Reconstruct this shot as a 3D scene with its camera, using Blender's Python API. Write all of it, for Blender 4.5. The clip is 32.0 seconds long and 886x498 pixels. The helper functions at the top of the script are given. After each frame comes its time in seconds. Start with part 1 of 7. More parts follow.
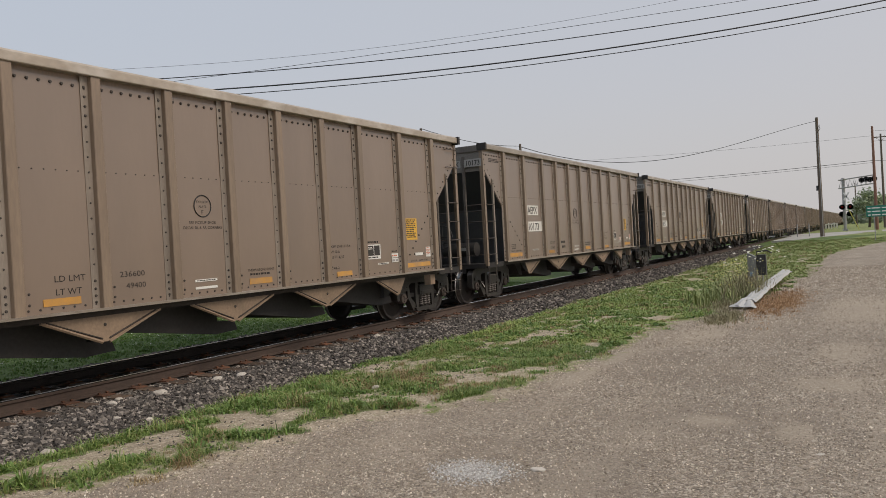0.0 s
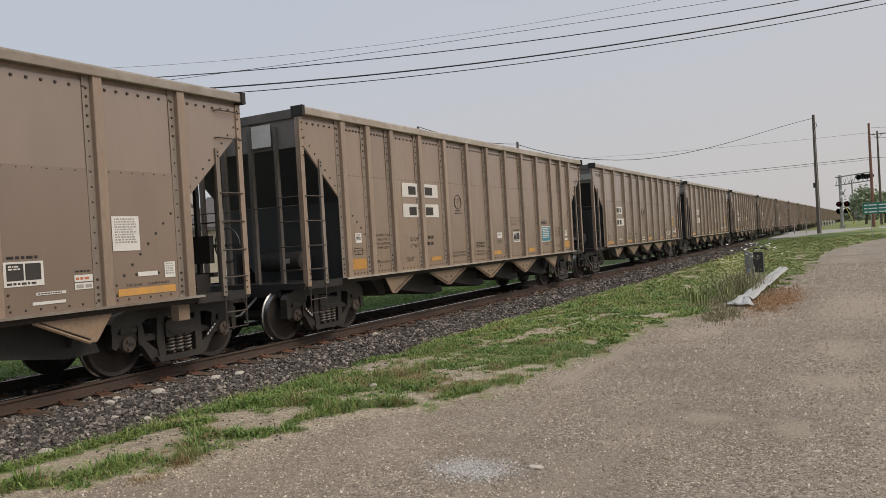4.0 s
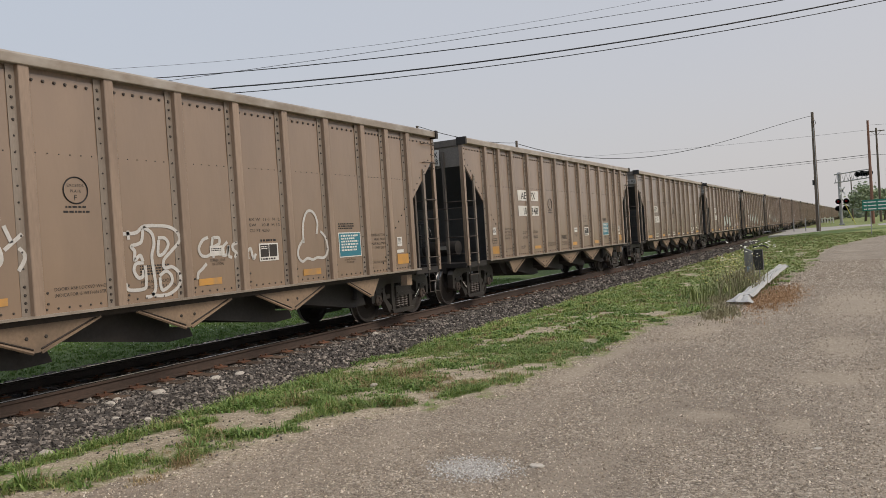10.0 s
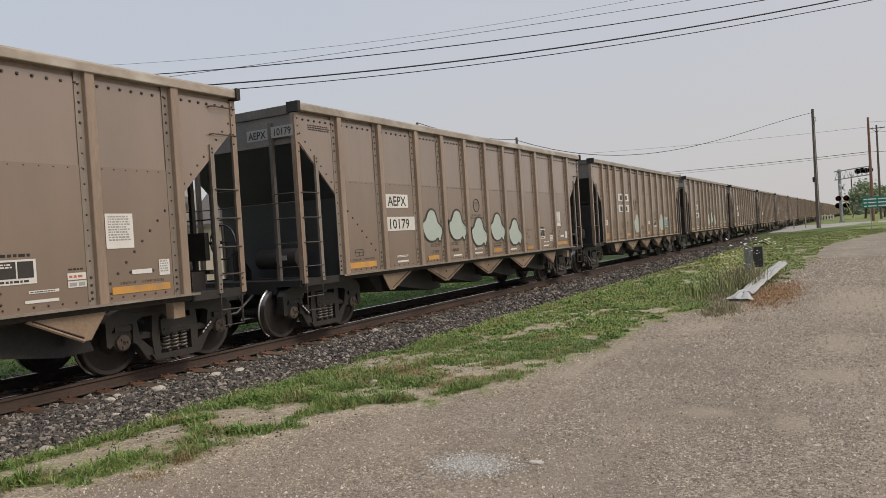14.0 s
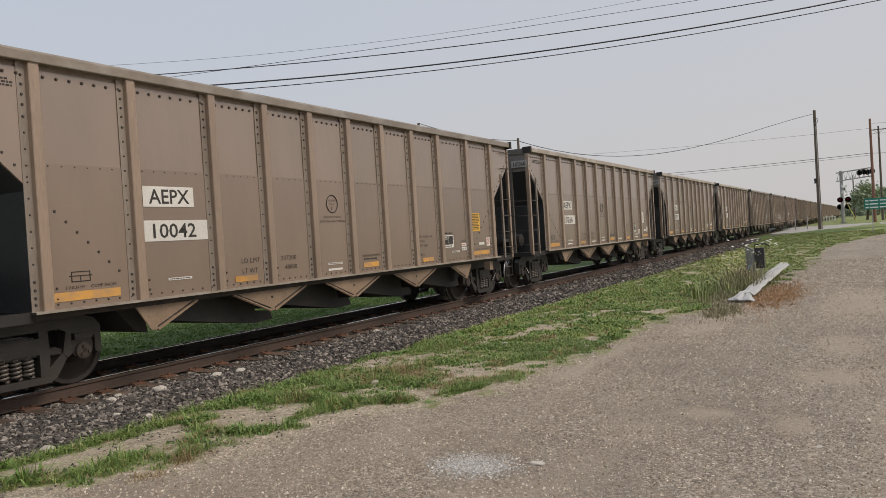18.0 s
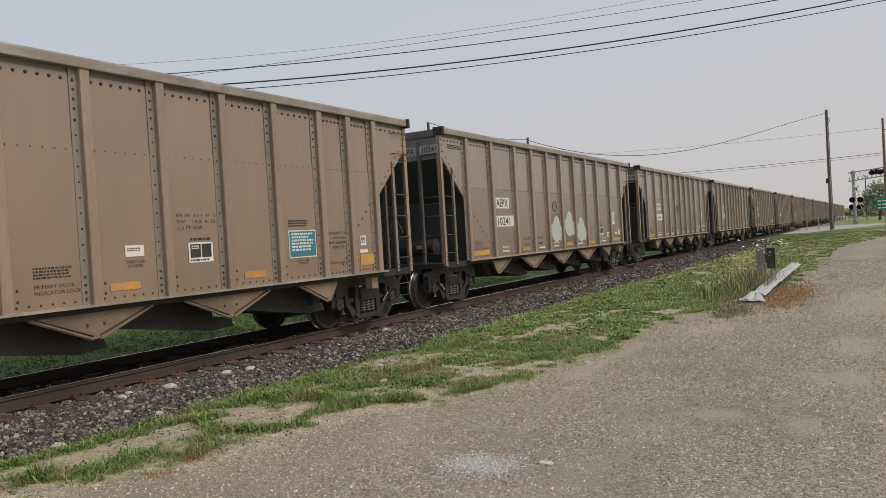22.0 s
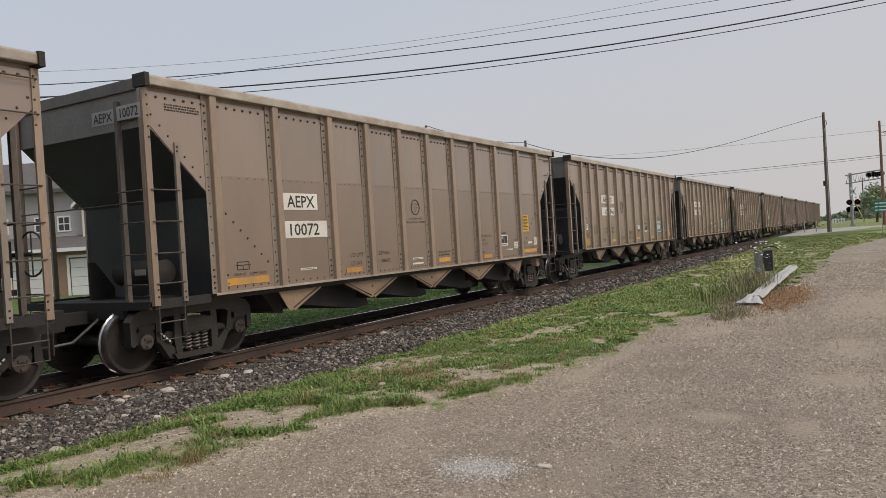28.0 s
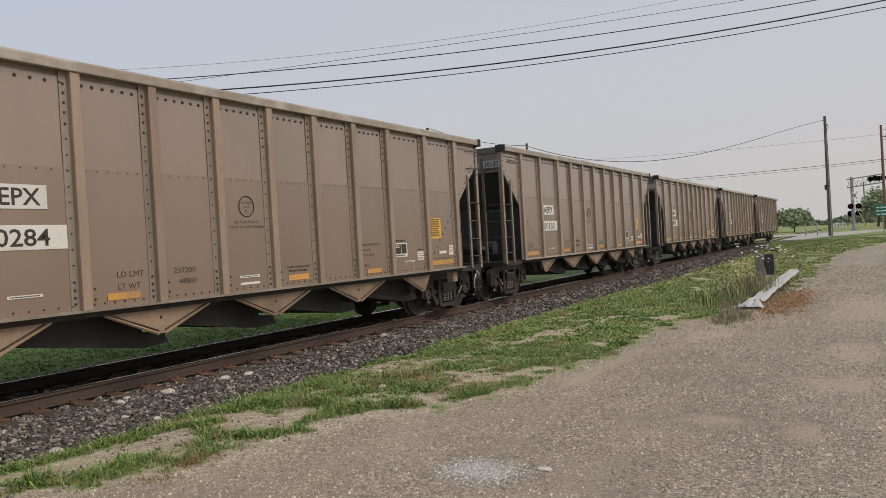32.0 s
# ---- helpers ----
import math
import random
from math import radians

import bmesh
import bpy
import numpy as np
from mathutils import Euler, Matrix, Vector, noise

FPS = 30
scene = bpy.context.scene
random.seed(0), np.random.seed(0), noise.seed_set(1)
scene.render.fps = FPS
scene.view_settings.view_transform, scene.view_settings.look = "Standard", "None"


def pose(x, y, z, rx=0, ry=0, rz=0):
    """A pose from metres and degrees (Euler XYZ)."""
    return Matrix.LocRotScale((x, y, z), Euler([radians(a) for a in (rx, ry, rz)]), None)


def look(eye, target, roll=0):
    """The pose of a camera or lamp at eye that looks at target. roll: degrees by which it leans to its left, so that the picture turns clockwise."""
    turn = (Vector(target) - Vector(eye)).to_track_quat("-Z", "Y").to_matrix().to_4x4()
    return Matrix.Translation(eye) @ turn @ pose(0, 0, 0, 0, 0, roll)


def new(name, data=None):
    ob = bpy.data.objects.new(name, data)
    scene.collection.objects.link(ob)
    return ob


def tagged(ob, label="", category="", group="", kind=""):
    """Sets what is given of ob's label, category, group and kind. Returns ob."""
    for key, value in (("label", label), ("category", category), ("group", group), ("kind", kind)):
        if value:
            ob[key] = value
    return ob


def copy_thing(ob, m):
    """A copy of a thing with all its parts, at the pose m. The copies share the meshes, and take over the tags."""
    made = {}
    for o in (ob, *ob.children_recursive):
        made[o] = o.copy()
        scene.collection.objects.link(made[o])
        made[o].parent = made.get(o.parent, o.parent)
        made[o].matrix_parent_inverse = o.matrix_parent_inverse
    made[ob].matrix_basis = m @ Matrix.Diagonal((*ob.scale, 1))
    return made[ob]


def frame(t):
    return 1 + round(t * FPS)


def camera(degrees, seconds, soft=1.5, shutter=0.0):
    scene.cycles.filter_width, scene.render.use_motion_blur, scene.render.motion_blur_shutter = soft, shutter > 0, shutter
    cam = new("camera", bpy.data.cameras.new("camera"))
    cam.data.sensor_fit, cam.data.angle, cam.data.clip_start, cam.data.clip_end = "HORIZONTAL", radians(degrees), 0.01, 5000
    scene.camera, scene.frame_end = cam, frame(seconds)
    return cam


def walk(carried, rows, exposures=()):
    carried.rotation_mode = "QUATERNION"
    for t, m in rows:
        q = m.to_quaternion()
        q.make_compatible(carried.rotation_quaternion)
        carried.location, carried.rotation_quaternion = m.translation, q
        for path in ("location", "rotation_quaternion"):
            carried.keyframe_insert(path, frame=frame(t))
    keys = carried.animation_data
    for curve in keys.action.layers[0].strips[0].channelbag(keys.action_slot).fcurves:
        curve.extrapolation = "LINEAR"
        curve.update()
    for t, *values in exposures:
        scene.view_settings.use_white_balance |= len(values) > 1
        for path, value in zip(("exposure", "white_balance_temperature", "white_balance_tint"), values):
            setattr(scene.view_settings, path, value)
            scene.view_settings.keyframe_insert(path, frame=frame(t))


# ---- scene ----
cam = camera(61.66, 32.0, soft=0.6)
EYE = (10.074, 0.0, 1.644)
PATH = [
    (0, 89.531, 3.212, 29.775), (0.5, 89.518, 3.226, 29.726), (1, 89.502, 3.237, 29.679), (1.5, 89.481, 3.234, 29.663),
    (2, 89.454, 3.231, 29.664), (2.5, 89.422, 3.246, 29.660), (3, 89.390, 3.290, 29.623), (3.5, 89.371, 3.334, 29.586),
    (5.5, 89.392, 3.452, 29.650), (6, 89.390, 3.498, 29.646), (6.5, 89.395, 3.568, 29.632), (7, 89.391, 3.619, 29.618),
    (7.5, 89.375, 3.644, 29.616), (8, 89.361, 3.633, 29.630), (8.5, 89.347, 3.600, 29.641), (9, 89.335, 3.596, 29.614),
    (9.5, 89.327, 3.633, 29.570), (10, 89.320, 3.664, 29.553), (10.5, 89.302, 3.647, 29.554), (11, 89.281, 3.612, 29.557),
    (11.5, 89.262, 3.607, 29.546), (12, 89.234, 3.613, 29.519), (12.5, 89.192, 3.602, 29.499), (13, 89.137, 3.596, 29.508),
    (13.5, 89.089, 3.593, 29.535), (14, 89.062, 3.606, 29.549), (14.5, 89.050, 3.632, 29.548), (16.5, 89.096, 3.521, 29.543),
    (17, 89.097, 3.519, 29.555), (17.5, 89.101, 3.514, 29.584), (18, 89.117, 3.501, 29.650), (18.5, 89.147, 3.465, 29.766),
    (19, 89.177, 3.426, 29.916), (19.5, 89.190, 3.407, 30.064), (20, 89.187, 3.409, 30.167), (20.5, 89.175, 3.406, 30.226),
    (21, 89.154, 3.377, 30.279), (21.5, 89.125, 3.347, 30.333), (22, 89.100, 3.349, 30.360), (22.5, 89.094, 3.388, 30.351),
    (23, 89.104, 3.457, 30.323), (23.5, 89.111, 3.514, 30.308), (24, 89.107, 3.518, 30.324), (24.5, 89.092, 3.494, 30.357),
    (25, 89.086, 3.501, 30.363), (25.5, 89.099, 3.526, 30.347), (27.5, 89.306, 3.469, 30.228), (28, 89.327, 3.455, 30.207),
    (28.5, 89.358, 3.435, 30.177), (29, 89.385, 3.406, 30.154), (29.5, 89.406, 3.360, 30.146), (30, 89.434, 3.309, 30.143),
    (30.5, 89.464, 3.276, 30.131), (31, 89.488, 3.262, 30.136), (31.5, 89.511, 3.250, 30.204), (32, 89.525, 3.233, 30.282),
]
walk(cam, [(t, pose(*EYE, rx, ry, rz)) for t, rx, ry, rz in PATH], exposures=[(0.0, 0.05), (3.5, 0.05), (5.5, 0.1), (32.0, 0.1)])

# ---- world and sun: a hazy, overcast afternoon ----
SUN_EL, SUN_AZ = 46.0, 84.0
world = bpy.data.worlds.new("overcast_sky")
scene.world = world
world.use_nodes = True
wn, wl = world.node_tree.nodes, world.node_tree.links
wn.clear()
w_out = wn.new("ShaderNodeOutputWorld")
w_bg = wn.new("ShaderNodeBackground")
w_sky = wn.new("ShaderNodeTexSky")
w_sky.sky_type, w_sky.sun_disc = "NISHITA", False
w_sky.sun_elevation, w_sky.sun_rotation = radians(SUN_EL), radians(SUN_AZ)
w_sky.air_density, w_sky.dust_density, w_sky.ozone_density = 1.0, 6.0, 1.0
w_scale = wn.new("ShaderNodeMix")
w_scale.data_type, w_scale.blend_type = "RGBA", "MULTIPLY"
w_scale.inputs["Factor"].default_value = 1.0
w_scale.inputs[7].default_value = (0.1, 0.1, 0.1, 1)
w_mix = wn.new("ShaderNodeMix")
w_mix.data_type = "RGBA"
w_mix.inputs["Factor"].default_value = 0.86
w_geo = wn.new("ShaderNodeTexCoord")
w_sep = wn.new("ShaderNodeSeparateXYZ")
w_ramp = wn.new("ShaderNodeValToRGB")
w_noise = wn.new("ShaderNodeTexNoise")
w_noise.inputs["Scale"].default_value = 1.6
w_noise.inputs["Detail"].default_value = 3.0
w_map = wn.new("ShaderNodeMapping")
w_map.inputs["Scale"].default_value = (1.0, 1.0, 3.0)
w_add = wn.new("ShaderNodeMath")
w_add.operation = "MULTIPLY_ADD"
w_add.inputs[1].default_value = 0.10
for pos, col in ((0.0, (0.565, 0.545, 0.53, 1)), (0.12, (0.56, 0.55, 0.545, 1)), (0.30, (0.53, 0.545, 0.575, 1)), (0.65, (0.50, 0.54, 0.60, 1))):
    e = w_ramp.color_ramp.elements.new(pos)
    e.color = col
w_ramp.color_ramp.elements.remove(w_ramp.color_ramp.elements[0])
w_ramp.color_ramp.elements.remove(w_ramp.color_ramp.elements[-1])
wl.new(w_sky.outputs["Color"], w_scale.inputs[6])
wl.new(w_geo.outputs["Generated"], w_sep.inputs["Vector"])
wl.new(w_geo.outputs["Generated"], w_map.inputs["Vector"])
wl.new(w_map.outputs["Vector"], w_noise.inputs["Vector"])
wl.new(w_noise.outputs["Fac"], w_add.inputs[0])
wl.new(w_sep.outputs["Z"], w_add.inputs[2])
wl.new(w_add.outputs["Value"], w_ramp.inputs["Fac"])
w_dot = wn.new("ShaderNodeVectorMath")
w_dot.operation = "DOT_PRODUCT"
w_dot.inputs[1].default_value = (math.sin(radians(55)), math.cos(radians(55)), 0.0)
wl.new(w_geo.outputs["Generated"], w_dot.inputs[0])
w_side = wn.new("ShaderNodeMapRange")
w_side.inputs["From Min"].default_value, w_side.inputs["From Max"].default_value = -0.4, 1.0
wl.new(w_dot.outputs["Value"], w_side.inputs["Value"])
w_warm = wn.new("ShaderNodeMix")
w_warm.data_type = "RGBA"
w_warm.inputs[6].default_value, w_warm.inputs[7].default_value = (0.96, 1.0, 1.06, 1), (1.045, 1.0, 0.985, 1)
wl.new(w_side.outputs["Result"], w_warm.inputs["Factor"])
w_tint = wn.new("ShaderNodeMix")
w_tint.data_type, w_tint.blend_type = "RGBA", "MULTIPLY"
w_tint.inputs["Factor"].default_value = 1.0
wl.new(w_ramp.outputs["Color"], w_tint.inputs[6])
wl.new(w_warm.outputs[2], w_tint.inputs[7])
wl.new(w_scale.outputs[2], w_mix.inputs[6])
wl.new(w_tint.outputs[2], w_mix.inputs[7])
wl.new(w_mix.outputs[2], w_bg.inputs["Color"])
w_bg.inputs["Strength"].default_value = 1.05
wl.new(w_bg.outputs["Background"], w_out.inputs["Surface"])

sun_data = bpy.data.lights.new("sun", "SUN")
sun_data.energy, sun_data.angle, sun_data.color = 1.7, radians(25), (1.0, 0.89, 0.76)
sun = new("sun", sun_data)
az, el = radians(SUN_AZ), radians(SUN_EL)
sun.matrix_world = look((60 * math.sin(az), 60 * math.cos(az), 60 * math.tan(el)), (0, 0, 0))


# ---- materials ----
def material(name, color, color2=None, rough=0.7, metal=0.0, scale=3.0, fine=60.0, bump=0.15, stretch=(1, 1, 1), spread=0.5,
             rand=0.0, dirt=None, dirt_scale=1.2, dirt_amount=0.35, space="Object", contrast=(0.35, 0.65), bump_dist=0.01, warp=0.0, coat=0.0, coat_rough=0.3, coat_ior=1.5):
    """A two-scale procedural surface: broad patches, fine grain, optional dirt, bump."""
    m = bpy.data.materials.new(name)
    m.use_nodes = True
    n, l = m.node_tree.nodes, m.node_tree.links
    b = n["Principled BSDF"]
    b.inputs["Roughness"].default_value, b.inputs["Metallic"].default_value = rough, metal
    b.inputs["Coat Weight"].default_value, b.inputs["Coat Roughness"].default_value, b.inputs["Coat IOR"].default_value = coat, coat_rough, coat_ior
    tc = n.new("ShaderNodeTexCoord")
    mp = n.new("ShaderNodeMapping")
    mp.inputs["Scale"].default_value = stretch
    l.new(tc.outputs[space], mp.inputs["Vector"])
    vec = mp.outputs["Vector"]
    if rand:
        oi = n.new("ShaderNodeObjectInfo")
        va = n.new("ShaderNodeVectorMath")
        va.operation = "ADD"
        sc = n.new("ShaderNodeMath")
        sc.operation = "MULTIPLY"
        sc.inputs[1].default_value = 37.0
        l.new(oi.outputs["Random"], sc.inputs[0])
        l.new(vec, va.inputs[0])
        l.new(sc.outputs["Value"], va.inputs[1])
        vec = va.outputs["Vector"]
    n1 = n.new("ShaderNodeTexNoise")
    n1.inputs["Scale"].default_value, n1.inputs["Detail"].default_value = scale, 4.0
    n2 = n.new("ShaderNodeTexNoise")
    n2.inputs["Scale"].default_value, n2.inputs["Detail"].default_value = fine, 3.0
    l.new(vec, n1.inputs["Vector"])
    l.new(vec, n2.inputs["Vector"])
    mx = n.new("ShaderNodeMix")
    mx.data_type = "FLOAT"
    mx.inputs["Factor"].default_value = spread
    l.new(n1.outputs["Fac"], mx.inputs[2])
    l.new(n2.outputs["Fac"], mx.inputs[3])
    rp = n.new("ShaderNodeValToRGB")
    c2 = color2 or tuple(c * 0.75 for c in color)
    rp.color_ramp.elements[0].position, rp.color_ramp.elements[1].position = contrast
    rp.color_ramp.elements[0].color, rp.color_ramp.elements[1].color = (*c2, 1), (*color, 1)
    l.new(mx.outputs[0], rp.inputs["Fac"])
    col = rp.outputs["Color"]
    if dirt:
        n3 = n.new("ShaderNodeTexNoise")
        n3.inputs["Scale"].default_value, n3.inputs["Detail"].default_value = dirt_scale, 6.0
        l.new(vec, n3.inputs["Vector"])
        dr = n.new("ShaderNodeValToRGB")
        dr.color_ramp.elements[0].position, dr.color_ramp.elements[1].position = 0.48, 0.75
        dr.color_ramp.elements[1].color = (dirt_amount, dirt_amount, dirt_amount, 1)
        l.new(n3.outputs["Fac"], dr.inputs["Fac"])
        dm = n.new("ShaderNodeMix")
        dm.data_type = "RGBA"
        dm.inputs[7].default_value = (*dirt, 1)
        l.new(dr.outputs["Color"], dm.inputs["Factor"])
        l.new(col, dm.inputs[6])
        col = dm.outputs[2]
    if rand:
        hsv = n.new("ShaderNodeHueSaturation")
        rm = n.new("ShaderNodeMapRange")
        rm.inputs["To Min"].default_value, rm.inputs["To Max"].default_value = 1 - rand, 1 + rand
        l.new(oi.outputs["Random"], rm.inputs["Value"])
        l.new(rm.outputs["Result"], hsv.inputs["Value"])
        l.new(col, hsv.inputs["Color"])
        col = hsv.outputs["Color"]
    l.new(col, b.inputs["Base Color"])
    if bump:
        bp = n.new("ShaderNodeBump")
        bp.inputs["Strength"].default_value, bp.inputs["Distance"].default_value = bump, bump_dist
        l.new(n2.outputs["Fac"], bp.inputs["Height"])
        l.new(bp.outputs["Normal"], b.inputs["Normal"])
        if warp:
            wp = n.new("ShaderNodeBump")
            wp.inputs["Strength"].default_value, wp.inputs["Distance"].default_value = 1.0, warp
            l.new(n1.outputs["Fac"], wp.inputs["Height"])
            l.new(wp.outputs["Normal"], bp.inputs["Normal"])
    return m


def island_material(name, dark, mid, light, rough=0.9, fine=40.0):
    """Many small loose pieces in one mesh, each with its own shade."""
    m = bpy.data.materials.new(name)
    m.use_nodes = True
    n, l = m.node_tree.nodes, m.node_tree.links
    b = n["Principled BSDF"]
    b.inputs["Roughness"].default_value = rough
    g = n.new("ShaderNodeNewGeometry")
    r = n.new("ShaderNodeValToRGB")
    r.color_ramp.elements[0].color, r.color_ramp.elements[1].color = (*dark, 1), (*light, 1)
    e = r.color_ramp.elements.new(0.68)
    e.color = (*mid, 1)
    l.new(g.outputs["Random Per Island"], r.inputs["Fac"])
    tn = n.new("ShaderNodeTexNoise")
    tn.inputs["Scale"].default_value = fine
    l.new(g.outputs["Position"], tn.inputs["Vector"])
    mr = n.new("ShaderNodeMapRange")
    mr.inputs["To Min"].default_value, mr.inputs["To Max"].default_value = 0.75, 1.25
    l.new(tn.outputs["Fac"], mr.inputs["Value"])
    hs = n.new("ShaderNodeHueSaturation")
    l.new(mr.outputs["Result"], hs.inputs["Value"])
    l.new(r.outputs["Color"], hs.inputs["Color"])
    l.new(hs.outputs["Color"], b.inputs["Base Color"])
    return m


M = {}
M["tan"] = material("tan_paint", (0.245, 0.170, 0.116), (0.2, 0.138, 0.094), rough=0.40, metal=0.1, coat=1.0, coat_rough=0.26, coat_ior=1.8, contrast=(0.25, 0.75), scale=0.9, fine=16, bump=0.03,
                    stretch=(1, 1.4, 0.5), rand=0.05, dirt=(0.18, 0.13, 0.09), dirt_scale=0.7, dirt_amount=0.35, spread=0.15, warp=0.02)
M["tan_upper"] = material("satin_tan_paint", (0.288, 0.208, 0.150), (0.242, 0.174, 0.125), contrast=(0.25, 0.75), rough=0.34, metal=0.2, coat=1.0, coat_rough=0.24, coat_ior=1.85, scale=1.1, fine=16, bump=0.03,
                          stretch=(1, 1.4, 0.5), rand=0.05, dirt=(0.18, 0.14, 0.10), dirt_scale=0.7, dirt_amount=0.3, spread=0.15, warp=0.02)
M["brown"] = material("brown_tan_paint", (0.295, 0.200, 0.127), (0.242, 0.164, 0.104), contrast=(0.25, 0.75), rough=0.38, metal=0.1, coat=1.0, coat_rough=0.26, coat_ior=1.8, scale=1.3, fine=16, bump=0.04,
                      stretch=(1, 1.4, 0.5), rand=0.05, dirt=(0.18, 0.12, 0.08), dirt_scale=0.7, dirt_amount=0.35, spread=0.15, warp=0.02)
M["tan_dark"] = material("aged_tan_paint", (0.232, 0.162, 0.112), (0.186, 0.130, 0.090), rough=0.45, coat=0.9, coat_rough=0.3, coat_ior=1.8, contrast=(0.25, 0.75), scale=0.9, fine=16, bump=0.03,
                         stretch=(1, 1.4, 0.5), rand=0.05, dirt=(0.14, 0.10, 0.07), dirt_scale=0.7, dirt_amount=0.35, spread=0.15, warp=0.02)
M["rib_dark"] = material("aged_rib_paint", (0.28, 0.205, 0.142), (0.205, 0.15, 0.105), rough=0.42, coat=0.4, scale=1.5, fine=20, bump=0.03,
                         stretch=(1, 2, 0.35), rand=0.08, dirt=(0.14, 0.10, 0.07), dirt_scale=1.4, dirt_amount=0.5)
M["gusset"] = material("dusty_gusset_paint", (0.32, 0.225, 0.15), (0.22, 0.155, 0.105), rough=0.6, scale=2, fine=25, bump=0.08, rand=0.1,
                       dirt=(0.10, 0.075, 0.055), dirt_scale=1.5, dirt_amount=0.7)
# shade under the car is put into this near-black, along with soot
M["hopper"] = material("sooty_shaded_hopper", (0.047, 0.043, 0.041), (0.030, 0.028, 0.026), rough=0.75, scale=1.5, fine=25, bump=0.1, dirt=(0.06, 0.045, 0.035), dirt_amount=0.35)
M["flange"] = material("bare_flange", (0.31, 0.265, 0.22), (0.235, 0.195, 0.16), rough=0.5, metal=0.3, scale=2, fine=30, bump=0.05, stretch=(1, 2, 0.4), rand=0.1, dirt=(0.16, 0.12, 0.09))
M["rib"] = material("tan_rib_paint", (0.345, 0.25, 0.18), (0.25, 0.181, 0.131), rough=0.45, coat=0.6, scale=1.5, fine=20, bump=0.03,
                    stretch=(1, 2, 0.35), rand=0.08, dirt=(0.17, 0.12, 0.085), dirt_scale=1.4, dirt_amount=0.5)
M["chord"] = material("worn_top_paint", (0.36, 0.305, 0.245), (0.255, 0.21, 0.165), rough=0.45, metal=0.1, coat=0.3, scale=1.1, fine=12, bump=0.06,
                      stretch=(1, 0.6, 1), rand=0.26, dirt=(0.66, 0.63, 0.58), dirt_scale=2.5, dirt_amount=0.45)
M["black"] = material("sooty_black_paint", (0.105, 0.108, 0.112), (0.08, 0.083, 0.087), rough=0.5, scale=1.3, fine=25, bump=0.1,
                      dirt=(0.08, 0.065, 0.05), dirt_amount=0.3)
# underframe colour: grime, darkened further to stand in for shade beneath the car
M["under"] = material("underframe_grime_and_shade", (0.034, 0.030, 0.028), (0.021, 0.019, 0.018), rough=0.8, scale=2.5, fine=30, bump=0.2,
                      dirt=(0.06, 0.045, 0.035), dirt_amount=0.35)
M["cast"] = material("dusty_cast_steel", (0.043, 0.037, 0.032), (0.024, 0.021, 0.019), rough=0.5, scale=4, fine=60, bump=0.25, rand=0.1,
                     dirt=(0.078, 0.062, 0.048), dirt_amount=0.45)
M["coil"] = material("bare_spring_steel", (0.20, 0.175, 0.155), (0.10, 0.085, 0.075), rough=0.5, metal=0.3, scale=8, fine=60, bump=0.1)
M["wheel"] = material("wheel_steel", (0.055, 0.045, 0.039), (0.032, 0.027, 0.024), rough=0.7, metal=0.3, scale=3, fine=40, bump=0.1, rand=0.1)
M["tread"] = material("polished_tread", (0.44, 0.43, 0.42), (0.26, 0.25, 0.24), rough=0.34, metal=1.0, scale=4, fine=40, bump=0.03)
M["cap"] = material("rusty_bearing", (0.12, 0.092, 0.075), (0.06, 0.045, 0.037), rough=0.8, scale=8, fine=60, bump=0.2, rand=0.25)
# bolt heads kept dark: their own little shadows are part of the colour
M["rivet"] = material("shadow_dark_bolt", (0.075, 0.06, 0.05), (0.04, 0.035, 0.03), rough=0.7, scale=20, fine=90, bump=0.0)
M["bar"] = material("grimy_bar", (0.11, 0.085, 0.07), (0.05, 0.04, 0.035), rough=0.65, scale=10, fine=60, bump=0.1)
M["ink"] = material("black_lettering", (0.03, 0.027, 0.025), (0.05, 0.042, 0.036), rough=0.6, scale=6, fine=60, bump=0.0)
M["plate"] = material("white_plate_paint", (0.74, 0.72, 0.68), (0.62, 0.59, 0.54), rough=0.5, scale=2, fine=30, bump=0.02, rand=0.06,
                      dirt=(0.45, 0.38, 0.3), dirt_amount=0.3)
M["end_plate"] = material("grey_plate_paint", (0.24, 0.215, 0.19), (0.16, 0.145, 0.13), rough=0.6, scale=2, fine=30, bump=0.02, dirt=(0.15, 0.13, 0.11))
M["orange"] = material("amber_reflector", (0.62, 0.31, 0.06), (0.48, 0.26, 0.08), rough=0.5, scale=5, fine=50, bump=0.02, rand=0.15,
                       dirt=(0.34, 0.23, 0.14), dirt_amount=0.9, dirt_scale=4, spread=0.3)
M["end_mark"] = material("faded_plate_paint", (0.42, 0.405, 0.38), (0.32, 0.305, 0.285), rough=0.6, scale=3, fine=30, bump=0.02, dirt=(0.18, 0.16, 0.14))
# dark edge line on the gussets; on side sills it paints in shade
M["dark_line"] = material("grime_and_shade_line", (0.06, 0.045, 0.035), (0.035, 0.028, 0.024), rough=0.8, scale=4, fine=30, bump=0.0)
M["yellow"] = material("yellow_label", (0.74, 0.43, 0.06), (0.66, 0.37, 0.055), rough=0.45, scale=5, fine=50, bump=0.0)
M["teal"] = material("teal_label", (0.045, 0.22, 0.28), (0.035, 0.18, 0.24), rough=0.45, scale=5, fine=50, bump=0.0)
M["white"] = material("white_label", (0.76, 0.74, 0.70), (0.66, 0.63, 0.58), rough=0.5, scale=5, fine=50, bump=0.0, rand=0.05)
M["red_label"] = material("red_label", (0.6, 0.16, 0.07), (0.5, 0.13, 0.06), rough=0.5, scale=5, fine=50, bump=0.0)
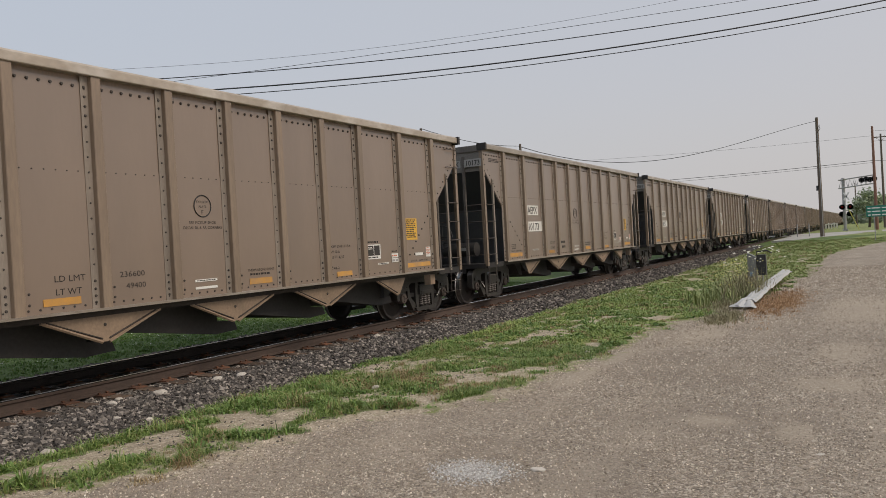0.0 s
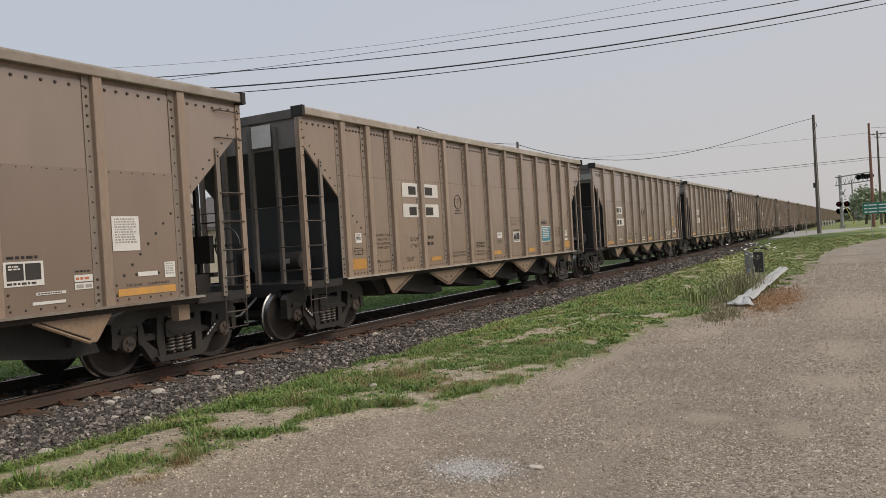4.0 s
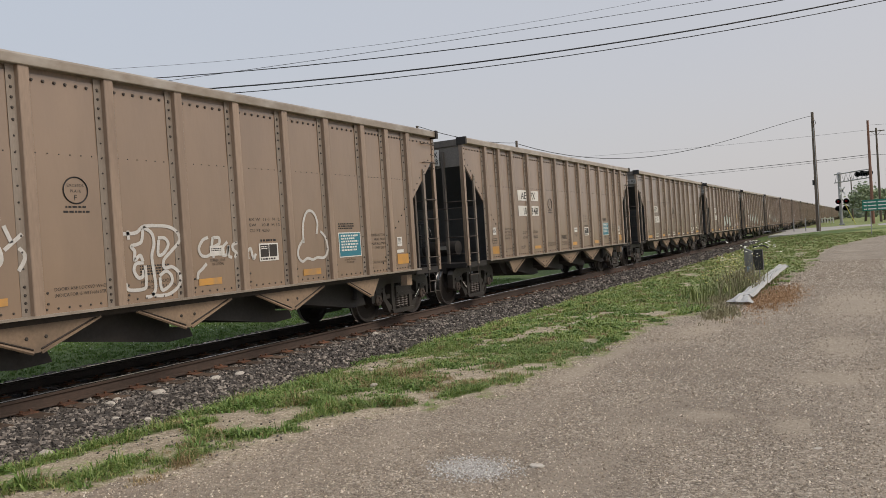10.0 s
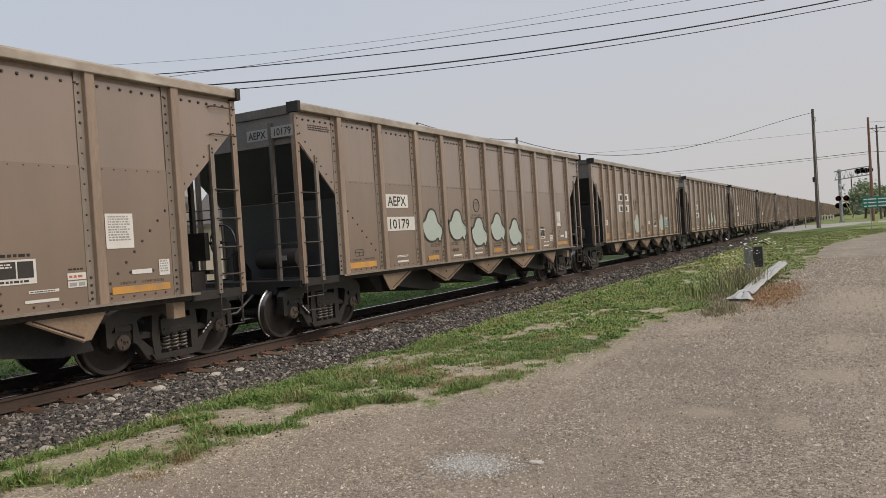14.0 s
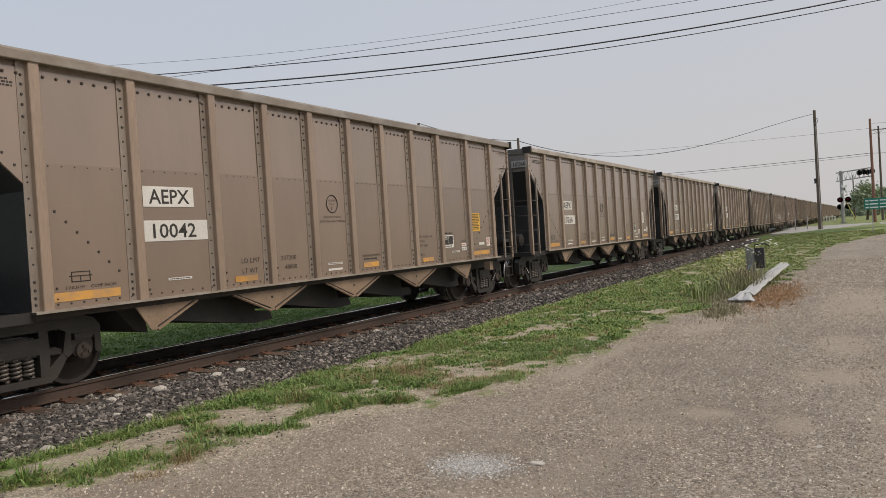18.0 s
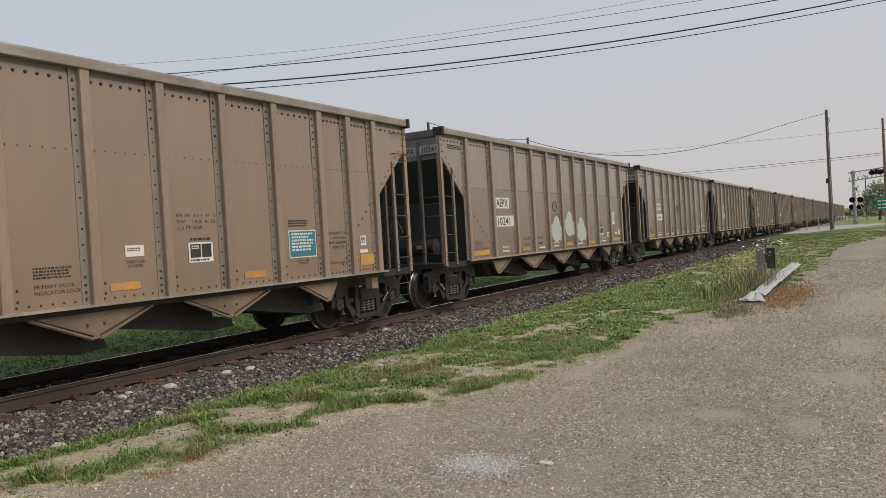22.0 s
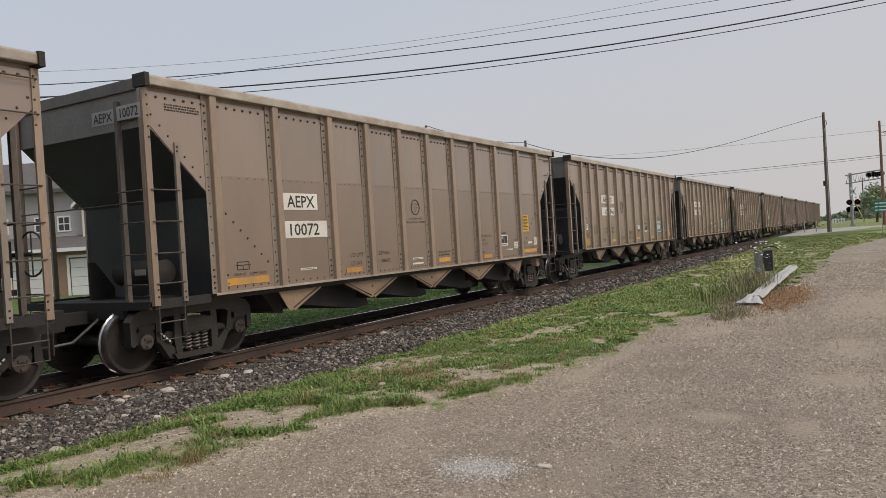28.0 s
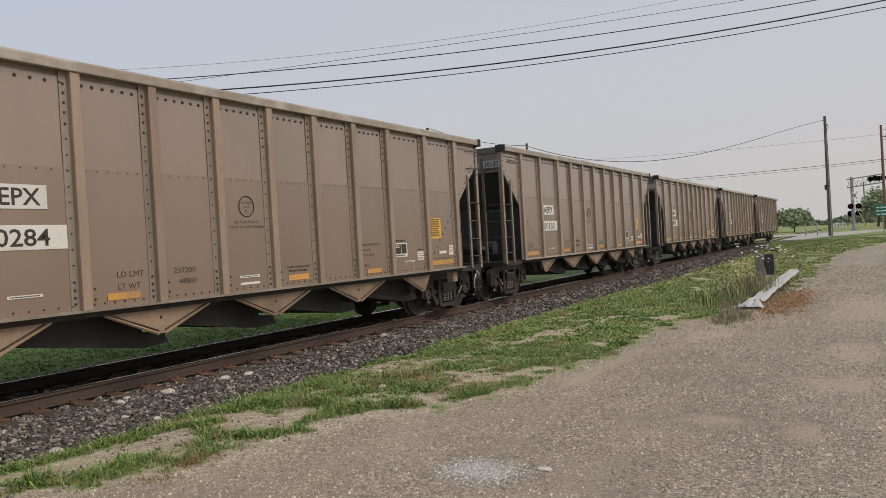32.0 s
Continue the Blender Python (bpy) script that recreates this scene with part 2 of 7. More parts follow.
M["faint"] = material("faded_lettering", (0.013, 0.011, 0.010), (0.027, 0.022, 0.019), rough=0.6, scale=9, fine=80, bump=0.0)
M["mint"] = material("mint_spray_paint", (0.47, 0.53, 0.48), (0.41, 0.47, 0.42), rough=0.5, scale=2, fine=20, bump=0.02)
M["spray_white"] = material("white_spray_paint", (0.62, 0.60, 0.57), (0.5, 0.48, 0.45), rough=0.5, scale=4, fine=30, bump=0.0)
M["spray_black"] = material("black_spray_paint", (0.035, 0.035, 0.035), (0.07, 0.06, 0.05), rough=0.5, scale=4, fine=30, bump=0.0)
M["spray_yellow"] = material("pale_yellow_spray_paint", (0.80, 0.70, 0.22), (0.72, 0.62, 0.2), rough=0.5, scale=4, fine=30, bump=0.0)
M["spray_red"] = material("faded_red_spray_paint", (0.32, 0.14, 0.10), (0.38, 0.24, 0.18), rough=0.5, scale=6, fine=30, bump=0.0)
# far rail: grease, plus the shadow under the train put into the colour
M["dark_rail"] = material("oily_shaded_rail_web", (0.05, 0.04, 0.034), (0.025, 0.021, 0.019), rough=0.8, scale=2, fine=45, bump=0.2)
M["rail"] = material("rusty_rail_web", (0.102, 0.067, 0.05), (0.06, 0.042, 0.033), rough=0.85, scale=2.0, fine=45, bump=0.25, stretch=(1, 0.35, 1),
                     dirt=(0.07, 0.05, 0.04), dirt_amount=0.5)
M["rail_top"] = material("worn_rail_head", (0.62, 0.60, 0.58), (0.48, 0.45, 0.43), rough=0.13, metal=1.0, scale=3, fine=50, bump=0.01, stretch=(1, 0.1, 1))
M["tie"] = material("weathered_tie", (0.16, 0.108, 0.075), (0.065, 0.045, 0.034), rough=0.92, scale=2, fine=40, bump=0.5, stretch=(0.3, 3, 3), rand=0.25)
M["tie_plate"] = material("rusty_tie_plate", (0.22, 0.095, 0.05), (0.085, 0.05, 0.036), rough=0.9, scale=7, fine=60, bump=0.3, rand=0.3)
M["stone"] = island_material("ballast_stone", (0.042, 0.037, 0.034), (0.135, 0.116, 0.101), (0.40, 0.35, 0.30))
M["pebble"] = island_material("limestone_pebble", (0.21, 0.17, 0.13), (0.42, 0.345, 0.265), (0.80, 0.71, 0.59))
M["chalk"] = island_material("white_chip", (0.36, 0.34, 0.31), (0.55, 0.525, 0.49), (0.76, 0.735, 0.70))
M["rock"] = material("pale_limestone", (0.58, 0.53, 0.47), (0.42, 0.37, 0.31), rough=0.9, scale=6, fine=40, bump=0.4, rand=0.12)
M["blade"] = island_material("grass_blade", (0.09, 0.16, 0.03), (0.19, 0.275, 0.06), (0.38, 0.39, 0.15), rough=0.5, fine=3)
M["weed"] = island_material("broad_weed_leaf", (0.09, 0.165, 0.035), (0.16, 0.265, 0.06), (0.27, 0.36, 0.11), rough=0.55, fine=5)
M["dry"] = island_material("dry_blade", (0.25, 0.175, 0.09), (0.36, 0.27, 0.14), (0.46, 0.37, 0.21), rough=0.8, fine=3)
M["mid_blade"] = island_material("soft_verge_blade", (0.15, 0.23, 0.05), (0.25, 0.33, 0.08), (0.44, 0.47, 0.17), rough=0.6, fine=1.5)
M["far_blade"] = island_material("short_far_blade", (0.175, 0.23, 0.06), (0.225, 0.28, 0.08), (0.31, 0.33, 0.115), rough=0.65, fine=0.6)
M["rust_grass"] = island_material("rusty_dead_grass", (0.30, 0.175, 0.09), (0.42, 0.255, 0.135), (0.52, 0.36, 0.21), rough=0.85, fine=3)
M["bush"] = island_material("pale_bush_leaf", (0.17, 0.21, 0.07), (0.26, 0.30, 0.11), (0.40, 0.42, 0.19), rough=0.6, fine=4)
M["twig"] = island_material("brown_twig", (0.20, 0.17, 0.10), (0.28, 0.25, 0.14), (0.34, 0.33, 0.20), rough=0.8, fine=3)
# blades beyond the track, darkened in colour to hold the train's shade
M["shade_lawn_blade"] = island_material("shade_lawn_blade", (0.08, 0.155, 0.027), (0.125, 0.22, 0.04), (0.22, 0.30, 0.085), rough=0.65, fine=3)
M["flower"] = island_material("small_blossom", (0.65, 0.65, 0.50), (0.75, 0.75, 0.66), (0.8, 0.8, 0.74), rough=0.7)
M["yflower"] = island_material("yellow_blossom", (0.5, 0.46, 0.1), (0.6, 0.56, 0.16), (0.7, 0.68, 0.4), rough=0.7)
# both leaf colours are paled to carry the haze of distance
M["leaf"] = island_material("hazed_tree_leaf", (0.23, 0.28, 0.165), (0.285, 0.335, 0.20), (0.35, 0.40, 0.255), rough=0.6, fine=0.7)
M["far_leaf"] = island_material("hazy_leaf", (0.13, 0.16, 0.11), (0.17, 0.20, 0.14), (0.21, 0.24, 0.17), rough=0.7, fine=0.7)
M["bark"] = material("bark", (0.13, 0.10, 0.075), (0.07, 0.055, 0.04), rough=0.9, scale=3, fine=20, bump=0.6)
M["pole"] = material("weathered_pole_wood", (0.17, 0.135, 0.105), (0.095, 0.075, 0.06), rough=0.9, scale=1.5, fine=18, bump=0.3, stretch=(4, 4, 0.25), rand=0.15)
M["pole_red"] = material("reddish_pole_wood", (0.26, 0.13, 0.09), (0.15, 0.085, 0.06), rough=0.9, scale=1.5, fine=18, bump=0.3, stretch=(4, 4, 0.25))
M["wire"] = material("black_cable", (0.03, 0.03, 0.032), rough=0.6, bump=0.0)
M["alu"] = material("galvanised_steel", (0.42, 0.42, 0.42), (0.32, 0.32, 0.32), rough=0.5, metal=0.5, scale=4, fine=30, bump=0.05)
M["blackmetal"] = material("black_painted_metal", (0.025, 0.025, 0.027), (0.04, 0.04, 0.042), rough=0.5, scale=4, fine=30, bump=0.03)
M["green_sign"] = material("green_sign_face", (0.02, 0.22, 0.16), (0.02, 0.18, 0.135), rough=0.4, scale=3, fine=30, bump=0.0)
M["siding_grey"] = material("grey_vinyl_siding", (0.50, 0.465, 0.43), (0.45, 0.415, 0.385), rough=0.6, scale=1, fine=20, bump=0.03)
M["siding_light"] = material("beige_vinyl_siding", (0.80, 0.70, 0.585), (0.74, 0.645, 0.535), rough=0.6, scale=1, fine=20, bump=0.03)
M["post_paint"] = material("worn_post_paint", (0.17, 0.145, 0.122), (0.10, 0.088, 0.078), rough=0.6, scale=2, fine=25, bump=0.06, stretch=(1, 1, 0.3), dirt=(0.25, 0.19, 0.14), dirt_amount=0.4)
M["brick"] = material("tan_brick_veneer", (0.36, 0.235, 0.165), (0.30, 0.195, 0.138), rough=0.85, scale=3, fine=30, bump=0.1)
M["roof"] = material("grey_shingle", (0.16, 0.145, 0.14), (0.10, 0.095, 0.09), rough=0.9, scale=3, fine=25, bump=0.3)
M["trim"] = material("white_trim", (0.88, 0.86, 0.83), (0.82, 0.80, 0.77), rough=0.5, scale=2, fine=20, bump=0.02)
M["glass"] = material("dark_pane", (0.05, 0.055, 0.06), (0.04, 0.045, 0.05), rough=0.08, scale=1, fine=5, bump=0.0)
M["asphalt"] = material("pale_road_asphalt", (0.42, 0.40, 0.375), (0.34, 0.325, 0.305), rough=0.9, scale=0.5, fine=30, bump=0.2)
M["concrete"] = material("weathered_concrete", (0.56, 0.56, 0.55), (0.36, 0.36, 0.355), rough=0.85, scale=3, fine=25, bump=0.3,
                         dirt=(0.2, 0.2, 0.19), dirt_scale=3, dirt_amount=0.5)
M["box_grey"] = material("weathered_grey_wood", (0.29, 0.295, 0.285), (0.16, 0.163, 0.157), rough=0.85, scale=3, fine=30, bump=0.3, stretch=(3, 3, 0.4))
M["blue_tag"] = material("blue_tag", (0.25, 0.36, 0.48), (0.2, 0.3, 0.42), rough=0.5, bump=0.0)


def glow_material(name, color, strength):
    m = bpy.data.materials.new(name)
    m.use_nodes = True
    b = m.node_tree.nodes["Principled BSDF"]
    b.inputs["Base Color"].default_value = (*color, 1)
    b.inputs["Emission Color"].default_value = (*color, 1)
    b.inputs["Emission Strength"].default_value = strength
    return m


M["red_lamp"] = glow_material("red_signal_lens", (0.40, 0.02, 0.02), 0.05)


# ---- mesh helpers ----
def box(bm, x0, x1, y0, y1, z0, z1):
    v = [bm.verts.new(p) for p in ((x0, y0, z0), (x1, y0, z0), (x1, y1, z0), (x0, y1, z0), (x0, y0, z1), (x1, y0, z1), (x1, y1, z1), (x0, y1, z1))]
    for f in ((3, 2, 1, 0), (4, 5, 6, 7), (0, 1, 5, 4), (1, 2, 6, 5), (2, 3, 7, 6), (3, 0, 4, 7)):
        bm.faces.new([v[i] for i in f])


def prism(bm, poly, a0, a1, axis="x"):
    """Extrude a polygon of two coordinates along an axis. axis x: poly is (y, z); y: (x, z); z: (x, y)."""
    def at(p, a):
        return (a, p[0], p[1]) if axis == "x" else (p[0], a, p[1]) if axis == "y" else (p[0], p[1], a)
    lo, hi = [bm.verts.new(at(p, a0)) for p in poly], [bm.verts.new(at(p, a1)) for p in poly]
    k = len(poly)
    bm.faces.new(lo[::-1])
    bm.faces.new(hi)
    for i in range(k):
        j = (i + 1) % k
        bm.faces.new((lo[i], lo[j], hi[j], hi[i]))


def tube(bm, pts, r, n=6, r2=None):
    """A round bar along points."""
    rings = []
    pts = [Vector(p) for p in pts]
    for i, p in enumerate(pts):
        d = (pts[min(i + 1, len(pts) - 1)] - pts[max(i - 1, 0)]).normalized()
        side = d.cross(Vector((0, 0, 1)) if abs(d.z) < 0.95 else Vector((1, 0, 0))).normalized()
        up = side.cross(d)
        rr = r if r2 is None else r + (r2 - r) * i / (len(pts) - 1)
        rings.append([bm.verts.new(p + rr * (math.cos(2 * math.pi * k / n) * side + math.sin(2 * math.pi * k / n) * up)) for k in range(n)])
    for a, b in zip(rings, rings[1:]):
        for k in range(n):
            bm.faces.new((a[k], a[(k + 1) % n], b[(k + 1) % n], b[k]))
    bm.faces.new(rings[0][::-1])
    bm.faces.new(rings[-1])


def lathe_x(bm, prof, n=32, mat=None):
    """Turn a profile of (x, radius) round the x axis."""
    rings = [[bm.verts.new((x, r * math.cos(2 * math.pi * k / n), r * math.sin(2 * math.pi * k / n))) for k in range(n)] for x, r in prof]
    for i, (a, b) in enumerate(zip(rings, rings[1:])):
        for k in range(n):
            f = bm.faces.new((a[k], a[(k + 1) % n], b[(k + 1) % n], b[k]))
            if mat:
                f.material_index = mat[i]
    bm.faces.new(rings[0][::-1])
    bm.faces.new(rings[-1])


def mesh_from(name, bm, mats, smooth=False, bevel=0.0):
    if bevel:
        bmesh.ops.bevel(bm, geom=[e for e in bm.edges if e.is_manifold and e.calc_face_angle(0) > 0.6], offset=bevel, segments=1, affect="EDGES", clamp_overlap=True)
    bmesh.ops.recalc_face_normals(bm, faces=bm.faces)
    me = bpy.data.meshes.new(name)
    if smooth:
        for f in bm.faces:
            f.smooth = True
        for e in bm.edges:
            if e.is_manifold and e.calc_face_angle(0) > 0.7:
                e.smooth = False
    bm.to_mesh(me)
    bm.free()
    for m in (mats if isinstance(mats, (list, tuple)) else [mats]):
        me.materials.append(m)
    return me


def part(name, bm, mat, parent, label="", at=None, bevel=0.0, smooth=False):
    """One mesh object under a thing or a part; bm may be a finished mesh."""
    me = bm if isinstance(bm, bpy.types.Mesh) else mesh_from(name, bm, mat, smooth, bevel)
    ob = new(name, me)
    ob.parent = parent
    if at is not None:
        ob.matrix_basis = at
    return tagged(ob, label)


def thing(name, bm, mat, label, category, at=None, group="", kind="", bevel=0.0, smooth=False):
    me = bm if isinstance(bm, bpy.types.Mesh) else (mesh_from(name, bm, mat, smooth, bevel) if bm is not None else None)
    ob = new(name, me)
    if at is not None:
        ob.matrix_basis = at
    return tagged(ob, label, category, group, kind)


def raw_mesh(name, verts, faces, mats, mat_index=None):
    """A big mesh from numpy arrays; faces of one size."""
    me = bpy.data.meshes.new(name)
    verts, faces = np.asarray(verts, dtype=np.float32), np.asarray(faces, dtype=np.int32)
    k = faces.shape[1]
    me.vertices.add(len(verts))
    me.vertices.foreach_set("co", verts.ravel())
    me.loops.add(faces.size)
    me.loops.foreach_set("vertex_index", faces.ravel())
    me.polygons.add(len(faces))
    me.polygons.foreach_set("loop_start", np.arange(0, faces.size, k, dtype=np.int32))
    for m in (mats if isinstance(mats, (list, tuple)) else [mats]):
        me.materials.append(m)
    if mat_index is not None:
        me.polygons.foreach_set("material_index", np.asarray(mat_index, dtype=np.int32))
    me.polygons.foreach_set("use_smooth", np.zeros(len(faces), dtype=bool))
    me.update(calc_edges=True)
    me.validate()
    return me


# ---- the ground ----
def smooth_step(a, b, v):
    q = np.clip((v - a) / (b - a), 0, 1)
    return q * q * (3 - 2 * q)


EDGE_Y = np.array([-40, 3.0, 3.67, 4.29, 4.83, 5.48, 5.96, 6.51, 6.88, 7.23, 7.92, 8.48, 9.54, 10.90, 14.5, 16.3, 26.0, 30.0, 45.0, 51.0, 61.0, 66.0, 92.0])
EDGE_X = np.array([3.2, 4.1, 4.54, 4.82, 4.86, 5.03, 5.06, 5.24, 5.59, 5.82, 6.13, 6.32, 6.32, 6.47, 6.5, 6.95, 7.7, 8.2, 8.0, 8.5, 10.1, 11.3, 20.0])
LOT, CROSS = -0.25, -0.02


def ground_z(x, y):
    """Height of the ground sheet: the lot, a low verge, the track bed's dip, and the rise to the road crossing."""
    x, y = np.asarray(x, float), np.asarray(y, float)
    z = LOT + (CROSS - LOT) * smooth_step(45, 90, y)
    bed = smooth_step(3.4, 2.2, np.abs(x))
    z = z - 0.12 * bed
    edge = np.interp(y, EDGE_Y, EDGE_X)
    verge = np.exp(-((x - 0.5 * (edge + 2.8)) / 1.2) ** 2)
    z = z + 0.035 * verge
    far = smooth_step(-3.5, -9, x)
    near = (np.abs(x) < 40) & (y > 0) & (y < 60)
    return z + 0.12 * far + near * (0.006 * np.sin(x * 2.1 + 1.3 * np.sin(y * 0.9)) + 0.006 * np.sin(y * 1.7 + x))


def grid_axis(parts):
    out = []
    for a, b, n in parts:
        out += list(np.linspace(a, b, n, endpoint=False))
    return np.array(out + [parts[-1][1]])


gx = grid_axis([(-3000, -200, 12), (-200, -40, 16), (-40, -3, 60), (-3, 2.2, 20), (2.2, 9.5, 90), (9.5, 16, 40), (16, 60, 30), (60, 3000, 14)])
gy = grid_axis([(-3000, -60, 14), (-60, 2, 40), (2, 22, 180), (22, 50, 100), (50, 140, 80), (140, 500, 30), (500, 4000, 14)])
GX, GY = np.meshgrid(gx, gy)
rng = np.random.default_rng(4)
GZ = ground_z(GX, GY)
nx, ny = len(gx), len(gy)
gi = np.arange(nx * ny).reshape(ny, nx)
gf = np.stack([gi[:-1, :-1], gi[:-1, 1:], gi[1:, 1:], gi[1:, :-1]], -1).reshape(-1, 4)


def patchy(x, y, seed, scale=1.0):
    """A soft noise from 0 to 1."""
    return np.array([0.5 + 0.5 * noise.fractal(Vector((a * scale + seed, b * scale, seed)), 1.0, 2.0, 3) for a, b in zip(x, y)])


# the verge near the lot: runs of thick grass, of bare sand and of withered grass, each from one end to the other with its half width
TUFTS = [(3.11, 4.44, 3.17, 5.48, 0.18), (3.04, 3.76, 3.11, 4.15, 0.12), (4.13, 3.82, 4.14, 4.40, 0.14), (4.51, 4.44, 4.54, 5.01, 0.12), (4.29, 5.03, 3.49, 5.83, 0.11), (2.64, 6.16, 3.16, 6.30, 0.12), (3.24, 6.32, 4.22, 7.73, 0.17), (2.65, 6.98, 3.33, 7.89, 0.24), (1.36, 8.58, 3.42, 8.53, 0.22), (4.45, 5.40, 4.87, 5.87, 0.09), (4.61, 6.16, 4.73, 7.03, 0.13), (4.62, 5.12, 4.69, 5.18, 0.04), (3.73, 6.76, 5.16, 7.24, 0.16), (2.43, 9.83, 2.90, 10.48, 0.20), (3.82, 8.01, 4.93, 8.26, 0.20), (4.11, 8.68, 4.62, 9.94, 0.26), (3.52, 10.58, 4.19, 12.28, 0.30), (5.62, 8.06, 6.02, 8.89, 0.13), (5.54, 7.65, 5.83, 8.12, 0.08), (5.34, 9.82, 6.15, 10.97, 0.22), (2.83, 13.77, 5.54, 14.79, 0.40), (5.56, 12.99, 6.22, 13.19, 0.25), (6.03, 9.05, 6.16, 9.23, 0.04), (3.83, 3.61, 4.07, 3.75, 0.07), (4.39, 3.55, 4.91, 4.00, 0.05), (2.00, 9.48, 2.96, 9.14, 0.12)]
SANDY = [(3.32, 3.61, 3.38, 4.14, 0.10), (3.59, 4.12, 3.84, 5.21, 0.08), (3.81, 5.62, 4.02, 5.91, 0.07), (4.02, 5.91, 4.51, 6.48, 0.09), (4.30, 6.15, 4.49, 6.31, 0.08), (4.81, 7.39, 5.44, 7.68, 0.12), (5.31, 8.81, 5.33, 8.94, 0.08), (4.98, 12.22, 5.42, 12.76, 0.20), (4.89, 9.99, 5.15, 10.23, 0.08), (3.76, 9.05, 4.12, 9.26, 0.10)]
WITHERED = [(2.78, 5.71, 3.30, 5.75, 0.10), (4.63, 4.47, 4.69, 4.81, 0.07), (3.98, 8.87, 5.00, 8.58, 0.20), (5.34, 8.00, 5.53, 8.40, 0.12), (3.86, 8.21, 4.07, 8.46, 0.12), (4.61, 4.07, 4.74, 4.19, 0.08)]


def runs_at(x, y, runs):
    """1 on the middle line of the nearest run, falling off across its width."""
    best = np.zeros(np.shape(x))
    for x0, y0, x1, y1, r in runs:
        q = np.clip(((x - x0) * (x1 - x0) + (y - y0) * (y1 - y0)) / ((x1 - x0) ** 2 + (y1 - y0) ** 2 + 1e-6), 0, 1)
        best = np.maximum(best, np.exp(-((x - x0 - q * (x1 - x0)) ** 2 + (y - y0 - q * (y1 - y0)) ** 2) / (1.3 * r) ** 2))
    return best


def green_at(x, y):
    """How thickly grass grows on the verge: long patches along the track, thin near the lot's near end."""
    x, y = np.asarray(x, float), np.asarray(y, float)
    g = patchy(x * 1.3, y * 0.6, 3.3, 1.1) + 0.62 * (patchy(x, y, 8.7, 2.6) - 0.5) + 0.45 * (patchy(x, y, 5.1, 7.0) - 0.5)
    fine = 0.30 * (patchy(x, y, 8.7, 3.4) - 0.5) + 0.34 * (patchy(x, y, 5.1, 9.0) - 0.5)
    near = 0.375 + 1.35 * fine + 0.31 * runs_at(x, y, TUFTS) - 0.16 * runs_at(x, y, SANDY) + 0.04 * runs_at(x, y, WITHERED) + 0.05 * smooth_step(6, 9, y)
    far = g + 0.235
    q = smooth_step(9.5, 12.5, y)
    return near * (1 - q) + far * q


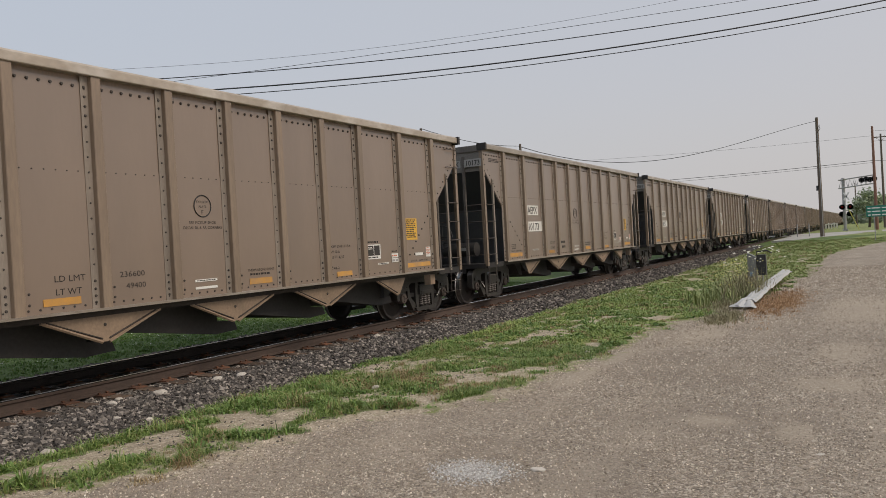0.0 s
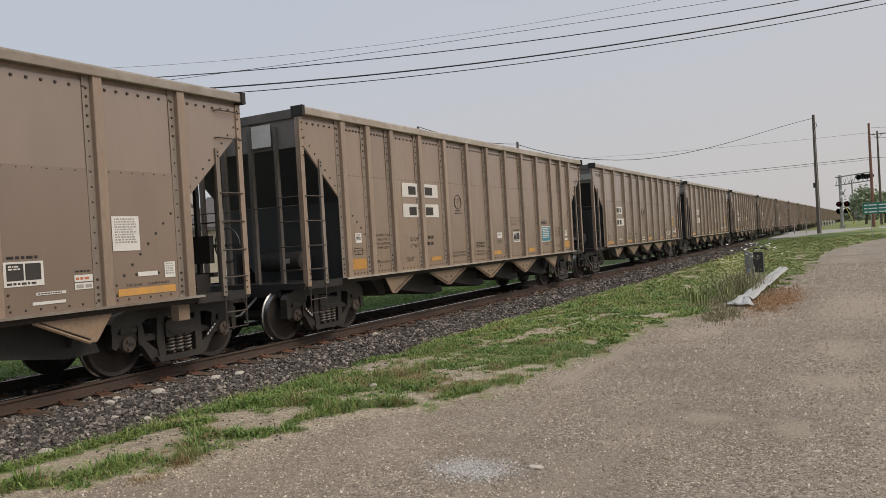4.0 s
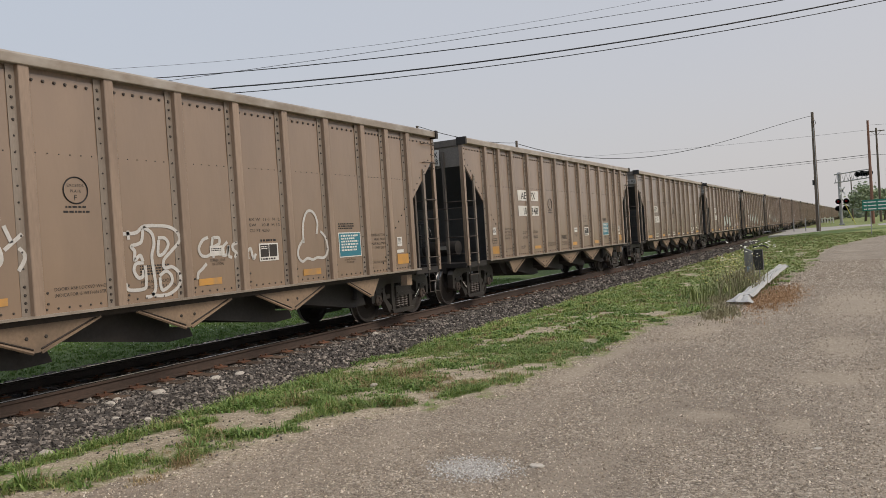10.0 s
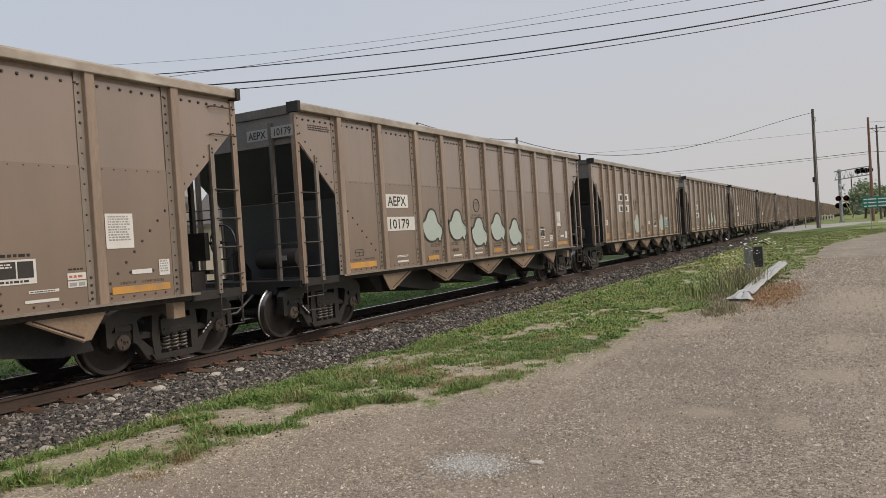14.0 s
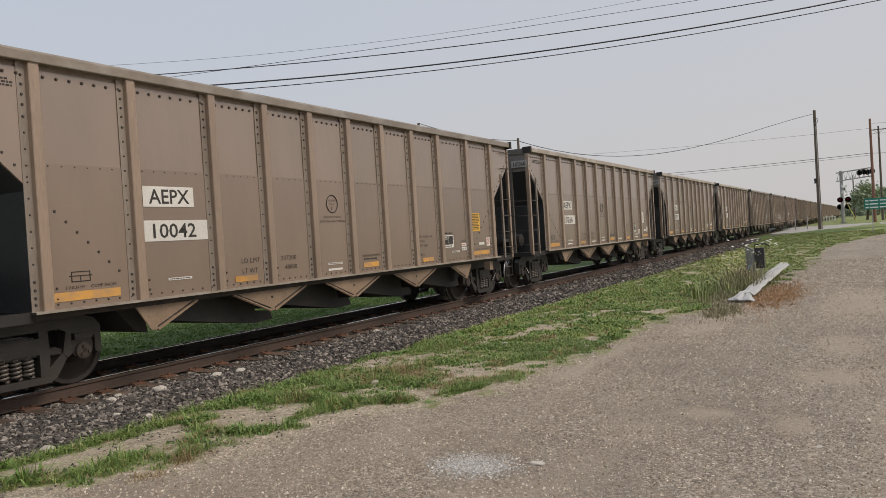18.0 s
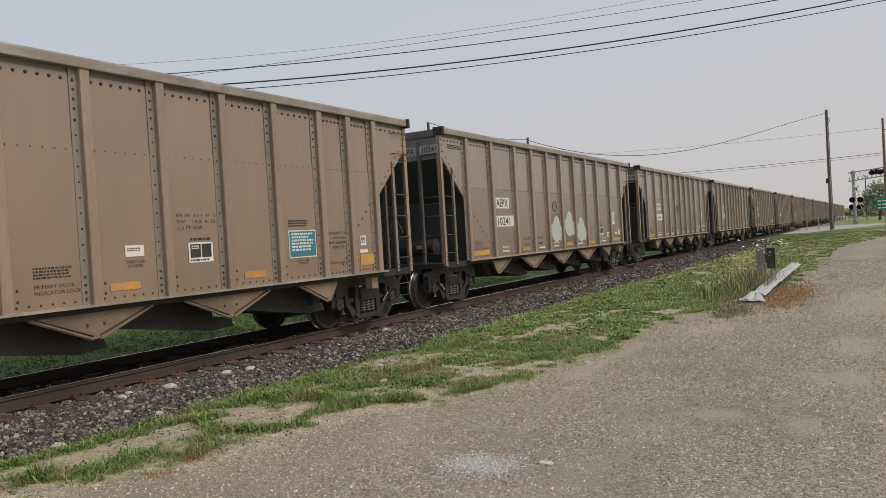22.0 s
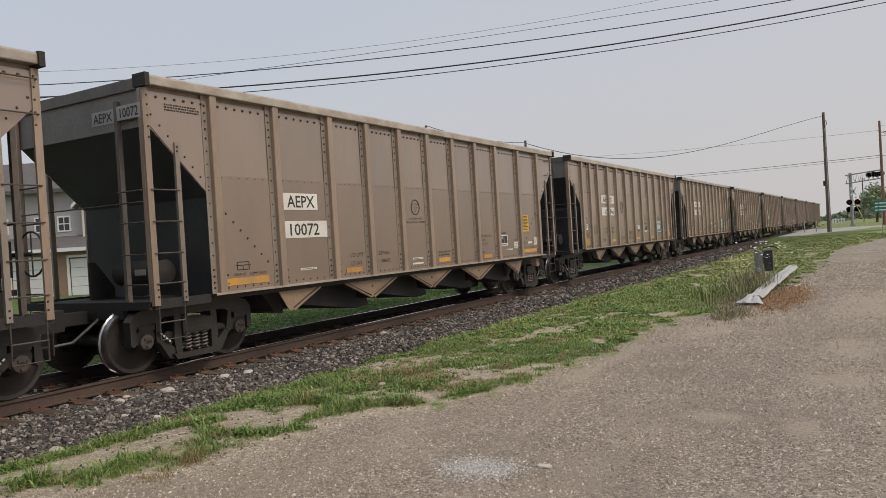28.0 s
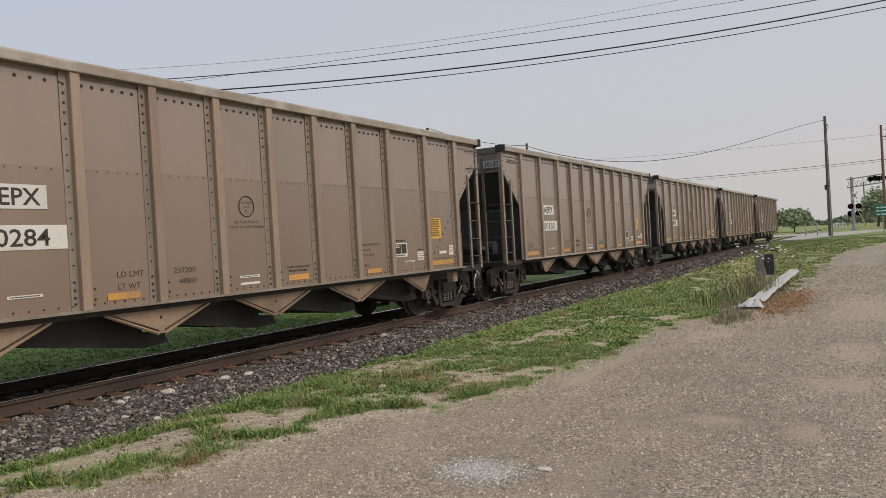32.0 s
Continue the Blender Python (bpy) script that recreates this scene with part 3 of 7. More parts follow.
def ground_material():
    """Lawn, dusty gravel lot and worn verge, told apart by how far a place lies from the lot's edge."""
    m = bpy.data.materials.new("ground_cover")
    m.use_nodes = True
    n, l = m.node_tree.nodes, m.node_tree.links
    b = n["Principled BSDF"]
    b.inputs["Roughness"].default_value = 0.95
    geo = n.new("ShaderNodeNewGeometry")
    att = n.new("ShaderNodeAttribute")
    att.attribute_name = "lot"

    def noise_tex(scale, detail=5.0, rough=0.55):
        t = n.new("ShaderNodeTexNoise")
        t.inputs["Scale"].default_value, t.inputs["Detail"].default_value, t.inputs["Roughness"].default_value = scale, detail, rough
        l.new(geo.outputs["Position"], t.inputs["Vector"])
        return t.outputs["Fac"]

    def ramp(fac, stops):
        r = n.new("ShaderNodeValToRGB")
        r.color_ramp.elements[0].position, r.color_ramp.elements[1].position = stops[0][0], stops[-1][0]
        r.color_ramp.elements[0].color, r.color_ramp.elements[1].color = (*stops[0][1], 1), (*stops[-1][1], 1)
        for p, c in stops[1:-1]:
            e = r.color_ramp.elements.new(p)
            e.color = (*c, 1)
        l.new(fac, r.inputs["Fac"])
        return r.outputs["Color"]

    def mix(fac, a, c):
        x = n.new("ShaderNodeMix")
        x.data_type = "RGBA"
        l.new(fac, x.inputs["Factor"])
        l.new(a, x.inputs[6])
        l.new(c, x.inputs[7])
        return x.outputs[2]

    def math_node(op, a, c):
        x = n.new("ShaderNodeMath")
        x.operation = op
        for i, q in enumerate((a, c)):
            if isinstance(q, (int, float)):
                x.inputs[i].default_value = q
            else:
                l.new(q, x.inputs[i])
        return x.outputs["Value"]

    def cells(scale, stops):
        """Loose chips: each cell of its own shade."""
        t = n.new("ShaderNodeTexVoronoi")
        t.inputs["Scale"].default_value = scale
        l.new(geo.outputs["Position"], t.inputs["Vector"])
        sp = n.new("ShaderNodeSeparateColor")
        l.new(t.outputs["Color"], sp.inputs["Color"])
        return ramp(sp.outputs["Red"], stops), t.outputs["Distance"]

    lawn = mix(noise_tex(1.2), ramp(noise_tex(0.25), [(0.33, (0.125, 0.17, 0.052)), (0.5, (0.215, 0.25, 0.08)), (0.67, (0.33, 0.31, 0.12))]),
               ramp(noise_tex(9), [(0.35, (0.115, 0.16, 0.048)), (0.5, (0.20, 0.245, 0.075)), (0.7, (0.33, 0.31, 0.14))]))
    # lawn beyond the track: a darker copy, the train's shade mixed into it
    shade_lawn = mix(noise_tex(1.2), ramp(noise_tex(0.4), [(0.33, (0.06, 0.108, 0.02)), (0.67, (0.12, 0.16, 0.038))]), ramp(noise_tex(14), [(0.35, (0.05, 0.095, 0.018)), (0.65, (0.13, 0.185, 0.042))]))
    chips, chip_d = cells(44, [(0.0, (0.05, 0.04, 0.03)), (0.25, (0.16, 0.13, 0.098)), (0.65, (0.35, 0.287, 0.218)), (0.88, (0.60, 0.51, 0.405)), (1.0, (0.86, 0.77, 0.65))])
    grit, grit_d = cells(95, [(0.0, (0.085, 0.067, 0.052)), (0.5, (0.29, 0.236, 0.18)), (1.0, (0.64, 0.55, 0.45))])
    dust = ramp(noise_tex(0.9), [(0.35, (0.205, 0.166, 0.126)), (0.5, (0.285, 0.231, 0.175)), (0.66, (0.40, 0.33, 0.255))])
    loose = n.new("ShaderNodeMapRange")
    loose.inputs["From Min"].default_value, loose.inputs["From Max"].default_value = 0.38, 0.6
    l.new(noise_tex(0.55, 6.0, 0.6), loose.inputs["Value"])
    lot = mix(math_node("MULTIPLY", loose.outputs["Result"], 0.42), mix(noise_tex(30, 2.0), chips, grit), dust)
    # wheel tracks and smeared dust, drawn out along the drive
    smear = n.new("ShaderNodeTexNoise")
    smear.inputs["Scale"].default_value, smear.inputs["Detail"].default_value = 1.5, 5.0
    sm = n.new("ShaderNodeMapping")
    sm.inputs["Scale"].default_value, sm.inputs["Rotation"].default_value = (1.0, 0.16, 1.0), (0, 0, radians(12))
    l.new(geo.outputs["Position"], sm.inputs["Vector"])
    l.new(sm.outputs["Vector"], smear.inputs["Vector"])
    tr = n.new("ShaderNodeMapRange")
    tr.inputs["From Min"].default_value, tr.inputs["From Max"].default_value = 0.50, 0.62
    l.new(smear.outputs["Fac"], tr.inputs["Value"])
    lot = mix(math_node("MULTIPLY", tr.outputs["Result"], 0.5), lot, ramp(noise_tex(20), [(0.35, (0.34, 0.28, 0.213)), (0.65, (0.47, 0.395, 0.308))]))
    damp = n.new("ShaderNodeMapRange")
    damp.inputs["From Min"].default_value, damp.inputs["From Max"].default_value = 0.50, 0.68
    l.new(noise_tex(0.42, 4.0), damp.inputs["Value"])
    lot = mix(math_node("MULTIPLY", damp.outputs["Result"], 0.6), lot, ramp(noise_tex(3), [(0.3, (0.20, 0.163, 0.128)), (0.7, (0.28, 0.23, 0.18))]))
    spot = n.new("ShaderNodeAttribute")
    spot.attribute_name = "dust"
    pale = n.new("ShaderNodeMapRange")
    pale.inputs["From Min"].default_value, pale.inputs["From Max"].default_value = 0.25, 0.7
    l.new(math_node("ADD", spot.outputs["Fac"], math_node("MULTIPLY", math_node("SUBTRACT", noise_tex(5, 5.0, 0.6), 0.5), 0.9)), pale.inputs["Value"])
    lot = mix(math_node("MULTIPLY", pale.outputs["Result"], 0.55), lot, ramp(noise_tex(25), [(0.35, (0.37, 0.305, 0.228)), (0.65, (0.51, 0.425, 0.325))]))
    sand = ramp(noise_tex(6), [(0.35, (0.36, 0.295, 0.205)), (0.65, (0.58, 0.485, 0.355))])
    gat = n.new("ShaderNodeAttribute")
    gat.attribute_name = "green"
    sandy = n.new("ShaderNodeMapRange")
    sandy.inputs["From Min"].default_value, sandy.inputs["From Max"].default_value = 0.42, 0.60
    l.new(math_node("ADD", gat.outputs["Fac"], math_node("MULTIPLY", math_node("SUBTRACT", noise_tex(7, 5.0, 0.65), 0.5), 0.5)), sandy.inputs["Value"])
    earth = mix(math_node("MULTIPLY", noise_tex(4.0), 0.8), sand, chips)
    verge = mix(sandy.outputs["Result"], earth, lawn)
    # lot attribute: below 0 verge and lawn, above 0 the lot; its border is ragged
    rag = math_node("ADD", att.outputs["Fac"], math_node("MULTIPLY", math_node("SUBTRACT", noise_tex(2.2, 6.0, 0.65), 0.5), 1.6))
    edge = n.new("ShaderNodeMapRange")
    edge.inputs["From Min"].default_value, edge.inputs["From Max"].default_value = -0.08, 0.12
    l.new(rag, edge.inputs["Value"])
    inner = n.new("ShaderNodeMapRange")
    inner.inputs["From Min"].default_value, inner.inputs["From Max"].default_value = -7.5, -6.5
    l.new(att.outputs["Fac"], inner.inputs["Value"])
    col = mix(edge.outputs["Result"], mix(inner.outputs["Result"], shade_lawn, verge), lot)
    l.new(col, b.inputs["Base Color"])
    bp = n.new("ShaderNodeBump")
    bp.inputs["Strength"].default_value, bp.inputs["Distance"].default_value = 1.0, 0.018
    l.new(math_node("ADD", math_node("MULTIPLY", chip_d, -0.6), noise_tex(40, 4.0, 0.7)), bp.inputs["Height"])
    l.new(bp.outputs["Normal"], b.inputs["Normal"])
    return m


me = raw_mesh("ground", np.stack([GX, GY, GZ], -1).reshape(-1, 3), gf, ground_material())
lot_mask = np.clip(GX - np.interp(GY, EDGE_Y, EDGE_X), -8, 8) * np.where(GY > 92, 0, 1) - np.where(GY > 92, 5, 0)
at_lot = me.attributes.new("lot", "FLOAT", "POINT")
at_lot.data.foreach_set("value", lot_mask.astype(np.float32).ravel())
green = np.full(GX.shape, 0.75)
pick = (GX > 1.8) & (GX < 13) & (GY > 1) & (GY < 50)
green[pick] = green_at(GX[pick], GY[pick])
at_green = me.attributes.new("green", "FLOAT", "POINT")
at_green.data.foreach_set("value", green.astype(np.float32).ravel())
DUST = [(8.63, 7.58, 0.36, 0.27), (9.44, 7.32, 0.2, 0.42), (6.6, 9.4, 0.24, 0.9), (6.7, 11.3, 0.22, 1.0), (9.6, 9.6, 0.5, 0.5), (9.7, 12.0, 0.4, 1.2), (7.5, 14.2, 0.45, 2.0), (9.9, 18.0, 0.9, 3.0)]
spots = sum(np.exp(-((GX - a) / c) ** 2 - ((GY - b) / d) ** 2) for a, b, c, d in DUST)
at_dust = me.attributes.new("dust", "FLOAT", "POINT")
at_dust.data.foreach_set("value", spots.astype(np.float32).ravel())
me.polygons.foreach_set("use_smooth", np.ones(len(me.polygons), dtype=bool))
ground = thing("ground", me, None, "gravel lot and grassy verge beside the railway", "ground", kind="structure")

# road over the tracks
bm = bmesh.new()
for x0, x1 in ((-70, -0.86), (-0.66, 0.66), (0.86, 70)):
    prism(bm, [(x0, 104 + 0.4 * x0), (x1, 104 + 0.4 * x1), (x1, 119 + 0.4 * x1), (x0, 119 + 0.4 * x0)], -0.4, 0.012, "z")
prism(bm, [(1.75, 80.0), (3.7, 80.5), (5.2, 88.0), (9.5, 104.0), (9.5, 107.6), (1.75, 104.6)], -0.4, 0.008, "z")
road = thing("road", bm, M["asphalt"], "pale asphalt road crossing the tracks at grade", "road", kind="structure")

# ---- the track ----
bm = bmesh.new()
prism(bm, [(-3.0, -0.62), (3.0, -0.62), (2.75, -0.33), (1.95, -0.215), (-1.95, -0.215), (-2.75, -0.33)], -80, 104.5, "y")
prism(bm, [(-3.0, -0.62), (3.0, -0.62), (2.75, -0.33), (1.95, -0.215), (-1.95, -0.215), (-2.75, -0.33)], 118, 700, "y")
# bed under the stones coloured near-black so their gaps read as shade
M["bed"] = material("shaded_ballast_bed", (0.055, 0.047, 0.042), (0.02, 0.018, 0.017), rough=0.95, scale=1.2, fine=34, bump=1.0, spread=0.75, bump_dist=0.04)
ballast = thing("ballast", bm, M["bed"], "grey crushed-stone ballast bed under the track", "ballast", kind="structure")

track = thing("railway_track", None, None, "single railway track with rusty rails on wooden ties", "railway track", kind="structure")
RAIL = [(-0.07, -0.178), (0.07, -0.178), (0.07, -0.166), (0.014, -0.148), (0.010, -0.055), (0.036, -0.042), (0.036, -0.008), (0.027, 0.0),
        (-0.027, 0.0), (-0.036, -0.008), (-0.036, -0.042), (-0.010, -0.055), (-0.014, -0.148), (-0.07, -0.166)]
for side in (1, -1):
    bm = bmesh.new()
    prism(bm, [(side * 0.753 + p, q) for p, q in RAIL], -80, 700, "y")
    rail_me = mesh_from("rail", bm, [M["rail"] if side == 1 else M["dark_rail"], M["rail_top"]])
    for f in rail_me.polygons:
        if f.normal.z > 0.5 and f.center.z > -0.005:
            f.material_index = 1
    part("rail", rail_me, None, track, "rusty steel rail with a worn bright head")
bm = bmesh.new()
box(bm, -1.31, 1.31, -0.115, 0.115, -0.36, -0.186)
tie_me = mesh_from("tie", bm, M["tie"], bevel=0.012)
bm = bmesh.new()
box(bm, -0.20, 0.22, -0.10, 0.10, -0.186, -0.170)
for dx, dy in ((-0.1, -0.06), (0.1, 0.06), (0.1, -0.06), (-0.1, 0.06)):
    box(bm, dx - 0.012, dx + 0.012, dy - 0.012, dy + 0.012, -0.172, -0.145)
    box(bm, dx - 0.018, dx + 0.018, dy - 0.018, dy + 0.018, -0.152, -0.143)
plate_me = mesh_from("tie_plate", bm, M["tie_plate"])
rnd = random.Random(7)
for i in range(150):
    y = -2 + i * 0.53
    if y > 99:
        break
    part("tie", tie_me, None, track, at=pose(rnd.uniform(-0.03, 0.03), y, rnd.uniform(-0.008, 0.004), 0, 0, rnd.uniform(-1, 1)))
    if y < 46:
        part("tie_plate", plate_me, None, track, at=pose(0.753, y, 0))
        if y < 24:
            part("tie_plate", plate_me, None, track, at=pose(-0.753, y, 0))


# ---- loose stones and grass ----
def stones(name, pts, sizes, mat, label, category, seed, flat=0.7):
    """Angular stones: squashed, jittered octahedra with cut corners."""
    g = np.random.default_rng(seed)
    base = np.array([(1, 1, 1), (-1, 1, 1), (-1, -1, 1), (1, -1, 1), (1, 1, -1), (-1, 1, -1), (-1, -1, -1), (1, -1, -1)], float) * 0.5
    k = len(pts)
    v = base[None] * (1 + g.uniform(-0.45, 0.25, (k, 8, 3)))
    v = v * sizes[:, None, None] * np.stack([np.ones(k), g.uniform(0.6, 1.0, k), g.uniform(0.5, 0.9, k) * flat], -1)[:, None]
    ang = g.uniform(0, 2 * np.pi, k)
    tilt = g.uniform(-1.0, 1.0, k)
    c, s = np.cos(tilt), np.sin(tilt)
    x, z = v[..., 0] * c[:, None] - v[..., 2] * s[:, None], v[..., 0] * s[:, None] + v[..., 2] * c[:, None]
    c, s = np.cos(ang)[:, None], np.sin(ang)[:, None]
    v = np.stack([x * c - v[..., 1] * s, x * s + v[..., 1] * c, z], -1) + pts[:, None]
    f = np.array([(0, 1, 2, 3), (7, 6, 5, 4), (0, 4, 5, 1), (1, 5, 6, 2), (2, 6, 7, 3), (3, 7, 4, 0)])
    faces = (f[None] + 8 * np.arange(k)[:, None, None]).reshape(-1, 4)
    return thing(name, raw_mesh(name, v.reshape(-1, 3), faces, mat), None, label, category, kind="stuff")


def chips_on(name, pts, sizes, mat, label, category, seed):
    """Small half-buried chips: crooked four-sided points."""
    g = np.random.default_rng(seed)
    k = len(pts)
    a = g.uniform(0, 2 * np.pi, (k, 1)) + np.array([[0, 1.6, 3.2, 4.7]]) + g.uniform(-0.5, 0.5, (k, 4))
    r = sizes[:, None] * g.uniform(0.45, 1.0, (k, 4))
    ring = np.stack([r * np.cos(a), r * np.sin(a), np.full((k, 4), -0.003)], -1)
    top = np.stack([sizes * g.uniform(-0.35, 0.35, k), sizes * g.uniform(-0.35, 0.35, k), sizes * g.uniform(0.5, 1.0, k)], -1)[:, None]
    v = np.concatenate([ring, top], 1) + pts[:, None]
    f = np.array([(0, 1, 4), (1, 2, 4), (2, 3, 4), (3, 0, 4)])
    return thing(name, raw_mesh(name, v.reshape(-1, 3), (f[None] + 5 * np.arange(k)[:, None, None]).reshape(-1, 3), mat), None, label, category, kind="stuff")


def bed_z(x):
    return np.interp(np.abs(x), [0, 1.95, 2.75, 3.0, 3.3], [-0.215, -0.215, -0.33, -0.36, -0.38])


rng = np.random.default_rng(11)
px, py, ps = [], [], []
for y0, y1, dens, s0, s1 in ((2.5, 9, 1250, 0.024, 0.058), (9, 18, 620, 0.03, 0.064), (18, 34, 210, 0.05, 0.09), (34, 60, 70, 0.06, 0.11)):
    k = int((y1 - y0) * 2.35 * dens)
    px.append(rng.uniform(0.84, 3.2, k)); py.append(rng.uniform(y0, y1, k)); ps.append(rng.uniform(s0, s1, k))
k = 9000
px.append(rng.uniform(-3.1, 0.66, k)); py.append(rng.uniform(2.5, 26, k)); ps.append(rng.uniform(0.04, 0.08, k))
px, py, ps = np.concatenate(px), np.concatenate(py), np.concatenate(ps)
keep = (px < 2.55 + 0.45 * rng.random(len(px))) & ~((np.abs(px) < 1.31) & (np.abs(((py + 2) / 0.53) % 1 - 0.5) > 0.28) & (rng.random(len(px)) < 0.78)) & (np.abs(np.abs(px) - 0.753) > 0.09)
px, py, ps = px[keep], py[keep], ps[keep]
stones("ballast_stones", np.stack([px, py, bed_z(px) - 0.014 * (np.abs(px) < 1.45) + ps * rng.uniform(0.0, 0.55, len(px))], -1), ps, M["stone"], "grey angular crushed stones of the track ballast", "ballast stones", 1)

px, py = rng.uniform(2.6, 5.4, 9000), rng.uniform(2.6, 14, 9000)
stony = runs_at(px, py, [(3.68, 4.79, 3.77, 5.34, 0.20), (3.74, 3.42, 3.80, 3.78, 0.12), (3.81, 4.03, 3.97, 4.44, 0.06), (3.88, 7.57, 4.06, 7.69, 0.10), (4.22, 7.73, 4.68, 7.84, 0.08)])
keep = (px < np.interp(py, EDGE_Y, EDGE_X)) & (rng.random(9000) < 0.16 + 0.8 * stony) & (runs_at(px, py, SANDY) < 0.6)
px, py = px[keep], py[keep]
ps = rng.uniform(0.010, 0.030, len(px))
stones("verge_stones", np.stack([px, py, ground_z(px, py) + ps * 0.1], -1), ps, M["stone"], "loose grey stones spilled onto the grassy verge", "loose stones", 5)

# pebbles and chips on the lot
k = 190000
px, py = rng.uniform(3.4, 13.4, k), 2.8 + 32 * rng.random(k) ** 2.3
keep = (px > np.interp(py, EDGE_Y, EDGE_X) - 0.5 * rng.random(k)) & (0.35 + 0.65 * rng.random(k) > sum(np.exp(-((px - a) / c) ** 2 - ((py - b) / d) ** 2) for a, b, c, d in DUST))
px, py = px[keep], py[keep]
ps = rng.uniform(0.006, 0.012, len(px)) * (1 + 0.8 * (rng.random(len(px)) < 0.10)) * np.interp(py, [2, 8, 24, 48], [0.85, 1.25, 2.2, 3.0])
chips_on("lot_pebbles", np.stack([px, py, ground_z(px, py)], -1), ps, M["pebble"], "small pale and brown pebbles strewn over the gravel lot", "pebbles", 2)
k = 60000
px, py = rng.uniform(3.2, 13.5, k), 2.4 + 11 * rng.random(k) ** 1.4
n1 = patchy(px, py, 23.0, 0.7)
keep = (px > np.interp(py, EDGE_Y, EDGE_X) - 0.3 * rng.random(k)) & (n1 + 0.35 * (rng.random(k) - 0.5) > 0.42) & (0.25 + 0.5 * rng.random(k) > sum(np.exp(-((px - a) / c) ** 2 - ((py - b) / d) ** 2) for a, b, c, d in DUST))
px, py = px[keep], py[keep]
ps = rng.uniform(0.008, 0.019, len(px)) * (1 + 0.6 * (rng.random(len(px)) < 0.03))
stones("lot_gravel", np.stack([px, py, ground_z(px, py) + ps * 0.08], -1), ps, M["pebble"], "loose angular tan gravel on the lot", "gravel", 12, flat=0.75)
k = 1900
rr, th = np.sqrt(rng.random(k)) * (0.35 + 0.65 * rng.random(k)), rng.uniform(0, 2 * np.pi, k)
px, py = 7.18 + 0.50 * rr * np.cos(th), 5.36 + 0.40 * rr * np.sin(th)
ps = rng.uniform(0.007, 0.018, k)
stones("white_gravel_patch", np.stack([px, py, ground_z(px, py) + 0.004], -1), ps, M["chalk"], "patch of crushed white gravel on the lot", "gravel patch", 3)


def blades(name, px, py, pz, height, mat, label, category, seed, per=7, width=0.006, spread=0.05, flop=0.6):
    """Tufts of bent grass blades, each a three-point strip."""
    g = np.random.default_rng(seed)
    k = len(px) * per
    bx, by, bz = (np.repeat(a, per) for a in (px, py, pz))
    h = np.repeat(height, per) * g.uniform(0.5, 1.15, k)
    bx, by = bx + g.normal(0, spread, k), by + g.normal(0, spread, k)
    a = g.uniform(0, 2 * np.pi, k)
    lean = g.uniform(0.1, flop, k) * h
    dx, dy = np.cos(a), np.sin(a)
    w = width * g.uniform(0.7, 1.4, k)
    sx, sy = -dy * w, dx * w
    v = np.stack([np.stack([bx - sx, by - sy, bz - 0.01], -1), np.stack([bx + sx, by + sy, bz - 0.01], -1),
                  np.stack([bx + sx * 0.8 + dx * lean * 0.35, by + sy * 0.8 + dy * lean * 0.35, bz + h * 0.6], -1),
                  np.stack([bx - sx * 0.8 + dx * lean * 0.35, by - sy * 0.8 + dy * lean * 0.35, bz + h * 0.6], -1),
                  np.stack([bx + dx * lean, by + dy * lean, bz + h * (1 - 0.25 * lean / h)], -1)], 1)
    o = 5 * np.arange(k)[:, None]
    tri = np.concatenate([o + np.array([[0, 1, 2]]), o + np.array([[0, 2, 3]]), o + np.array([[3, 2, 4]])], 0)
    return thing(name, raw_mesh(name, v.reshape(-1, 3), tri, mat), None, label, category, kind="stuff")


rng = np.random.default_rng(21)
for y0, y1, dens, per, wd, nm in ((2.6, 12, 520, 10, 0.0042, 1), (12, 26, 260, 8, 0.009, 2), (26, 78, 40, 6, 0.02, 3)):
    k = int((y1 - y0) * 7 * dens)
    px, py = rng.uniform(2.3, 9.3 if y0 < 26 else 12.5, k), rng.uniform(y0, y1, k)
    ed = np.interp(py, EDGE_Y, EDGE_X)
    n1 = green_at(px, py)
    keep = (px > 2.5 + 0.45 * rng.random(k) - 0.5 * (n1 - 0.5)) & (px < ed - 0.32 + 1.1 * (n1 - 0.55)) & (rng.random(k) < np.clip((n1 - 0.45) / 0.2, 0, 1) ** 1.3)
    px, py, n1 = px[keep], py[keep], n1[keep]
    hh = (0.022 + 0.20 * np.clip(n1 - 0.5, 0, 0.5)) * np.where(rng.random(len(px)) < 0.12, 2.3, rng.uniform(0.3, 1.5, len(px))) * (1 - 0.5 * smooth_step(6, 11, py)) + 0.01
    dry = rng.random(len(px)) < 0.06 + 0.35 * (patchy(px, py, 17.0, 1.8) > 0.64) + 0.75 * runs_at(px, py, WITHERED)
    blades("verge_grass", px[~dry], py[~dry], ground_z(px, py)[~dry], hh[~dry], (M["blade"], M["mid_blade"], M["far_blade"])[nm - 1], "patchy green grass along the ballast edge", "grass", 40 + nm, per, wd, 0.03, 2.6)
    leafy = (patchy(px, py, 6.2, 1.6) > 0.56) & (rng.random(len(px)) < (0.5 if nm < 3 else 0.04))
    blades("broad_weeds", px[leafy], py[leafy], ground_z(px, py)[leafy], hh[leafy] * 0.7 + 0.02, M["weed"], "low broad-leaved weeds in the verge", "weeds", 45 + nm, per, wd * 2.6, 0.05, 2.2)
    blades("dry_grass", px[dry], py[dry], ground_z(px, py)[dry], hh[dry], M["dry"], "dry tan grass among the green tufts", "dry grass", 50 + nm, per, wd, 0.03, 1.9)

k = 9000
px, py = rng.uniform(2.6, 6.0, k), rng.uniform(3.4, 9.5, k)
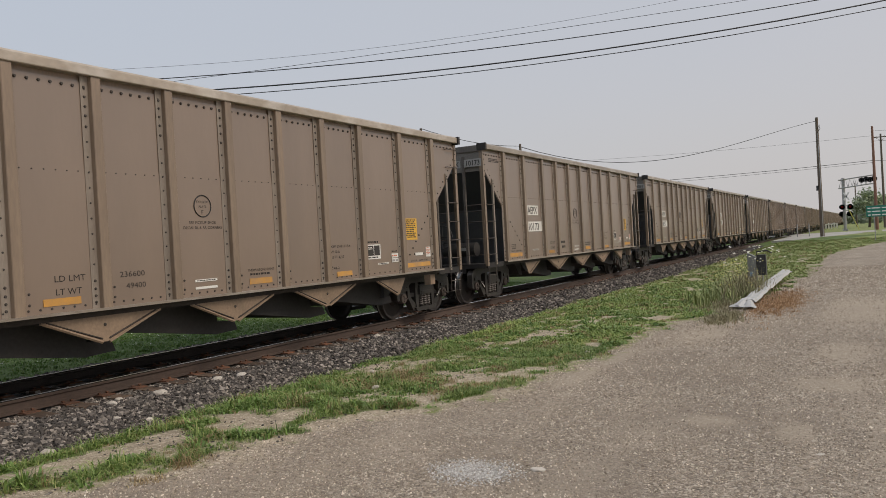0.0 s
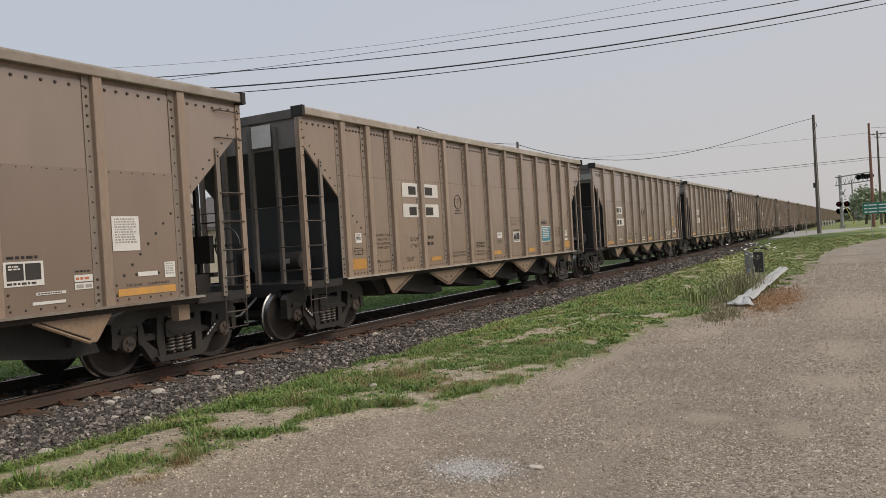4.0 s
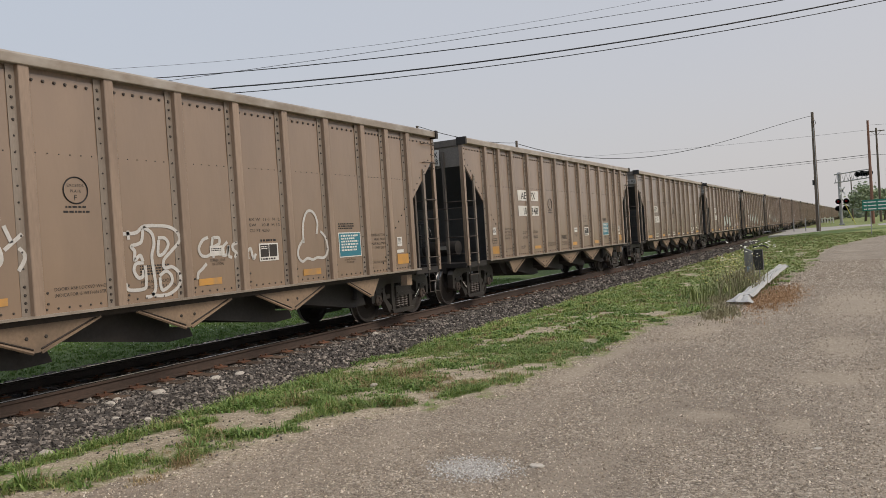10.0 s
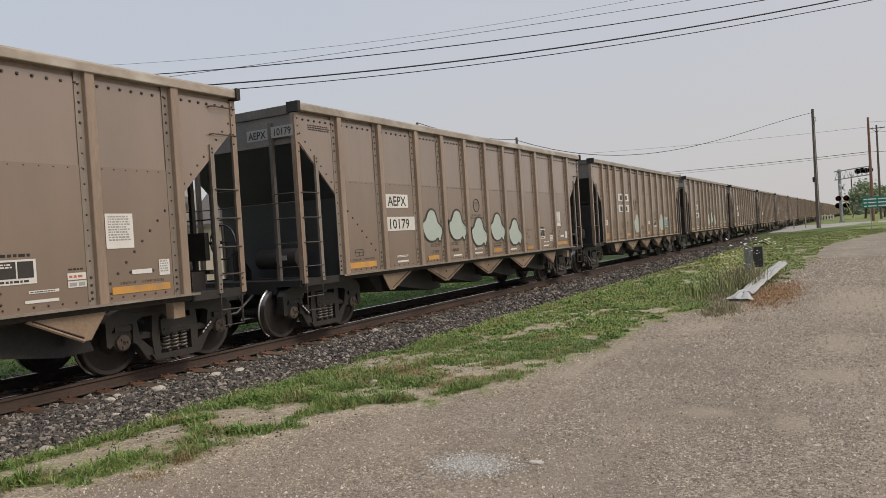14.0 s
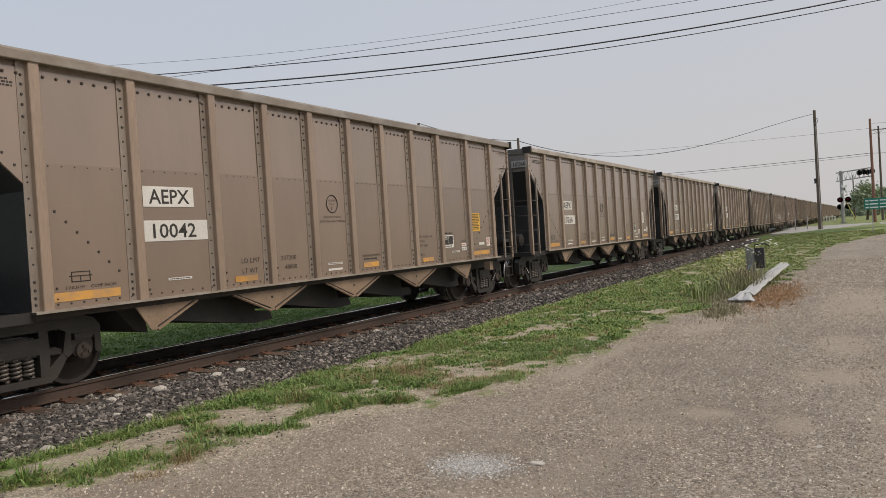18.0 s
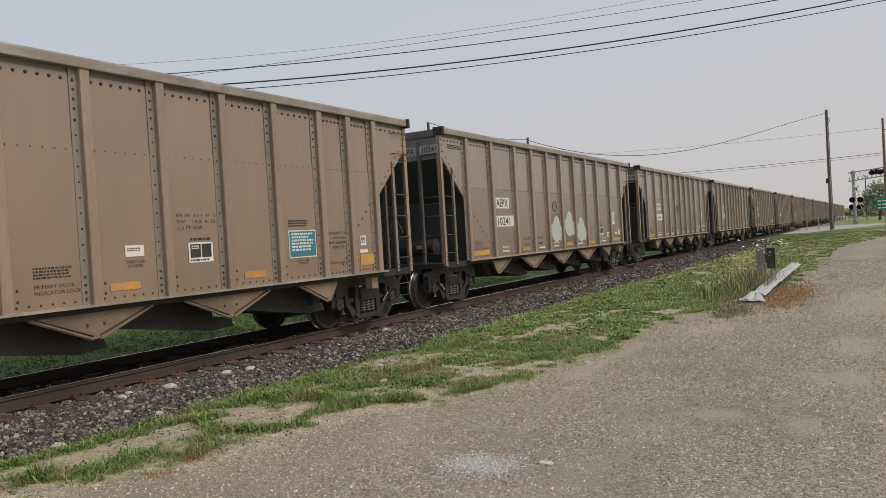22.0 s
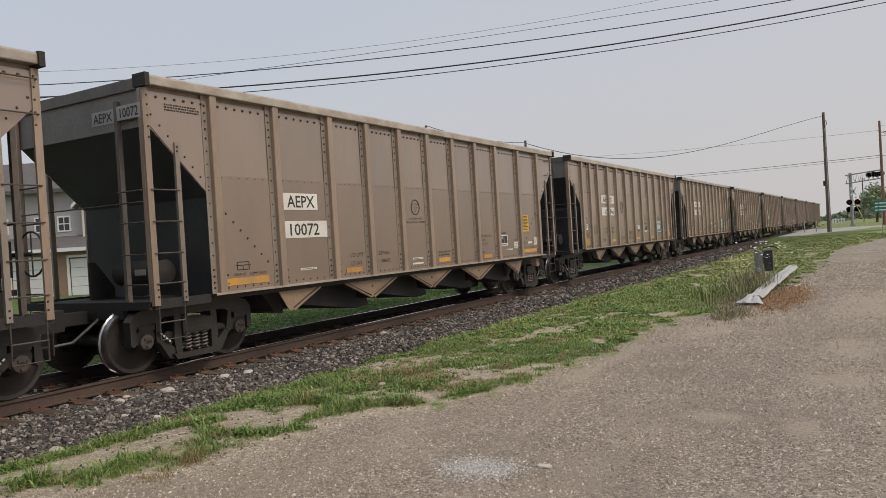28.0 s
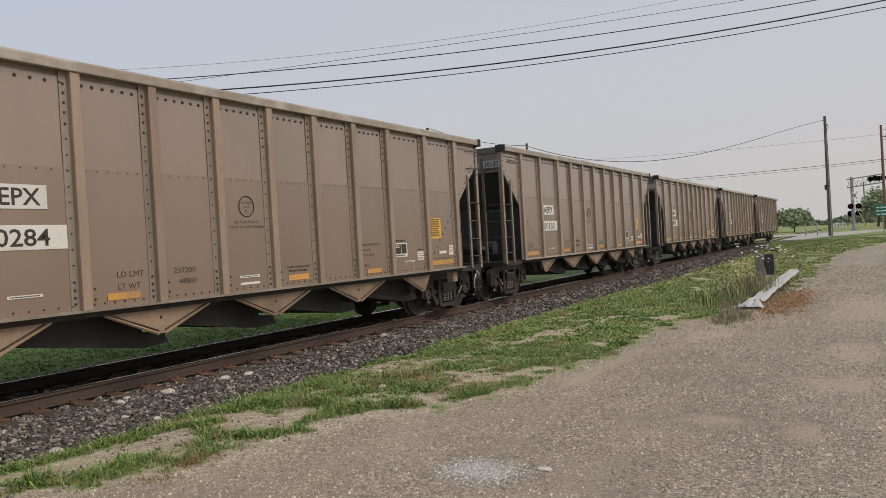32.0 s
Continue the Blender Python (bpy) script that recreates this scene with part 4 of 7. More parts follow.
keep = rng.random(k) < runs_at(px, py, WITHERED) ** 2
px, py = px[keep], py[keep]
blades("dry_grass", px, py, ground_z(px, py), 0.015 + 0.035 * rng.random(len(px)), M["dry"], "withered orange-tan grass patches in the verge", "dry grass", 58, 9, 0.004, 0.04, 2.4)

k = 420
px, py = rng.normal(7.40, 0.15, k), rng.normal(16.4, 0.6, k)
blades("dead_weeds", px, py, ground_z(px, py), 0.03 + 0.12 * rng.random(k) ** 2, M["twig"], "brown dead weeds beside the fallen guard rail", "dead weeds", 59, 6, 0.006, 0.05, 1.6)

# lawn beyond the track
k = 24000
px, py = rng.uniform(-15, -2.85, k), rng.uniform(4, 30, k)
blades("far_lawn", px, py, ground_z(px, py), 0.02 + 0.03 * rng.random(k), M["shade_lawn_blade"], "mown green lawn on the other side of the track", "lawn", 61, 4, 0.011)


def blossoms(name, px, py, pz, size, mat, label, category, seed):
    g = np.random.default_rng(seed)
    k = len(px)
    a = np.linspace(0, 2 * np.pi, 5, endpoint=False)
    ring = np.stack([np.cos(a), np.sin(a), np.zeros(5)], -1)
    v = np.concatenate([np.broadcast_to(ring, (k, 5, 3)), np.broadcast_to(np.array([[[0, 0, 0.6]]]), (k, 1, 3))], 1) * (size * g.uniform(0.6, 1.3, k))[:, None, None]
    v = v + np.stack([px, py, pz], -1)[:, None]
    tri = np.array([(i, (i + 1) % 5, 5) for i in range(5)])
    return thing(name, raw_mesh(name, v.reshape(-1, 3), (tri[None] + 6 * np.arange(k)[:, None, None]).reshape(-1, 3), mat), None, label, category, kind="stuff")


k = 1700
px, py = rng.uniform(3.0, 7.2, k), rng.uniform(9, 40, k)
n1 = patchy(px, py, 9.1, 0.5)
keep = (px < np.interp(py, EDGE_Y, EDGE_X) - 0.6) & (n1 > 0.52)
px, py = px[keep], py[keep]
blossoms("clover_blossoms", px, py, ground_z(px, py) + 0.05 + 0.04 * rng.random(len(px)), 0.010, M["flower"], "small pale clover blossoms in the verge grass", "clover", 71)
px, py = rng.uniform(-14, -3.4, 2600), rng.uniform(5, 30, 2600)
blossoms("lawn_blossoms", px, py, ground_z(px, py) + 0.08, 0.012, M["flower"], "pale clover blossoms in the lawn", "clover", 72)

# single pale rocks on the ballast shoulder
def rock(x, y, s, seed):
    g = random.Random(seed)
    bm = bmesh.new()
    bmesh.ops.create_icosphere(bm, subdivisions=2, radius=s)
    off = Vector((seed * 3.1, seed, 0))
    for v in bm.verts:
        v.co *= 1 + 0.35 * noise.noise(v.co / s * 0.9 + off)
        v.co.z *= 0.62
        v.co.x *= 1.15
    z = float(bed_z(x)) if x < 2.9 else float(ground_z(x, y))
    return thing("rock", bm, M["rock"], "pale limestone rock lying on the ballast" if x < 2.9 else "pale stone lying in the verge", "rock",
                 pose(x, y, z + s * 0.35, 0, 0, g.uniform(0, 360)), group="loose pale rocks")


for i, (x, y, s) in enumerate(((1.62, 6.8, 0.085), (1.55, 6.1, 0.075), (1.60, 7.85, 0.075), (1.72, 8.2, 0.075), (1.25, 12.5, 0.07), (1.35, 6.35, 0.06),
                               (2.65, 4.55, 0.07), (2.5, 5.9, 0.05), (2.2, 5.7, 0.045), (4.7, 11.3, 0.05), (6.1, 11.4, 0.045), (3.6, 9.0, 0.04), (4.35, 8.0, 0.045))):
    rock(x, y, s, i + 1)
for i, (x, y, s) in enumerate(((7.66, 5.57, 0.05), (9.66, 6.68, 0.032), (7.35, 9.0, 0.03))):
    thing("flat_stone", mesh_from("flat_stone", (lambda b: (bmesh.ops.create_icosphere(b, subdivisions=1, radius=s), b)[1])(bmesh.new()), M["rock"]), None,
          "flat pale stone on the gravel lot", "stone", pose(x, y, LOT + 0.008, 0, 0, i * 50) @ Matrix.Diagonal((1.6, 1, 0.35, 1)), group="flat stones on the lot")


# ---- the coal hopper cars ----
HALF = 7.365            # half the length over the top chords
PITCH = 16.18           # car to car
RIBS_A = (0.0, 1.13, 2.27, 3.41, 4.83, 6.17)
RIBS_B = (0.0, 1.13, 2.26, 3.38, 4.52, 5.36, 6.18)
WHEEL_R, TRUCK_Y, AXLE_Y = 0.457, 6.32, 0.889
ON_SIDE = Matrix(((0, 0, 1, 0), (1, 0, 0, 0), (0, 1, 0, 0), (0, 0, 0, 1)))     # flat artwork -> the car's lit side
ON_END = Matrix(((1, 0, 0, 0), (0, 0, -1, 0), (0, 1, 0, 0), (0, 0, 0, 1)))     # flat artwork -> the leading end


def patch(w, h, mat):
    """A thin painted or stuck-on rectangle, lower left corner at the origin."""
    bm = bmesh.new()
    box(bm, 0, w, 0, h, 0, 0.002)
    return mesh_from("patch", bm, mat)


PATCHES = {}


def sticker(car, name, a, z, w, h, mat, x=1.532, label=""):
    key = (w, h, mat.name)
    if key not in PATCHES:
        PATCHES[key] = patch(w, h, mat)
    return part(name, PATCHES[key], None, car, label, at=Matrix.Translation((x, a - HALF, z)) @ ON_SIDE)


TEXTS = {}


def lettering(car, text, a, z, h, mat, x=1.5275, space=1.0, width=None, label=""):
    key = (text, h, mat.name, space)
    if key not in TEXTS:
        cu = bpy.data.curves.new("lettering", "FONT")
        cu.body, cu.size, cu.space_character, cu.resolution_u, cu.offset = text, h / 0.70, space, 2, h * 0.02 if h > 0.1 else 0.0
        ob = bpy.data.objects.new("lettering", cu)
        me = bpy.data.meshes.new_from_object(ob)
        bpy.data.objects.remove(ob)
        me.materials.clear()
        me.materials.append(mat)
        TEXTS[key] = me
    me = TEXTS[key]
    m = Matrix.Translation((x, a - HALF, z)) @ ON_SIDE
    if width:
        ext = max(v.co.x for v in me.vertices) or 1
        m = m @ Matrix.Diagonal((width / ext, 1, 1, 1))
    return tagged(part("lettering", me, None, car, label, at=m), kind="stuff")


def text_bars(car, a, z, w, rows, h, mat, x=1.527):
    """Small print that cannot be read: broken dark bars."""
    key = ("bars", w, rows, h, mat.name)
    if key not in PATCHES:
        g = random.Random(int(w * 1000) + rows)
        bm = bmesh.new()
        for r in range(rows):
            q = 0.0
            while q < w * g.uniform(0.8, 1.0):
                seg = min(g.uniform(0.8, 2.6) * h, w - q)
                if seg <= 0:
                    break
                box(bm, q, q + seg, -r * h * 1.7, -r * h * 1.7 + h, 0, 0.001)
                q += seg + 0.6 * h
        PATCHES[key] = mesh_from("small_print", bm, mat)
    return tagged(part("small_print", PATCHES[key], None, car, at=Matrix.Translation((x, a - HALF, z)) @ ON_SIDE), kind="stuff")


def join_print(car):
    """All small stencilled print of a car as one part of many letters."""
    bm = bmesh.new()
    old = [o for o in car.children if o.name.split(".")[0] in ("lettering", "small_print", "pictogram") and o.data.materials[0] == M["faint"]]
    for o in old:
        n0 = len(bm.verts)
        bm.from_mesh(o.data)
        bm.verts.ensure_lookup_table()
        bmesh.ops.transform(bm, matrix=o.matrix_basis, verts=bm.verts[n0:])
    for o in old:
        bpy.data.objects.remove(o)
    me = bpy.data.meshes.new("stencilled_print")
    bm.to_mesh(me)
    bm.free()
    me.materials.append(M["faint"])
    tagged(part("stencilled_print", me, None, car, "small black stencilled lettering"), kind="stuff")


def rivet_rows(bm, rows, x, out=1, r=0.017, h=0.014):
    """Six-sided bolt heads at (y, z) on the plane x."""
    for y, z in rows:
        lo = [bm.verts.new((x, y + r * math.cos(k * math.pi / 3), z + r * math.sin(k * math.pi / 3))) for k in range(6)]
        hi = [bm.verts.new((x + out * h, y + 0.65 * r * math.cos(k * math.pi / 3), z + 0.65 * r * math.sin(k * math.pi / 3))) for k in range(6)]
        bm.faces.new(hi)
        for k in range(6):
            bm.faces.new((lo[k], lo[(k + 1) % 6], hi[(k + 1) % 6], hi[k]))


def wheelset_mesh():
    bm = bmesh.new()
    full = [(-1.118, 0.03), (-1.118, 0.082), (-1.105, 0.108), (-1.0, 0.112), (-0.99, 0.085), (-0.86, 0.085), (-0.855, 0.13), (-0.80, 0.17), (-0.755, 0.375), (-0.80, 0.395), (-0.812, 0.445), (-0.80, WHEEL_R),
            (-0.705, WHEEL_R + 0.003), (-0.69, 0.482), (-0.662, 0.48), (-0.66, 0.40), (-0.715, 0.37), (-0.745, 0.18), (-0.66, 0.14), (-0.64, 0.085)]
    mats = [2, 2, 2, 2, 0, 0, 0, 0, 0, 0, 0, 1, 1, 0, 0, 0, 0, 0, 0]
    prof = full + [(-x, r) for x, r in full[::-1]]
    lathe_x(bm, prof, 26, mats + [0] + mats[::-1])
    for s in (1, -1):
        for k in range(3):
            a = 2 * math.pi * k / 3
            y, z = 0.06 * math.cos(a), 0.06 * math.sin(a)
            n0 = len(bm.faces)
            tube(bm, [(s * 1.11, y, z), (s * 1.14, y, z)], 0.02)
            bm.faces.ensure_lookup_table()
            for f in bm.faces[n0:]:
                f.material_index = 2
    return mesh_from("wheelset", bm, [M["wheel"], M["tread"], M["cap"]], smooth=True)


def side_frame_mesh():
    """Cast truck side frame in the (y, z) plane, 0.15 m thick, with spring window and lightening holes left open."""
    bm = bmesh.new()
    t0, t1 = -0.075, 0.075
    prism(bm, [(-0.60, 0.775), (0.60, 0.775), (0.58, 0.93), (-0.58, 0.93)], t0, t1)
    prism(bm, [(-0.40, 0.13), (0.40, 0.13), (0.46, 0.215), (-0.46, 0.215)], t0 - 0.04, t1 + 0.045)
    for s in (1, -1):
        # shoulder over the bearing, jaw legs, column beside the springs, sloping tension member
        prism(bm, [(s * 0.575, 0.772), (s * 0.72, 0.70), (s * 1.00, 0.68), (s * 1.10, 0.60), (s * 1.145, 0.62), (s * 1.15, 0.76), (s * 1.06, 0.87), (s * 0.90, 0.925), (s * 0.575, 0.932)], t0, t1)
        prism(bm, [(s * 1.055, 0.64), (s * 1.145, 0.66), (s * 1.15, 0.44), (s * 1.10, 0.40), (s * 1.055, 0.44)], t0, t1)
        prism(bm, [(s * 0.655, 0.735), (s * 0.725, 0.72), (s * 0.725, 0.44), (s * 0.665, 0.40), (s * 0.60, 0.46)], t0, t1)
        prism(bm, [(s * 0.60, 0.47), (s * 0.70, 0.46), (s * 0.50, 0.16), (s * 0.40, 0.13), (s * 0.38, 0.28)], t0, t1 - 0.008)
        prism(bm, [(s * 0.285, 0.20), (s * 0.39, 0.20), (s * 0.42, 0.42), (s * 0.40, 0.79), (s * 0.285, 0.79)], t0 - 0.01, t1 + 0.012)
        prism(bm, [(s * 0.40, 0.46), (s * 0.60, 0.46), (s * 0.60, 0.52), (s * 0.50, 0.56), (s * 0.40, 0.54)], t0 + 0.02, t1 - 0.03)
        prism(bm, [(s * 0.889 + 0.16 * math.cos(q), 0.52 + 0.17 * math.sin(q)) for q in np.linspace(0, 2 * math.pi, 14, endpoint=False)], t0, t1 - 0.03)
        box(bm, t0 - 0.02, t1 + 0.02, s * 0.889 - 0.13, s * 0.889 + 0.13, 0.615, 0.69)
    box(bm, t0 - 0.02, t1 + 0.05, -0.28, 0.28, 0.50, 0.70)
    box(bm, t0 - 0.02, t1 + 0.065, -0.24, 0.24, 0.545, 0.575)
    return mesh_from("side_frame", bm, M["cast"], bevel=0.018)


def spring_mesh():
    bm = bmesh.new()
    pts = [(0.052 * math.cos(a), 0.052 * math.sin(a), 0.015 + 0.25 * a / (2 * math.pi * 5)) for a in np.linspace(0, 2 * math.pi * 5, 41)]
    tube(bm, pts, 0.0185, 5)
    return mesh_from("spring", bm, M["coil"], smooth=True)


SHARED = {}


def truck(car, y0):
    if not SHARED:
        SHARED["wheelset"], SHARED["frame"], SHARED["spring"] = wheelset_mesh(), side_frame_mesh(), spring_mesh()
        bm = bmesh.new()
        prism(bm, [(-1.0, 0.46), (1.0, 0.46), (1.0, 0.60), (0.5, 0.68), (-0.5, 0.68), (-1.0, 0.60)], -0.22, 0.22, "y")
        for s in (1, -1):
            prism(bm, [(-0.25, 0.47), (0.25, 0.47), (0.22, 0.72), (-0.22, 0.72)], *sorted((s * 0.80, s * 1.10)))
        SHARED["bolster"] = mesh_from("bolster", bm, M["cast"], bevel=0.02)
        bm = bmesh.new()
        for q in (-0.36, 0.36):
            box(bm, -0.70, 0.70, q - 0.04, q + 0.04, 0.30, 0.38)
        SHARED["brake"] = mesh_from("brake_beam", bm, M["under"])
        for s in (1, -1):
            bm = bmesh.new()
            prism(bm, [(s * p, q) for p, q in ((-0.72, 0.56), (-0.69, 0.59), (-0.47, 0.40), (-0.50, 0.37))], 1.105, 1.125)
            n0 = len(bm.faces)
            for k in range(4):
                c, d = -0.675 + 0.048 * k, 0.548 - 0.041 * k
                prism(bm, [(s * (c - 0.012), d), (s * (c + 0.006), d + 0.018), (s * (c + 0.034), d - 0.006), (s * (c + 0.016), d - 0.024)], 1.126, 1.128)
            bm.faces.ensure_lookup_table()
            for f in bm.faces[n0:]:
                f.material_index = 1
            SHARED["lever", s] = mesh_from("brake_lever", bm, [M["under"], M["white"]])
    tr = part("truck", SHARED["bolster"], None, car, "cast steel two-axle truck", at=pose(0, y0, 0))
    for s in (1, -1):
        part("side_frame", SHARED["frame"], None, tr, at=pose(s * 1.02, 0, 0))
        for dy in (-0.155, 0.0, 0.155) if s == 1 else ():
            part("spring", SHARED["spring"], None, tr, "coil spring", at=pose(s * 1.07, dy, 0.215))
        part("wheelset", SHARED["wheelset"], None, tr, "steel wheels on an axle, polished treads", at=pose(0, s * AXLE_Y, WHEEL_R))
    part("brake_beam", SHARED["brake"], None, tr)
    part("brake_lever", SHARED["lever", -1 if y0 > 0 else 1], None, tr, "brake lever with a white-lettered tag")
    return tr


def hopper_car(kind):
    """One open-top aluminium coal hopper; its leading end is at -y, its lettered side at +x."""
    ribs = sorted({s * r for r in (RIBS_A if kind == "A" else RIBS_B) for s in (1, -1)})
    car = thing("hopper_car", None, None, "tan open-top coal hopper car with ribbed sides", "hopper car", group="coal hopper cars of one train")
    seam = 2.80 if kind == "A" else 3.0
    diag_in, zt, pt = HALF - 1.10, 4.016, 3.945
    rv = bmesh.new()
    # side panels
    for i, (a, b) in enumerate(zip([-HALF + 0.06] + ribs, ribs + [HALF - 0.06])):
        first, last = i == 0, i == len(ribs)
        for side in (1, -1):
            if side == -1 and not (first or last):
                continue
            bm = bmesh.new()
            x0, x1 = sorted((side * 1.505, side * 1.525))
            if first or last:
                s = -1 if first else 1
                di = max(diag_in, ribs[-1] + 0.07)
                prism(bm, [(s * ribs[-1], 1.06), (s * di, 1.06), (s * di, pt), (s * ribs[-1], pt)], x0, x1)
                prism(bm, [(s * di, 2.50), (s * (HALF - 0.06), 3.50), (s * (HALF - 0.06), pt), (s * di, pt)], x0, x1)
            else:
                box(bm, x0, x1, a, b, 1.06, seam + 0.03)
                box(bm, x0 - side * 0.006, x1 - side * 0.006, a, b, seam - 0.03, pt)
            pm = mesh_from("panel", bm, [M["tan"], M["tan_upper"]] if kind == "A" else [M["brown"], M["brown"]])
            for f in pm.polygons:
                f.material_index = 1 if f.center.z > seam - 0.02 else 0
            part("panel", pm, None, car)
        if not (first or last):
            nb = 7
            rivet_rows(rv, [(a + (b - a) * (k + 0.9) / (nb + 0.8), 3.875) for k in range(nb)], 1.518, r=0.024, h=0.022)
            rivet_rows(rv, [(a + (b - a) * (k + 0.9) / (nb + 0.8), 1.115) for k in range(nb)], 1.524, r=0.016)
            rivet_rows(rv, [(a + (b - a) * (k + 0.8) / 7.6, seam) for k in range(7)], 1.524, r=0.009)
        else:
            s = -1 if first else 1
            rivet_rows(rv, [(s * (HALF - 0.22 - 0.16 * k), 3.875) for k in range(6)], 1.524, r=0.023, h=0.022)
            rivet_rows(rv, [(s * (HALF - 0.12 - 0.135 * k), 3.62 - 0.138 * k) for k in range(8)], 1.524, r=0.019)
    bm = bmesh.new()
    box(bm, -1.525, -1.505, ribs[0], ribs[-1], 1.06, zt)
    part("panel", bm, M["tan"], car)
    for side in (1, -1):
        bm = bmesh.new()
        box(bm, *sorted((side * 1.47, side * 1.50)), -HALF + 0.06, HALF - 0.06, 3.90, 4.012)
        part("roof_rail_web", bm, M["rib_dark"], car)
    # ribs
    bm = bmesh.new()
    prism(bm, [(1.524, -0.18), (1.532, -0.18), (1.532, -0.075), (1.592, -0.068), (1.60, -0.06), (1.60, 0.06), (1.592, 0.068), (1.532, 0.073), (1.532, 0.09), (1.524, 0.09)], 1.06, zt, "z")
    rib_me = mesh_from("rib", bm, [M["rib"], M["flange"]])
    for f in rib_me.polygons:
        if f.center.x < 1.536:
            f.material_index = 1
    for y in ribs:
        part("rib", rib_me, None, car, at=pose(0, y, 0))
        rivet_rows(rv, [(y - 0.128, 1.62 + 0.195 * k) for k in range(9)], 1.532, r=0.014, h=0.012)
        rivet_rows(rv, [(y - 0.128, z) for z in (3.86, 3.75, 3.63, 3.51, 3.37, 1.14, 1.22, 1.31, 1.41)], 1.532, r=0.02, h=0.016)
        rivet_rows(rv, [(y + 0.15, z) for z in (1.18, 1.31)], 1.525, r=0.018)
    bm = bmesh.new()
    for y in ribs:
        box(bm, -1.60, -1.524, y - 0.055, y + 0.055, 1.06, zt)
    part("rib", bm, M["rib"], car)["kind"] = "stuff"
    # chords and sills
    for side in (1, -1):
        bm = bmesh.new()
        prism(bm, [(side * 1.47, 4.012), (side * 1.618, 4.012), (side * 1.625, 4.022), (side * 1.625, 4.125), (side * 1.612, 4.15), (side * 1.59, 4.158), (side * 1.47, 4.158)], -HALF, HALF, "y")
        part("top_chord", bm, M["chord"], car, "worn tan top chord")
        bm = bmesh.new()
        prism(bm, [(side * 1.50, 0.955), (side * 1.515, 0.955), (side * 1.515, 1.03), (side * 1.64, 1.03), (side * 1.64, 1.06), (side * 1.50, 1.06)], -HALF + 1.0, HALF - 1.0, "y")
        sill_me = mesh_from("side_sill", bm, [M["chord"], M["dark_line"]])
        # faces under the sill's lip are coloured dark to draw its shadow
        for f in sill_me.polygons:
            f.material_index = 1 if f.center.z < 1.032 else 0
        part("side_sill", sill_me, None, car)
    # ends
    for e in (-1, 1):
        bm = bmesh.new()
        prism(bm, [(-1.47, 3.975), (1.47, 3.975), (1.47, 4.13), (-1.47, 4.13)], e * (HALF - 0.12), e * HALF, "y")
        part("end_chord", bm, M["post_paint"], car)
        bm = bmesh.new()
        box(bm, -1.5, 1.5, min(e * (HALF - 0.06), e * (HALF - 0.04)), max(e * (HALF - 0.06), e * (HALF - 0.04)), 3.46, 3.975)
        part("end_sheet", bm, M["end_plate"], car, "grimy grey end sheet")
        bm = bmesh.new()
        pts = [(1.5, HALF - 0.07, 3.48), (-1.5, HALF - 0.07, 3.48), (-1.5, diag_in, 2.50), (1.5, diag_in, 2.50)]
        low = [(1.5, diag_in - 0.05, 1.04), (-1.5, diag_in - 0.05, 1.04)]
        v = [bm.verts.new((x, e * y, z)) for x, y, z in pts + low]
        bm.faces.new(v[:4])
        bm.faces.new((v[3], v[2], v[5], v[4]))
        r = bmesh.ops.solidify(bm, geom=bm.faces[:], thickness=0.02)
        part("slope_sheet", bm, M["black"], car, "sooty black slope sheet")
        for side in (1, -1):
            bm = bmesh.new()
            c0, c1 = sorted((e * (HALF - 0.075), e * (HALF + 0.02)))
            box(bm, *sorted((side * 1.51, side * 1.545)), c0, c1, 0.98, 3.975)
            q0, q1 = sorted((e * (HALF - 0.02), e * (HALF + 0.025)))
            box(bm, *sorted((side * 1.445, side * 1.508)), q0, q1, 0.98, 3.975)
            post = part("corner_post", bm, M["rib"], car, "tan corner post with bolts")
            bm = bmesh.new()
            box(bm, *sorted((side * 1.40, side * 1.66)), *sorted((e * (HALF - 0.03), e * (HALF + 0.045))), 3.985, 4.165)
            part("corner_cap", bm, M["under"], car)
            bm = bmesh.new()
            box(bm, *sorted((side * 1.505, side * 1.55)), *sorted((e * (HALF - 0.55), e * (HALF - 0.475))), 1.0, 3.26)
            stile = part("ladder_stile", bm, M["flange"], car)
            bm = bmesh.new()
            box(bm, *sorted((side * 0.925, side * 0.99)), *sorted((e * (HALF - 0.05), e * (HALF + 0.02))), 1.0, 3.86)
            endpost = part("end_post", bm, M["post_paint"], car)
            if kind == "B":
                bm = bmesh.new()
                box(bm, *sorted((side * 0.30, side * 0.39)), *sorted((e * (HALF - 0.05), e * (HALF + 0.02))), 1.0, 3.86)
                part("end_post", bm, M["post_paint"], car)
            if side == 1:
                rivet_rows(rv, [(e * (HALF - 0.05), z) for z in (1.1, 1.2, 3.3, 3.45, 3.6, 3.75, 3.88)], 1.545, r=0.016)
                rivet_rows(rv, [(e * (HALF - 0.51), z) for z in (3.14, 3.2, 1.06, 1.14)], 1.55, r=0.016)
            for k, z in enumerate((1.28, 1.70, 2.14, 2.58)):
                if side == 1:
                    bm = bmesh.new()
                    tube(bm, [(1.56, e * (HALF - 0.03), z), (1.575, e * (HALF - 0.25), z), (1.56, e * (HALF - 0.51), z)], 0.011)
                    part("rung", bm, M["bar"], stile)
                    bm = bmesh.new()
                    tube(bm, [(1.45, e * (HALF + 0.05), z), (0.95, e * (HALF + 0.05), z)], 0.011)
                    part("rung", bm, M["bar"], endpost)
            if side == 1:
                for z in (3.42, 3.84):
                    if e == 1:
                        bm = bmesh.new()
